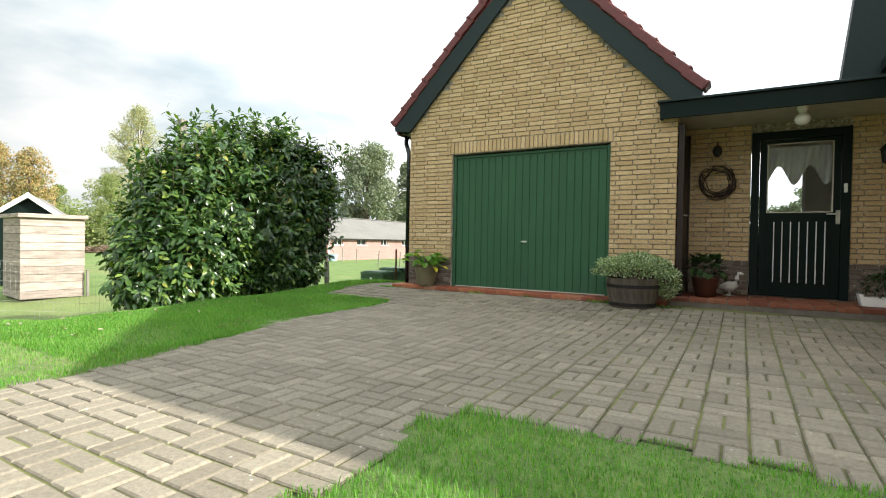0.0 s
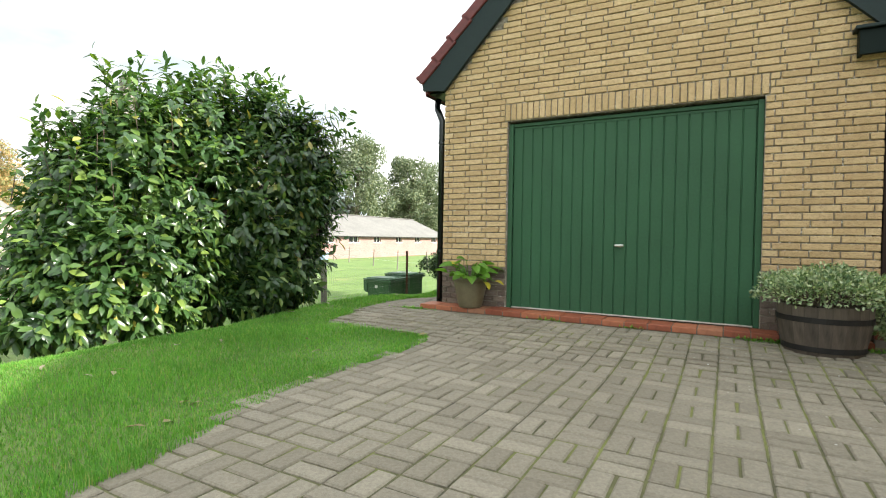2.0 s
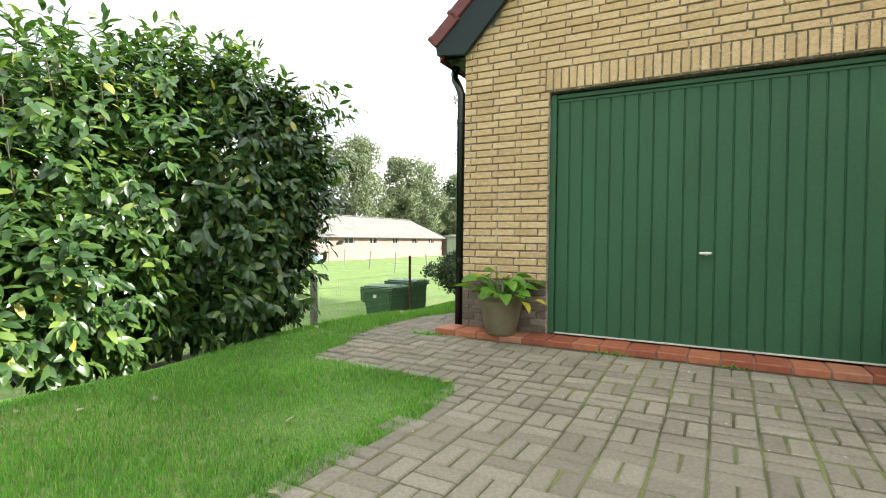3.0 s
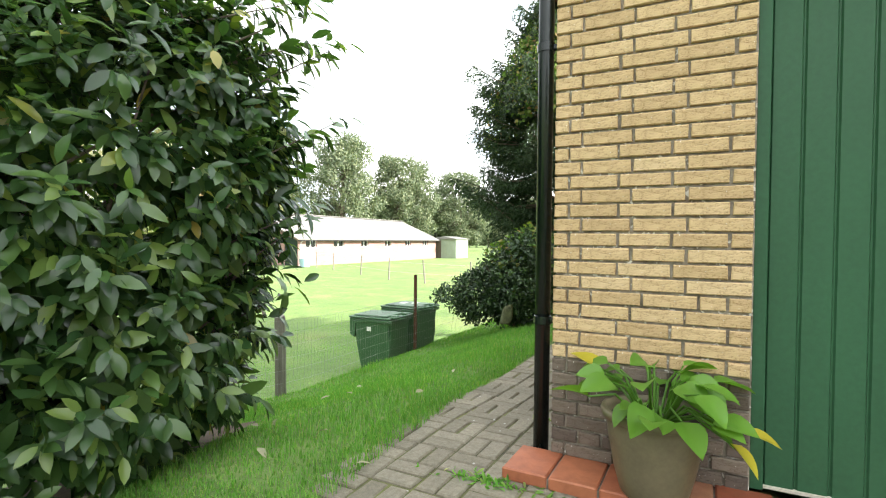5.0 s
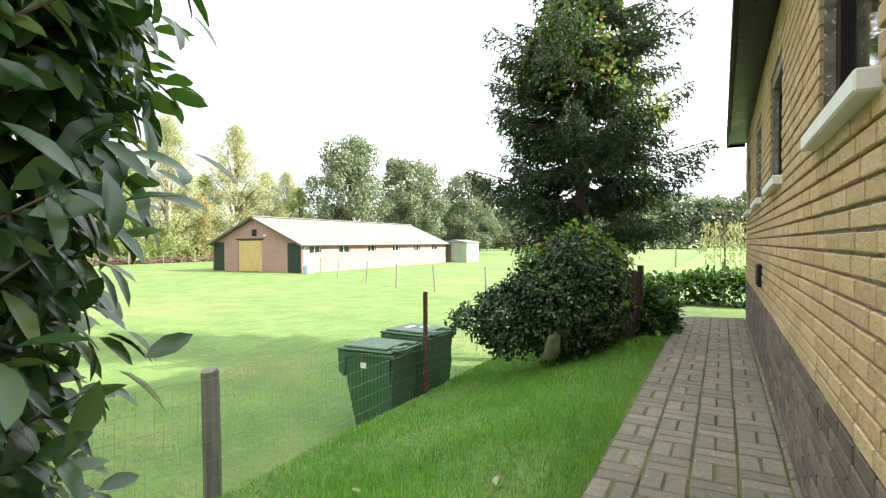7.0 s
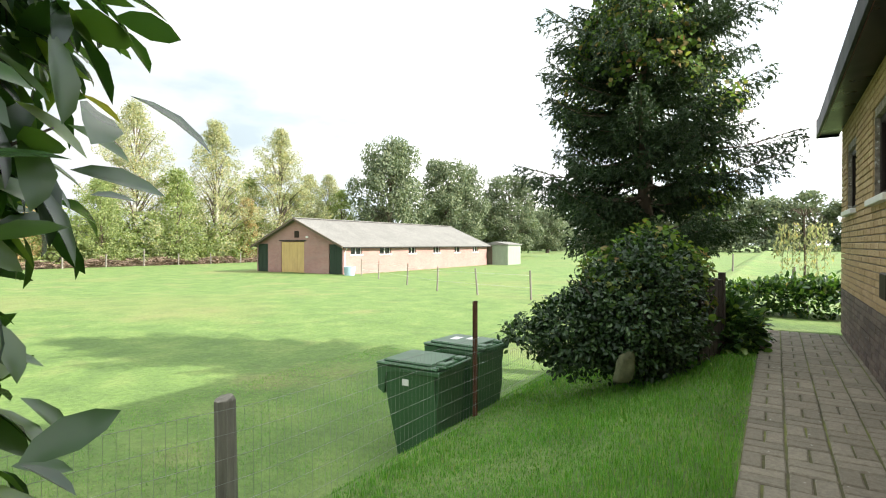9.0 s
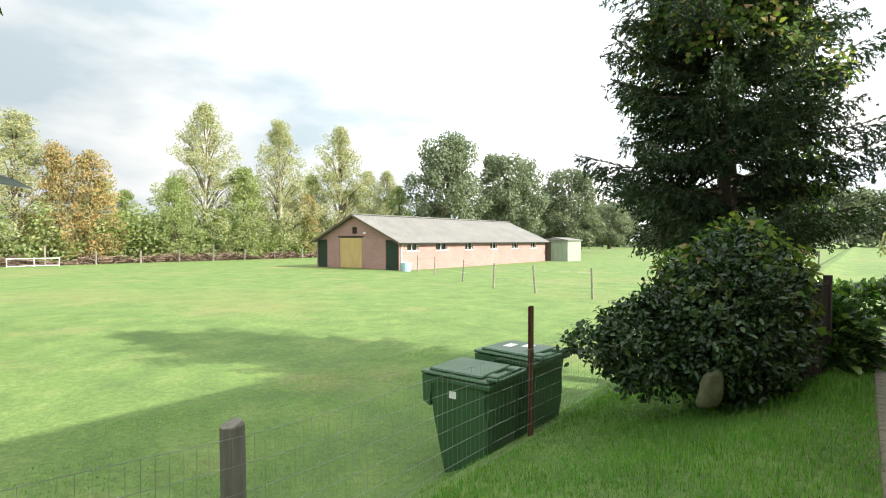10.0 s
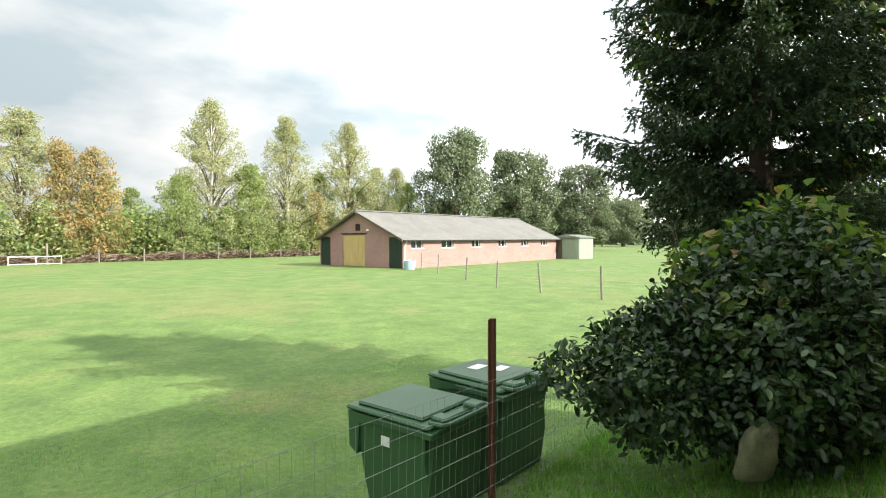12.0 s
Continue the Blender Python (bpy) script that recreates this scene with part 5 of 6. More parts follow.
def build_fence():
    root = empty("wire_fence", (FENCE_X, 8.14, 0), 0, "galvanised wire mesh fence with grey wooden posts", "fence")
    for y, top, tilt in ((8.14, 0.30, 2.0), (5.5, 0.28, 1)):
        z0 = ground_z(FENCE_X, y) - 0.1
        bm = bmesh.new()
        tube(bm, [(0, 0, z0), (0.004, 0, (z0 + top) / 2), (0, 0.003, top - 0.012), (0, 0, top)], [0.054, 0.053, 0.052, 0.044], 9)
        p = part("post", bm, M_grey_wood, root)
        p.matrix_basis = pose(0, y - 8.14, 0, 0, tilt if y != 8.14 else -1.5, 0)
    verts, faces = [], []
    def wire(a, b, r=0.0007):
        a, b = Vector(a), Vector(b)
        d = (b - a).normalized()
        u = d.orthogonal().normalized() * r
        v = d.cross(u)
        i = len(verts)
        for p in (a, b):
            for s in (u, v, -u, -v):
                verts.append(tuple(p + s))
        for k in range(4):
            faces.append((i + k, i + (k + 1) % 4, i + 4 + (k + 1) % 4, i + 4 + k))
    fx = 0.062
    ys = [(-2.0 + 0.05 * k) for k in range(int(15.4 / 0.05))]
    def off(y, h):
        return fx + 0.012 * math.sin(y * 2.3 + h * 3), 0.01 * math.sin(y * 5)
    gz = {round(y, 3): ground_z(FENCE_X, y) for y in ys}
    heights = (0.02, 0.14, 0.26, 0.38, 0.50, 0.62, 0.74)
    for y0, y1 in zip(ys, ys[1:]):
        za, zb = gz[round(y0, 3)], gz[round(y1, 3)]
        for h in heights:
            wire((off(y0, h)[0], y0 - 8.14, za + h), (off(y1, h)[0], y1 - 8.14, zb + h), 0.0013)
        for h0, h1 in zip(heights, heights[1:]):
            wire((off(y0, h0)[0], y0 - 8.14, za + h0), (off(y0, h1)[0], y0 - 8.14, za + h1))
    mesh_ob("wire_mesh", verts, faces, plain("galvanised_wire", (0.28, 0.29, 0.27), 0.55, 0.3, 0.15), root, "thin galvanised wire mesh")
    bm = boxes((-0.014, 0.014, -0.014, 0.014, -0.75, 0.55))
    box(bm, -0.014, -0.008, -0.03, 0.03, -0.75, 0.545)
    s = part("fence_stake", bm, plain("rusty_iron", (0.11, 0.045, 0.025), 0.8, 0.3, 0.4, 12, 0.4))
    s.location = (-7.69, 10.72, 0.0)
    tagged(s, "rusty iron angle stake holding the wire fence", "stake")


build_fence()
M_bin = paint_mat("green_bin_plastic", (0.036, 0.098, 0.040), 0.36)


def build_bin():
    """A two-wheeled bin; its front faces -x, the hinge and handle +x."""
    root = empty("wheeled_bin", (0, 0, 0), 0, "dark green plastic wheeled bin with closed lid", "bin", "bins by the fence")
    def ring(bm, z, x0, x1, y):
        return [bm.verts.new((a, b, z)) for a, b in ((x0, -y), (x1, -y), (x1, y), (x0, y))]
    bm = bmesh.new()
    levels = [ring(bm, 0.05, -0.20, 0.24, 0.215), ring(bm, 0.60, -0.265, 0.275, 0.262), ring(bm, 0.78, -0.285, 0.285, 0.272), ring(bm, 0.95, -0.30, 0.30, 0.285)]
    for u, v in zip(levels, levels[1:]):
        for k in range(4):
            bm.faces.new((u[k], u[(k + 1) % 4], v[(k + 1) % 4], v[k]))
    bm.faces.new(levels[0][::-1])
    bm.faces.new(levels[-1])
    bmesh.ops.bevel(bm, geom=[e for e in bm.edges if abs(e.verts[0].co.z - e.verts[1].co.z) > 0.05], offset=0.035, segments=2, affect="EDGES")
    body = part("body", bm, M_bin, root)
    # flared front lip and rim
    bm = bmesh.new()
    prism(bm, [(-0.29, 0.70), (-0.36, 0.74), (-0.37, 0.965), (-0.10, 0.965), (-0.10, 0.93), (-0.27, 0.90)], "y", -0.295, 0.295)
    part("front_lip", bm, M_bin, root)
    bm = boxes((-0.10, 0.325, -0.305, 0.305, 0.925, 0.968), bevel=0.008)
    part("rim", bm, M_bin, root)
    # lid: domed slab with raised panel
    bm = boxes((-0.385, 0.30, -0.305, 0.305, 0.972, 1.0), bevel=0.011)
    box(bm, -0.33, 0.22, -0.255, 0.255, 0.998, 1.022, 0.012)
    lid = part("lid", bm, M_bin, root, "slightly domed bin lid")
    bm = bmesh.new()
    tube(bm, [(0.26, -0.24, 1.0), (0.36, -0.24, 1.005), (0.375, -0.2, 1.005), (0.375, 0.2, 1.005), (0.36, 0.24, 1.005), (0.26, 0.24, 1.0)], 0.015, 8)
    part("handle", bm, M_bin, root)
    for y in (-0.16, 0.16):
        bm = boxes((0.24, 0.35, y - 0.05, y + 0.05, 0.985, 1.03), bevel=0.01)
        part("hinge_block", bm, M_bin, root)
    for y in (-0.26, 0.26):
        bm = bmesh.new()
        tube(bm, [(0.24, y - 0.025, 0.1), (0.24, y + 0.025, 0.1)], 0.1, 18)
        w = part("wheel", bm, M_black, root)
        bm = bmesh.new()
        tube(bm, [(0.24, y - 0.028, 0.1), (0.24, y + 0.028, 0.1)], 0.045, 12)
        part("rim", bm, M_bin, w)
    bm = boxes((-0.09, -0.02, -0.2815, -0.278, 0.80, 0.86))
    part("label", bm, M_white, root, "small white paper sticker")
    return root


bin_a = build_bin()
bin_a.matrix_basis = pose(-8.22, 10.68, -1.05, 0, 0, 3)
bin_b = copy_thing(bin_a, pose(-8.14, 11.36, -0.98, 0, 0, -3))
for o in bin_b.children:
    if o.name.startswith("lid"):
        for k, (x, y) in enumerate(((-0.2, -0.05), (-0.04, 0.02))):
            part("sticker", boxes((x, x + 0.09, y, y + 0.15, 1.023, 1.0255)), M_white, o, "torn white sticker").matrix_basis = pose(0, 0, 0, 0, 0, 6)

# ---- barn ----
B_X0, B_X1, B_Y0, B_Y1, B_Z = -38.55, -29.6, 31.6, 51.9, MEADOW
B_EAVE, B_RIDGE = 1.02, 2.85


def build_barn():
    root = empty("barn", ((B_X0 + B_X1) / 2, B_Y0, B_Z), 0, "long red brick barn with grey corrugated roof", "barn")
    cx, w, ln = (B_X0 + B_X1) / 2, B_X1 - B_X0, B_Y1 - B_Y0
    h, rh = B_EAVE - B_Z, B_RIDGE - B_Z
    wins = ((32.35, 33.5), (35.4, 36.7), (38.9, 39.9), (42.4, 43.4), (45.8, 46.8), (49.1, 50.1))
    wz0, wz1 = 1.34, 1.92
    bm = bmesh.new()
    dl, dr = (-4.42, -3.2), (3.15, 4.38)
    dm = (-1.75, 0.72)
    prism(bm, [(-w / 2, -0.3), (dl[0], -0.3), (dl[0], 2.1), (dl[1], 2.1), (dl[1], -0.3), (dm[0], -0.3), (dm[0], 2.25), (dm[1], 2.25), (dm[1], -0.3), (dr[0], -0.3), (dr[0], 2.05), (dr[1], 2.05), (dr[1], -0.3), (w / 2, -0.3), (w / 2, h), (0, rh), (-w / 2, h)], "y", 0.0, 0.24)
    part("gable_wall", bm, M_barn, root)
    y = 0.24
    part("long_wall", boxes((w / 2 - 0.24, w / 2, y, ln, -0.3, wz0)), M_barn, root)
    part("long_wall", boxes((w / 2 - 0.24, w / 2, y, ln, wz1, h)), M_barn, root)
    for a, b in wins + ((ln + B_Y0, None),):
        part("wall_pier", boxes((w / 2 - 0.24, w / 2, y, a - B_Y0, wz0, wz1)), M_barn, root)
        y = b and b - B_Y0
    part("back_wall", boxes((-w / 2, -w / 2 + 0.24, 0.24, ln, -0.3, h)), M_barn, root)
    bm = bmesh.new()
    prism(bm, [(-w / 2 + 0.24, -0.3), (w / 2 - 0.24, -0.3), (w / 2 - 0.24, h), (0, rh), (-w / 2 + 0.24, h)], "y", ln - 0.24, ln)
    part("rear_wall", bm, M_barn, root)
    # corrugated sheets
    for s in (-1, 1):
        V, F = [], []
        n = int((ln + 0.7) / 0.09)
        for i in range(n + 1):
            yy = -0.35 + i * 0.09
            dz = 0.028 * (i % 2)
            for x, z in ((0, rh + 0.10), (s * (w / 2 + 0.32), h - 0.06)):
                V.append((x, yy, z + dz))
                V.append((x, yy, z + dz - 0.06))
        for i in range(n):
            a = i * 4
            F += [(a, a + 4, a + 6, a + 2), (a + 1, a + 3, a + 7, a + 5), (a + 2, a + 6, a + 7, a + 3), (a, a + 1, a + 5, a + 4)]
        F += [(0, 2, 3, 1), (n * 4, n * 4 + 1, n * 4 + 3, n * 4 + 2)]
        mesh_ob("roof_sheet", V, F, M_corrugated, root, "grey corrugated fibre-cement roof sheets")
    part("ridge_cap", boxes((-0.16, 0.16, -0.36, ln + 0.36, rh + 0.10, rh + 0.17), bevel=0.02), M_corrugated, root)
    part("gutter", boxes((w / 2 + 0.25, w / 2 + 0.36, -0.3, ln + 0.3, h - 0.19, h - 0.1), bevel=0.01), M_iron, root)
    for x in (-1, 1):
        bm = bmesh.new()
        prism(bm, [(0, rh + 0.12), (0, rh - 0.02), (x * (w / 2 + 0.32), h - 0.2), (x * (w / 2 + 0.32), h - 0.05)], "y", -0.40, -0.355)
        part("barge_board", bm, M_bark, root)
    for n, (a, b), hh, m in (("door", dl, 2.1, M_barndoor), ("sliding_door", dm, 2.25, M_yellow), ("door", dr, 2.05, M_barndoor)):
        d = part(n, boxes((a + 0.03, b - 0.03, 0.05, 0.10, 0.02, hh - 0.03)), m, root, {"sliding_door": "ochre yellow boarded sliding door", "door": "dark green boarded door"}[n])
        k = int((b - a) / 0.17)
        for i in range(k):
            x = a + 0.05 + i * (b - a - 0.1) / k
            part("board", boxes((x, x + (b - a - 0.1) / k - 0.015, 0.035, 0.051, 0.05, hh - 0.06)), m, d)
    part("door_track", boxes((-1.9, 0.95, -0.05, -0.004, 2.28, 2.36)), M_iron, root)
    for a, b in wins:
        a, b = a - B_Y0, b - B_Y0
        win = part("window", boxes((w / 2 - 0.16, w / 2 - 0.15, a, b, wz0, wz1)), M_darkglass, root, "small dark window with white frame")
        for k in range(3):
            yy = a + (b - a - 0.05) * k / 2
            part("frame_post", boxes((w / 2 - 0.145, w / 2 - 0.09, yy, yy + 0.05, wz0, wz1)), M_white, win)
        part("sill", boxes((w / 2 - 0.14, w / 2 + 0.05, a - 0.05, b + 0.05, wz0 - 0.07, wz0 - 0.004)), M_white, win)
    part("loft_hatch", boxes((-0.28, 0.22, -0.03, -0.004, 2.52, 3.0), bevel=0.01), M_brown, root, "small dark loft hatch")
    part("outside_lamp", boxes((1.0, 1.18, -0.12, -0.004, 2.5, 2.62), bevel=0.01), M_white, root)
    bm = bmesh.new()
    tube(bm, [(w / 2 + 0.28, 0.12, h - 0.15), (w / 2 + 0.06, 0.12, h - 0.5), (w / 2 + 0.06, 0.12, 0.0)], 0.045, 8)
    part("downpipe", bm, M_white, root)
    # corrugated lean-to shed at the far end
    root = empty("metal_shed", (-28.9, 54.0, B_Z), 0, "small pale green corrugated metal shed by barn", "shed")
    V, F = [], []
    for i in range(41):
        x = -1.35 + i * 0.0675
        for z in (0, 2.0):
            V.append((x, -1.5 - 0.03 * (i % 2), z))
    for i in range(40):
        F.append((i * 2, i * 2 + 2, i * 2 + 3, i * 2 + 1))
    mesh_ob("front_sheet", V, F, M_shedgreen, root)
    part("wall", boxes((-1.35, 1.35, -1.45, 1.5, 0, 2.0)), M_shedgreen, root)
    bm = bmesh.new()
    prism(bm, [(-1.5, 2.0), (1.5, 2.0), (1.5, 2.06), (0, 2.32), (-1.5, 2.06)], "y", -1.7, 1.6)
    part("roof", bm, M_corrugated, root)
    part("door", boxes((-1.25, -0.35, -1.56, -1.535, 0.02, 1.9)), M_bark, root, "brown plank door")


def corrugated_mat():
    k = Mat("grey_corrugated_sheet", 0.75)
    n = k.noise(0.8, 6, (1, 1, 1), 0.65)
    n2 = k.noise(7, 5)
    c = k.ramp(n, (0.3, (0.12, 0.115, 0.105)), (0.55, (0.17, 0.163, 0.15)), (0.75, (0.22, 0.21, 0.19)))
    k.base(k.mix(0.4, c, k.ramp(n2, (0.3, (0.09, 0.09, 0.08)), (0.7, (0.22, 0.21, 0.19)))))
    return k.m


M_corrugated = corrugated_mat()
M_barn = far_brick("red_barn_brick", (0.29, 0.155, 0.135), (0.35, 0.195, 0.17), (0.32, 0.25, 0.225), 0.24, 0.075)
M_barndoor = paint_mat("barn_door_green", (0.012, 0.03, 0.018), 0.6)
M_yellow = paint_mat("ochre_door_paint", (0.50, 0.36, 0.15), 0.6)
M_shedgreen = paint_mat("pale_green_sheet", (0.24, 0.29, 0.21), 0.6)
M_darkglass = plain("dark_far_glass", (0.02, 0.022, 0.022), 0.1, var=0.2)
build_barn()
bm = bmesh.new()
lathe(bm, [(0.32, 0), (0.36, 0.3), (0.38, 0.55), (0.40, 0.57), (0.36, 0.57), (0.33, 0.3)], 18)
tub = part("water_tub", bm, plain("blue_plastic", (0.32, 0.45, 0.52), 0.45))
tub.location = (-28.75, 31.35, MEADOW)
tagged(tub, "light blue plastic water tub beside the barn", "tub")

# ---- wooden shed and small building by the neighbour's fence ----


def build_wood_shed():
    root = empty("garden_shed", (-15.3, 6.22, -0.86), 82, "small weathered wooden board shed with flat roof", "shed")
    root.scale = (1.14, 1.14, 1.14)
    w, d, h = 1.2, 1.45, 1.80
    part("body", boxes((-w / 2 + 0.02, w / 2 - 0.02, 0.02, d - 0.02, 0, h)), M_plank, root)
    n = 10
    for k in range(n):
        z = h * k / n
        part("board", boxes((-w / 2, w / 2, -0.006 + 0.006 * (k % 2), 0.02, z + 0.003, z + h / n - 0.004), bevel=0.003), M_shed_wood, root)
        part("board", boxes((-w / 2 - 0.004, -w / 2 + 0.02, 0.022, d, z + 0.003, z + h / n - 0.004), bevel=0.003), M_shed_wood, root)
    part("roof", boxes((-w / 2 - 0.06, w / 2 + 0.05, -0.08, d + 0.05, h, h + 0.09), bevel=0.01), M_shed_wood, root)
    part("prop", boxes((w / 2 + 0.01, w / 2 + 0.06, -0.12, -0.06, 0, 0.62)), M_grey_wood, root)
    # gabled outbuilding behind it
    root = empty("outbuilding", (-19.65, 7.33, -1.13), 60, "dark boarded outbuilding with white verge boards", "building")
    root.scale = (1.14, 1.14, 1.14)
    bm = bmesh.new()
    prism(bm, [(-0.74, 0), (0.74, 0), (0.74, 2.1), (0, 2.68), (-0.74, 2.1)], "y", 0.0, 2.2)
    part("wall", bm, M_dkgreen, root)
    for s in (-1, 1):
        bm = bmesh.new()
        prism(bm, [(0, 2.69), (0, 2.83), (s * 0.95, 2.1), (s * 0.95, 1.96)], "y", -0.22, -0.16)
        part("verge_board", bm, M_white, root, "white verge board")
        bm = bmesh.new()
        prism(bm, [(0, 2.71), (0, 2.78), (s * 0.93, 2.06), (s * 0.93, 1.99)], "y", -0.155, 2.35)
        part("roof_sheet", bm, M_corrugated, root)
    # tall square post behind the laurel
    bm = boxes((-0.06, 0.06, -0.06, 0.06, -1.0, 2.83), bevel=0.008)
    p = part("tall_post", bm, M_grey_wood)
    p.location = (-8.5, 5.35, 0)
    tagged(p, "tall square weathered wooden post behind the laurel", "post")


build_wood_shed()

# ---- trees beyond ----


def crown_cloud(rng, lobes, n, size, centre_pull=0.55):
    P, D, N = [], [], []
    tot = sum(l[3] ** 2 for l in lobes)
    for cx, cy, cz, r in lobes:
        m = int(n * r * r / tot)
        d = unit(rng.normal(size=(m, 3)))
        rr = r * rng.uniform(centre_pull, 1.0, m) ** 0.7
        p = np.array((cx, cy, cz)) + d * rr[:, None] * np.array((1, 1, 0.85))
        P.append(p)
        D.append(unit(d * 0.5 + rng.normal(size=(m, 3)) * 0.8 + np.array((0, 0, -0.2))))
        N.append(unit(d + rng.normal(size=(m, 3)) * 0.5 + np.array((0, 0, 0.5))))
    P, D, N = np.vstack(P), np.vstack(D), np.vstack(N)
    k = len(P)
    return simple_leaf_arrays(P, D, N, rng.uniform(0.7, 1.3, k) * size, rng.uniform(0.5, 0.9, k) * size)


def build_tree(name, seed, kind, label):
    """A tree one unit high: trunk, limbs, and a crown of many leaf clumps; placed with its height as scale."""
    rng = np.random.default_rng(seed)
    root = empty(name, (0, 0, -50), 0, label, "tree", "trees round the meadow")
    bm = bmesh.new()
    bark = M_bark
    if kind in ("oak", "far_oak"):
        tube(bm, [(0, 0, -0.03), (0.01, 0, 0.2), (0, 0.01, 0.45), (0.02, 0, 0.8)], [0.035, 0.028, 0.02, 0.006], 9)
        lobes = []
        for k in range(150 if kind == "oak" else 80):
            a, z = rng.uniform(0, 6.28), rng.uniform(0.10, 0.93)
            env = 0.38 * math.sin(math.pi * min(1, max(0.02, (z - 0.02) / 0.99))) ** 0.5
            r = env * math.sqrt(rng.uniform(0.10, 1.0))
            lobes.append((r * math.cos(a), r * math.sin(a), z, rng.uniform(0.05, 0.10)))
        n, size, mat = (22000, 0.024, M_oak_hazed) if kind == "oak" else (4500, 0.054, M_oak_hazed)
    else:
        bark = M_bark_pale if kind == "birch" else M_bark
        tube(bm, [(0, 0, -0.03), (0.01, 0, 0.3), (-0.005, 0.005, 0.65), (0.005, 0, 0.97)], [0.013, 0.010, 0.006, 0.002], 8)
        lobes = []
        slim = 0.36 if kind == "birch" else 0.33
        for k in range(420 if kind == "birch" else 230):
            a, z = rng.uniform(0, 6.28), 0.04 + 0.94 * rng.uniform(0, 1) ** (1.1 if kind == "birch" else 1.3)
            env = slim * (1.02 - z) ** (0.85 if kind == "birch" else 0.6) * min(1.0, 0.5 + 2.0 * z) * 1.3 * (0.85 + 0.22 * math.sin(z * 17 + a * 3) + 0.15 * rng.normal())
            r = env * math.sqrt(rng.uniform(0.03, 1.0))
            lobes.append((r * math.cos(a), r * math.sin(a), z, rng.uniform(0.025, 0.055) * (1.3 if kind != "birch" else 0.8)))
        n, size, mat = (30000 if kind == "birch" else 11000), (0.0098 if kind == "birch" else 0.0205), {"birch": M_birch_hazed, "autumn": M_autumn, "green": M_vinegreen}[kind]
    part("trunk", bm, bark, root)
    limbs = bmesh.new()
    for lx, ly, lz, r in lobes[::2 if "oak" in kind else 9]:
        z0 = max(0.08, lz - 0.22)
        tube(limbs, [(0, 0, z0), (lx * 0.5, ly * 0.5, z0 + (lz - z0) * 0.65), (lx, ly, lz)], [0.005, 0.003, 0.001], 5)
    part("limb", limbs, M_bark, root)
    foliage("crown", crown_cloud(rng, lobes, n, size), mat, root)
    return root


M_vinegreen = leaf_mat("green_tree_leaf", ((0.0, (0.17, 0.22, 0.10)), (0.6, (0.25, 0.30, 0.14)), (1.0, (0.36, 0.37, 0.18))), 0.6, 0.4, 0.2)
TREES = {
    "oak": [build_tree("oak_tree", 101, "oak", "tall dark green oak tree beyond the meadow"), build_tree("oak_tree", 102, "oak", "tall dark green oak tree beyond the meadow")],
    "far_oak": [build_tree("oak_tree", 109, "far_oak", "distant dark green tree at the field edge"), build_tree("oak_tree", 110, "far_oak", "distant dark green tree at the field edge")],
    "birch": [build_tree("birch_tree", 103, "birch", "slender birch tree turning yellow behind fence"), build_tree("birch_tree", 104, "birch", "slender birch tree turning yellow behind fence")],
    "autumn": [build_tree("autumn_tree", 105, "autumn", "bushy tree with orange autumn leaves"), build_tree("autumn_tree", 106, "autumn", "bushy tree with orange autumn leaves")],
    "green": [build_tree("leafy_tree", 107, "green", "light green leafy tree behind meadow fence"), build_tree("leafy_tree", 108, "green", "light green leafy tree behind meadow fence")],
}
USED = {k: 0 for k in TREES}


def plant(kind, x, y, h, wide=1.0):
    k = USED[kind]
    USED[kind] += 1
    z = ground_z(x, y) - 0.1
    m = Matrix.Translation((x, y, z)) @ Matrix.Rotation(k * 2.1, 4, "Z") @ Matrix.Diagonal((h * wide, h * wide, h, 1))
    if k < 2:
        TREES[kind][k].matrix_basis = m
    else:
        first = TREES[kind][k % 2]
        copy_thing(first, m @ Matrix.Diagonal((*(1 / v for v in first.scale), 1)))



for kind, x, y, h, wide in (
    ("autumn", -64, 10.5, 12.0, 0.9), ("birch", -64, 14.3, 12.6, 1.3), ("birch", -65, 18.2, 14.0, 1.3), ("autumn", -62, 20.6, 11.0, 0.75), ("autumn", -60, 22.6, 10.3, 0.9),
    ("green", -66, 27.5, 7.5, 0.9), ("green", -59, 29.6, 8.5, 0.9), ("birch", -63, 34.7, 17.6, 1.0), ("green", -59, 37.0, 10.3, 0.95), ("birch", -62, 43.5, 17.3, 1.0),
    ("green", -64, 46.0, 9.5, 1.0), ("autumn", -60, 46.4, 8.0, 0.7), ("birch", -61, 52.1, 17.6, 1.15), ("green", -64, 49.6, 11.0, 0.9), ("birch", -62, 58.3, 12.5, 1.1),
    ("green", -60, 62.6, 10.5, 1.0), ("birch", -66, 66.0, 13.5, 1.1), ("oak", -52.4, 64.7, 17.5, 0.84), ("oak", -48.8, 75.7, 15.8, 0.9), ("oak", -44.0, 87.5, 14.2, 1.0),
    ("green", -63, 31.5, 9.0, 1.2), ("green", -64, 40.5, 9.8, 1.2), ("green", -63, 55.5, 9.5, 1.2), ("green", -65, 24.6, 8.5, 1.2),
    ("oak", -52.0, 125.0, 11.0, 1.3), ("oak", -62.0, 98.0, 14.5, 0.9), ("green", -56, 6.0, 7.0, 1.0), ("green", -60, 1.0, 9.0, 1.0), ("autumn", -58, -4.0, 9.0, 0.9),
):
    plant(kind, x, y, h, wide)
for i in range(22):
    plant("far_oak", -118 + i * 8.6 + random.uniform(-2.5, 2.5), 168 + random.uniform(-8, 10), random.uniform(13.5, 18.5), 1.15)


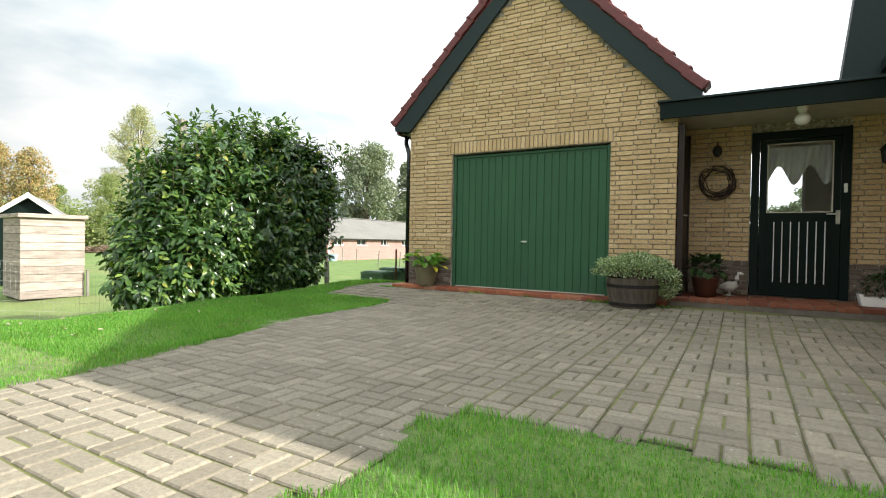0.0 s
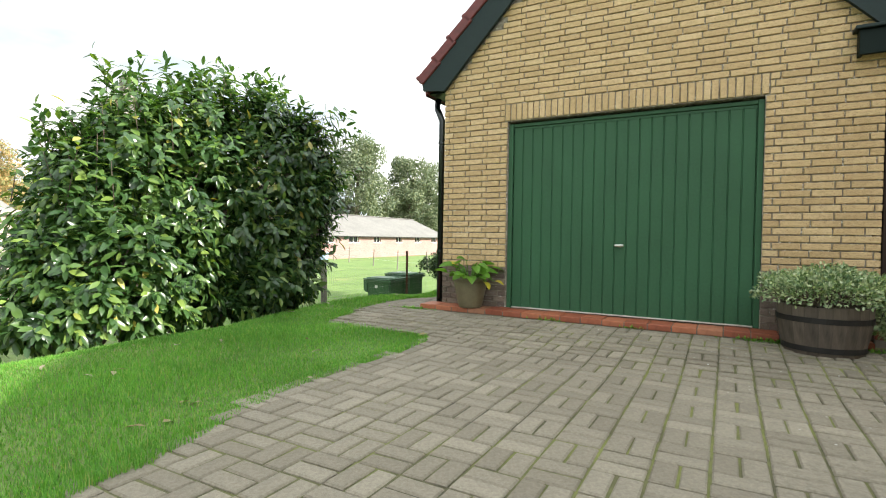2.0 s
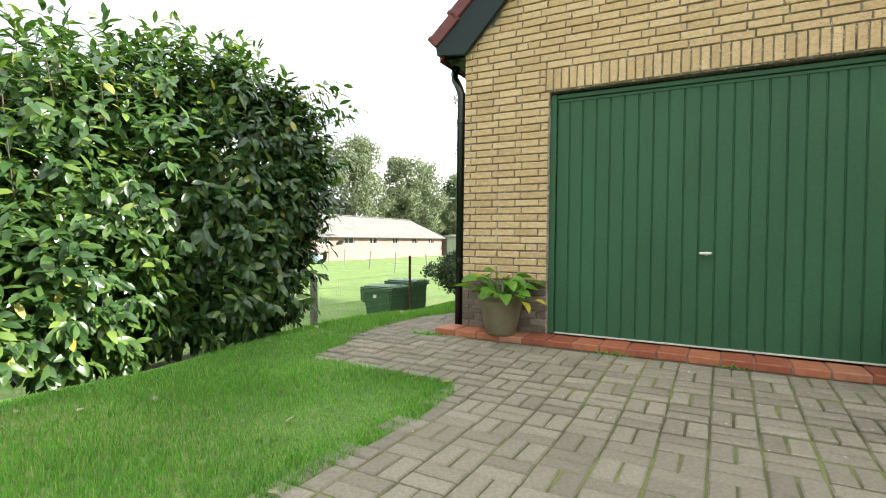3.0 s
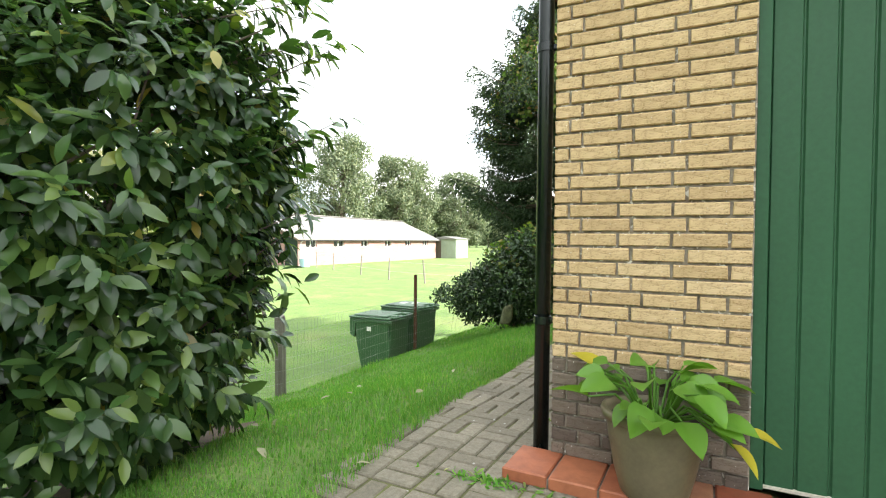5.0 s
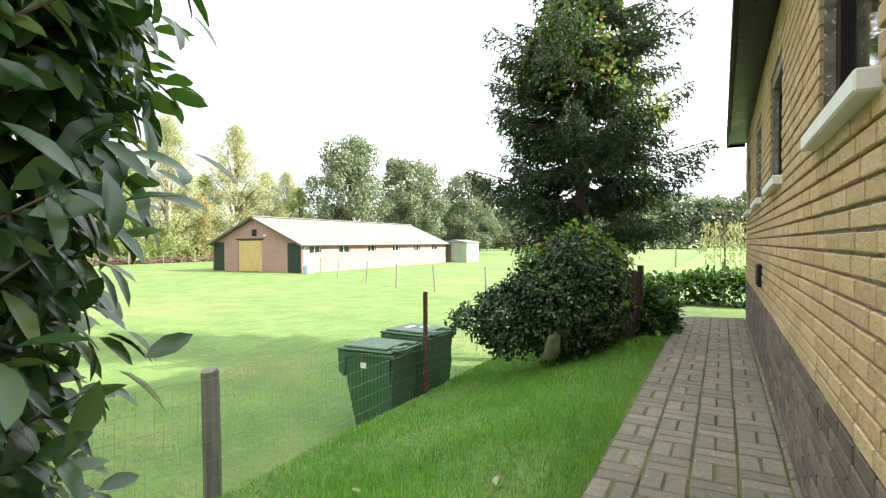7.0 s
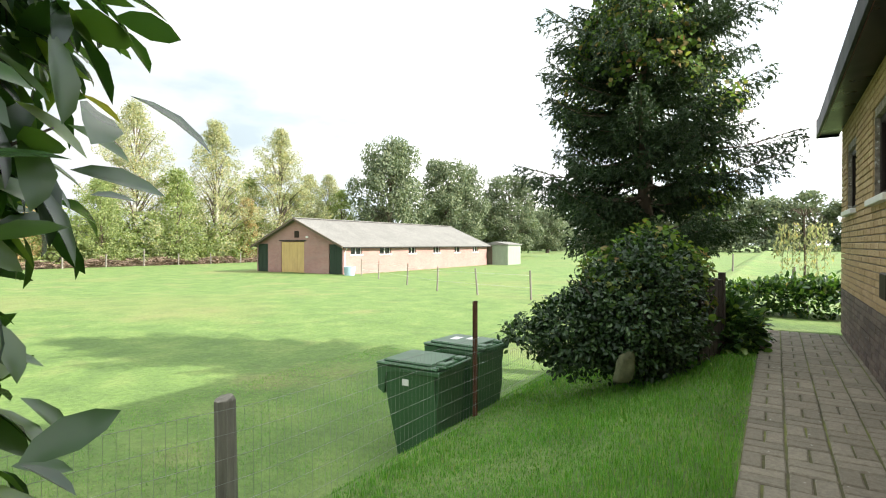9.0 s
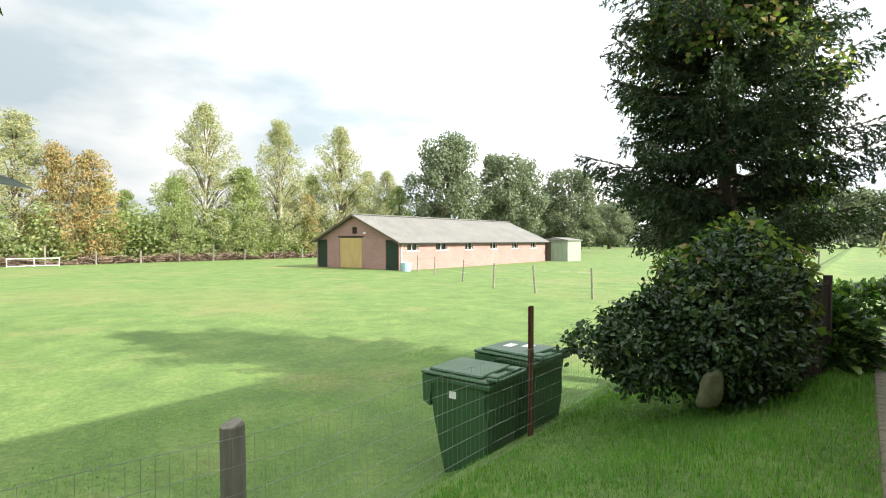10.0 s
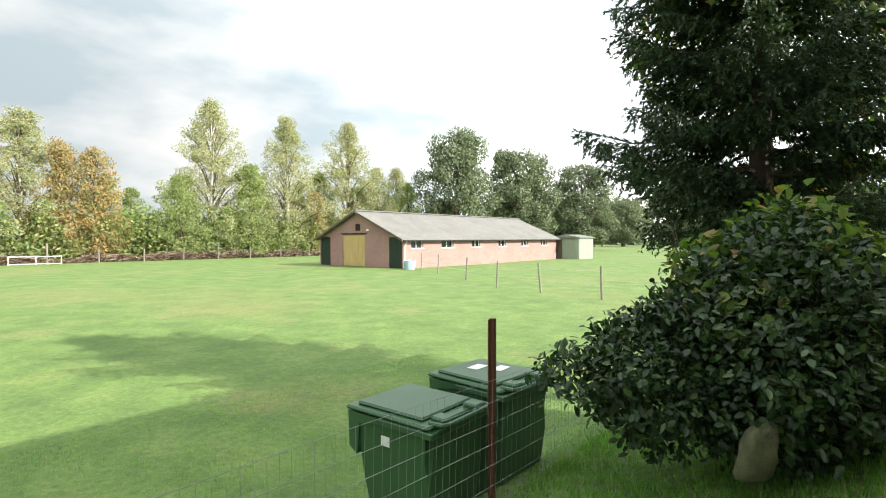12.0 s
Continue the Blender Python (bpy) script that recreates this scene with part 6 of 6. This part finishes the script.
def build_far_hedges():
    """Low growth under the far trees: uneven, many small leaves."""
    rng = np.random.default_rng(51)
    for name, lab, (x0, y0), (x1, y1), h, depth, n, size, mat in (
        ("far_hedge", "dark low scrub under the far tree line", (-140, 160), (90, 160), 4.2, 4.0, 5200, 1.0, M_oak_hazed),
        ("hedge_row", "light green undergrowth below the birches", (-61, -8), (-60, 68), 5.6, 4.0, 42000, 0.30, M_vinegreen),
        ("brush_pile", "long pile of brown cut brushwood along fence", (-57.2, 6), (-56.0, 56), 0.85, 0.9, 11000, 0.5, M_twigs),
    ):
        u = rng.uniform(0, 1, n)
        lump = 0.65 + 0.35 * np.sin(u * 90 + 2 * np.sin(u * 37))
        z = rng.uniform(0, 1, n) ** 0.8 * h * lump
        P = np.stack([x0 + (x1 - x0) * u + rng.normal(size=n) * depth * 0.35 * (x0 != x1 and abs(y1 - y0) > 1), y0 + (y1 - y0) * u + rng.normal(size=n) * depth * 0.35 * (abs(y1 - y0) <= 1), z + MEADOW - 0.1], 1)
        D = rng.normal(size=(n, 3)) * (1, 1, 0.5 if name != "brush_pile" else 0.15)
        W = rng.uniform(0.5, 0.9, n) * size * (1 if name != "brush_pile" else 0.16)
        ob = foliage(name, simple_leaf_arrays(P, D, unit(rng.normal(size=(n, 3)) + np.array((0, 0, 1))), rng.uniform(0.7, 1.4, n) * size * (1 if name != "brush_pile" else 1.6), W), mat, None, lab, "stuff")
        ob["category"] = "brushwood" if name == "brush_pile" else "hedge"


M_twigs = leaf_mat("brown_twigs", ((0.0, (0.14, 0.095, 0.07)), (1.0, (0.34, 0.26, 0.21))), 0.9, 0.05, 0.1)
build_far_hedges()


def build_meadow_fences():
    def post(x, y, h, tilt, turn, lab, r=0.045):
        bm = bmesh.new()
        tube(bm, [(0, 0, -0.2), (0, 0, h * 0.6), (0, 0, h)], [r, r * 0.95, r * 0.85], 7)
        p = part("fence_post", bm, M_grey_wood)
        p.matrix_world = pose(x, y, ground_z(x, y), 0, tilt, turn)
        tagged(p, lab, "post", "meadow fence posts")
    rnd = random.Random(4)
    for x, y, tl in ((-27.6, 31.2, 1), (-24.9, 29.7, 2), (-21.0, 27.3, 3), (-17.7, 25.1, 2), (-15.3, 24.4, -5), (-12.8, 23.9, -2)):
        post(x, y, 1.08, tl, 40, "thin grey wooden meadow fence post", 0.04)
    for k in range(15):
        y = 8 + k * 3.4
        post(-55.4 - 0.3 * math.sin(k), y, 1.15 + 0.5 * (k % 4 == 3), rnd.uniform(-3, 3), 0, "rough grey fence post before the brushwood", 0.07)
    for x, y in ((-9.6, 28.0), (-7.4, 40.0), (-12.5, 48.0), (-17.0, 55.0), (-4.9, 24.0)):
        post(x, y, 1.0, rnd.uniform(-2, 2), 0, "dark post in the far field", 0.05)
    wires = bmesh.new()
    line = [(-27.6, 31.2), (-24.9, 29.7), (-21.0, 27.3), (-17.7, 25.1), (-15.3, 24.4), (-12.8, 23.9)]
    for h in (0.45, 0.9):
        tube(wires, [(x, y, ground_z(x, y) + h) for x, y in line], 0.004, 4)
    w = part("fence_wire", wires, M_metal)
    tagged(w, "two thin plain fence wires across meadow", "wire")
    # small white hurdle
    root = empty("white_hurdle", (-55.0, 17.4, MEADOW), 85, "low white-framed hurdle standing on grass", "hurdle")
    for d in ((-1.6, 1.6, 0.62, 0.68), (-1.6, 1.6, 0.06, 0.12)):
        part("rail", boxes((d[0], d[1], -0.02, 0.02, d[2], d[3] - 0.02)), M_white, root)
    for x in (-1.63, 0.0, 1.57):
        part("upright", boxes((x, x + 0.04, -0.022, 0.022, 0.0, 0.68)), M_white, root)
    # little hut among the trees
    root = empty("brick_hut", (-66, 29.8, MEADOW), 25, "small red-brown brick hut with grey roof", "hut")
    bm = bmesh.new()
    prism(bm, [(-2.4, 0), (2.4, 0), (2.4, 2.6), (0, 4.0), (-2.4, 2.6)], "y", -2.0, 2.0)
    part("wall", bm, M_barn, root)
    for s in (-1, 1):
        bm = bmesh.new()
        prism(bm, [(0, 4.0), (0, 4.12), (s * 2.7, 2.55), (s * 2.7, 2.43)], "y", -2.3, 2.3)
        part("roof_sheet", bm, M_corrugated, root)


build_meadow_fences()

# ---- grass blades, paving blocks and bricks ----


def soil_edge(y):
    """Half width of the bare strip under the laurel at y."""
    return 0.0 if not 3.5 < y < 7.0 else 0.26 * math.sin(math.pi * (y - 3.5) / 3.5) ** 0.5 + 0.07 * noise.noise(Vector((y * 3, 0, 2)))


def build_soil_bed():
    V, F = [], []
    n = 60
    for i in range(n + 1):
        y = 3.5 + 3.5 * i / n
        s = soil_edge(y)
        for k in range(7):
            x = -6.75 - 0.9 + (0.9 + s) * k / 6
            V.append((x, y, ground_z(x, y) + 0.006))
    for i in range(n):
        for k in range(6):
            a = i * 7 + k
            F.append((a, a + 1, a + 8, a + 7))
    tagged(mesh_ob("soil_bed", V, F, plain("bare_soil", (0.10, 0.07, 0.045), 0.95, var=0.45, scale=6, bump=0.8), smooth=True), "bare brown soil under the laurel bush", "soil", kind="structure")
    rng = np.random.default_rng(71)
    P = []
    while len(P) < 46:
        x, y = rng.uniform(-6.6, -3.9), rng.uniform(1.8, 9.0)
        if x < lawn_edge(y) + 0.1:
            P.append((x, y, ground_z(x, y) + 0.03))
    P = np.array(P)
    m = len(P)
    ob = foliage("fallen_leaves", leaf_arrays(P, unit(rng.normal(size=(m, 3)) * (1, 1, 0.1)), unit(np.array((0, 0, 1.0)) + rng.normal(size=(m, 3)) * 0.3), rng.uniform(0.05, 0.11, m), rng.uniform(0.025, 0.04, m)), M_dry, None, "pale dry leaves fallen on the lawn", "stuff")
    ob["category"] = "leaves"


M_dry = leaf_mat("dry_leaf", ((0.0, (0.25, 0.2, 0.1)), (0.5, (0.3, 0.28, 0.2)), (1.0, (0.35, 0.33, 0.22))), 0.7, 0.1, 0.2)
build_soil_bed()


def build_grass():
    rng = np.random.default_rng(60)
    regions = (("lawn_grass", "dense green lawn grass between laurel and paving", 95000, (-6.6, -3.7, 1.6, 6.0), 0.022, 0.046), ("lawn_grass", "green tufted lawn grass beside the path", 120000, (-7.6, -3.4, 1.0, 14.4), 0.018, 0.038), ("front_lawn_grass", "green lawn grass at the paving edge", 34000, (-1.5, 1.2, 0.3, 2.4), 0.02, 0.042), ("bank_grass", "long soft grass on the bank by the path", 60000, (-7.6, -5.5, 5.5, 14.4), 0.03, 0.062), ("edge_grass", "longer grass fringe hanging over the paving edge", 90000, (-5.75, -3.3, 0.6, 9.0), 0.028, 0.055), ("meadow_grass", "short uneven meadow grass below the bank", 40000, (-12.0, -7.6, 6.5, 14.5), 0.012, 0.03))
    for name, lab, n, (x0, x1, y0, y1), lo, hi in regions:
        X, Y = rng.uniform(x0, x1, n), rng.uniform(y0, y1, n)
        keep, Z = [], []
        for x, y in zip(X, Y):
            j = 0.035 * noise.noise(Vector((x * 6, y * 6, 1)))
            inside = not laid(x - 0.045 + j, y + 0.6 * j) if name != "front_lawn_grass" else not laid(x + j, y - 0.03 + j)
            if name in ("lawn_grass", "bank_grass"):
                inside = x < lawn_edge(y) + 0.035 + j and not (x < -6.75 + soil_edge(y) + j and 3.5 < y < 7.0)
            if name == "edge_grass":
                inside = -0.17 < x - lawn_edge(y) < 0.03 + j
            if name == "front_lawn_grass":
                inside = inside and x > -1.4
            keep.append(inside)
            Z.append(ground_z(x, y) if inside else 0)
        keep = np.array(keep)
        P = np.stack([X, Y, np.array(Z) - 0.004], 1)[keep]
        m = len(P)
        tuft = 0.7 + 0.5 * np.sin(P[:, 0] * 3.1 + np.sin(P[:, 1] * 2.3)) * np.cos(P[:, 1] * 2.7)
        H = rng.uniform(lo, hi, m) * np.clip(tuft + 0.35, 0.6, 1.5)
        a = rng.uniform(0, 6.28, m)
        lean = rng.uniform(0.1, 0.75, m)
        side = np.stack([np.cos(a), np.sin(a), 0 * a], 1)
        out = np.stack([-np.sin(a), np.cos(a), 0 * a], 1)
        w = rng.uniform(0.0012, 0.0024, m)[:, None]
        up = np.array((0, 0, 1.0))
        mid = P + out * (H * lean * 0.35)[:, None] + up * (H * 0.6)[:, None]
        tip = P + out * (H * lean)[:, None] + up * (H * (1.05 - 0.35 * lean))[:, None]
        V = np.stack([P - side * w, P + side * w, mid + side * w * 0.8, mid - side * w * 0.8, tip], 1).reshape(-1, 3)
        F = np.array([[0, 1, 2], [0, 2, 3], [3, 2, 4]])
        A = (np.arange(m)[:, None, None] * 5 + F[None]).reshape(-1, 3)
        ob = foliage(name, (V, A), M_blade, None, lab, "stuff")
        ob["category"] = "grass"


build_grass()


def build_weeds():
    """Small weeds along the foot of the step and the wall."""
    rng = np.random.default_rng(91)
    P = []
    for x, y, s, n in ((-1.45, 6.5, 0.16, 170), (-0.85, 6.45, 0.12, 120), (-4.85, 6.5, 0.12, 120), (-3.3, 6.53, 0.07, 40), (-4.78, 8.6, 0.10, 60), (-4.75, 7.4, 0.06, 50), (-2.5, 6.53, 0.05, 25)):
        for k in range(n):
            a, b = x + rng.normal() * s, y + rng.normal() * s * 0.22
            P.append((a, b, pave_z(a, b) - 0.002))
    P = np.array(P)
    m = len(P)
    D = unit(rng.normal(size=(m, 3)) * (1, 1, 0.3) + np.array((0, 0, 0.7)))
    ob = foliage("weeds", leaf_arrays(P, D, unit(np.array((0, 0, 1.0)) + rng.normal(size=(m, 3)) * 0.4), rng.uniform(0.02, 0.05, m), rng.uniform(0.008, 0.016, m)), M_blade, None, "small green weeds in the paving joints", "stuff")
    ob["category"] = "weeds"


build_weeds()

def bevel_block(name, l, w, h, b, material, parent):
    """A block with worn top edges, its top at z = 0."""
    V, F = [], []
    for z, s in ((-h, 0), (-b, 0), (0, b)):
        for x, y in ((-1, -1), (1, -1), (1, 1), (-1, 1)):
            V.append((x * (l / 2 - s), y * (w / 2 - s), z))
    for k in range(4):
        n = (k + 1) % 4
        F += [(k, n, n + 4, k + 4), (k + 4, n + 4, n + 8, k + 8)]
    F.append((8, 9, 10, 11))
    return mesh_ob(name, V, F, material, parent)


def build_pavers():
    """Blocks laid in pairs, each pair turned against the next."""
    cell = CELL
    one = bevel_block("paver", 0.1960, 0.0920, 0.05, 0.007, M_paver_one, pavement)
    first = True
    V, F = [], []
    singles = 0
    rnd = random.Random(9)
    sx, sy = PAVE_X, PAVE_Y
    base = [v.co.copy() for v in one.data.vertices]
    faces = [tuple(p.vertices) for p in one.data.polygons]
    for i in range(46):
        for j in range(90):
            cx, cy = sx + (i + 0.5) * cell, sy + (j + 0.5) * cell
            if cx > SIDE_X + 0.08 and cy > 6.62:
                continue
            turn = (i + j) % 2
            for s in (-1, 1):
                x = cx + (0 if not turn else s * cell / 4)
                y = cy + (s * cell / 4 if not turn else 0)
                if not laid(x, y):
                    continue
                z = pave_z(x, y) + rnd.uniform(-0.0022, 0.0022)
                m = pose(x + rnd.uniform(-0.002, 0.002), y + rnd.uniform(-0.002, 0.002), z, rnd.uniform(-0.6, 0.6), rnd.uniform(-0.6, 0.6), 90 * turn + rnd.uniform(-1.0, 1.0))
                near = -3.9 < cx < -1.3 and 2.3 < cy < 5.2
                if near and singles < 300:
                    o = one if first else one.copy()
                    if not first:
                        scene.collection.objects.link(o)
                    first = False
                    o.parent = pavement
                    o.matrix_basis = m
                    singles += 1
                else:
                    b = len(V)
                    V += [tuple(m @ c) for c in base]
                    F += [tuple(b + q for q in f) for f in faces]
    ob = mesh_ob("pavers", V, F, M_paver, pavement)
    tagged(ob, "", "", "", "stuff")


build_pavers()
COURSE = 0.0635


def brick_rows(rnd, u0, u1, z0, z1):
    """Courses of whole bricks shifted by a quarter brick from row to row, with cut pieces at the ends."""
    out = []
    z, row = z0, 0
    while z + COURSE * 0.8 <= z1 + 1e-6:
        u, first = u0, True
        while u1 - u > 0.02:
            l = (0.07, 0.125)[row % 2] if first else 0.213 + rnd.uniform(-0.004, 0.004)
            if not first and rnd.random() < 0.04:
                l = 0.104
            if u1 - u - l < 0.045:
                l = u1 - u
            out.append((u, u + l, z, z + COURSE))
            u += l
            first = False
        z += COURSE
        row += 1
    return out


def brick_face(bricks, place, gap, rnd, V, F):
    """Add bricks, each a box open at its back; place(u, z, d) gives a point d metres out of the wall."""
    g = gap / 2
    for u0, u1, z0, z1 in bricks:
        b = len(V)
        j = lambda: rnd.uniform(-0.0016, 0.0016)
        d = rnd.uniform(-0.0015, 0.0015)
        for dd, s in ((-0.09, 0.0), (-0.004, 0.0), (d, 0.004)):
            for u, z in ((u0 + g + s, z0 + g + s), (u1 - g - s, z0 + g + s), (u1 - g - s, z1 - g - s), (u0 + g + s, z1 - g - s)):
                V.append(place(u + j(), z + j(), dd))
        for k in range(4):
            n = (k + 1) % 4
            F += [(b + k, b + n, b + n + 4, b + k + 4), (b + k + 4, b + n + 4, b + n + 8, b + k + 8)]
        F.append((b + 8, b + 9, b + 10, b + 11))


def build_bricks():
    rnd = random.Random(12)
    def joined(name, bricks, place, mat, parent):
        V, F = [], []
        brick_face(bricks, place, 0.011, rnd, V, F)
        loc = parent.matrix_basis.translation
        V = [(x - loc.x, y - loc.y, z - loc.z) for x, y, z in V]
        ob = mesh_ob(name, V, F, mat, parent)
        return tagged(ob, "", "", "", "stuff")
    front = lambda u, z, d: (u, WALL_Y - d, z)
    side = lambda u, z, d: (G_X0 - d, u, z)
    porch = lambda u, z, d: (u, 7.70 - d, z)
    # front of the garage
    pl, ye = [], []
    for a, b in ((G_X0, D_X0), (D_X1, G_X1)):
        for q in brick_rows(rnd, a, b, PLINTH_Z - 9 * COURSE, PLINTH_Z):
            pl.append(q)
        for q in brick_rows(rnd, a, b, PLINTH_Z, PLINTH_Z + 27 * COURSE + 0.001):
            ye.append(q)
    for q in brick_rows(rnd, G_X0, G_X1, PLINTH_Z + 27 * COURSE, RIDGE_Z):
        if q[3] < gable_z(q[0]) + 0.1 and q[3] < gable_z(q[1]) + 0.1:
            ye.append(q)
    # upright bricks over the door
    n = round((D_X1 - D_X0 + 0.06) / COURSE)
    lw = (D_X1 - D_X0 + 0.06) / n
    lint = [(D_X0 - 0.03 + k * lw, D_X0 - 0.03 + (k + 1) * lw, D_TOP + 0.004, D_TOP + 0.187) for k in range(n)]
    def trim(q):
        if q[3] > D_TOP + 0.01 and q[2] < D_TOP + 0.18:
            if q[0] < D_X0 - 0.03 < q[1]:
                return (q[0], D_X0 - 0.03, q[2], q[3])
            if q[0] < D_X1 + 0.03 < q[1]:
                return (D_X1 + 0.03, q[1], q[2], q[3])
            if q[0] >= D_X0 - 0.03 and q[1] <= D_X1 + 0.03:
                return None
        return q
    ye = [q for q in map(trim, ye) if q and q[1] - q[0] > 0.025]
    near = [q for q in ye if q[1] <= D_X0 + 0.01 and q[2] < 2.2]
    rest = [q for q in ye if q not in near]
    joined("bricks", rest + lint, front, M_brick, garage)
    near_pl = [q for q in pl if q[1] <= D_X0 + 0.01]
    joined("plinth_bricks", [q for q in pl if q not in near_pl], front, M_plinth, garage)
    for q, mat in [(q, M_brick_one) for q in near] + [(q, M_plinth_one) for q in near_pl]:
        key = (round(q[1] - q[0], 2), mat.name, rnd.randrange(3))
        if key not in BRICKS:
            V, F = [], []
            l = q[1] - q[0]
            brick_face([(-l / 2, l / 2, -COURSE / 2, COURSE / 2)], lambda u, z, d: (u, -d, z), 0.011, rnd, V, F)
            ob = mesh_ob("brick", V, F, mat, garage)
            BRICKS[key] = ob
        else:
            ob = BRICKS[key].copy()
            scene.collection.objects.link(ob)
            ob.parent = garage
        ob.matrix_basis = pose((q[0] + q[1]) / 2 - RIDGE_X, rnd.uniform(-0.0015, 0.0015), (q[2] + q[3]) / 2, 0, rnd.uniform(-0.35, 0.35), 0)
    # side towards the meadow
    def clear(q):
        return not any(q[1] > a + 0.02 and q[0] < b - 0.02 and q[3] > W_Z0 - 0.05 and q[2] < W_Z1 + 0.02 for a, b in WINDOWS)
    def cut(q):
        for a, b in WINDOWS:
            if q[3] > W_Z0 - 0.05 and q[2] < W_Z1 + 0.02:
                if q[0] < a < q[1]:
                    q = (q[0], a, q[2], q[3])
                if q[0] < b < q[1]:
                    q = (b, q[1], q[2], q[3])
        return q
    rows = [cut(q) for q in brick_rows(rnd, WALL_Y + 0.10, G_Y1, PLINTH_Z, EAVE_Z)]
    joined("bricks", [q for q in rows if clear(q) and q[1] - q[0] > 0.03], side, M_brick, garage)
    joined("plinth_bricks", brick_rows(rnd, WALL_Y + 0.10, G_Y1, PLINTH_Z - 9 * COURSE, PLINTH_Z), side, M_plinth, garage)
    # porch wall
    yb = brick_rows(rnd, G_X1, 0.11, 0.575, 2.37) + brick_rows(rnd, 1.15, 2.2, 0.575, 2.37)
    joined("bricks", yb, porch, M_brick, house)
    pb = brick_rows(rnd, G_X1, 0.11, 0.575 - 7 * COURSE, 0.575) + brick_rows(rnd, 1.15, 2.2, 0.575 - 7 * COURSE, 0.575)
    joined("plinth_bricks", pb, porch, M_plinth, house)


BRICKS = {}
build_bricks()
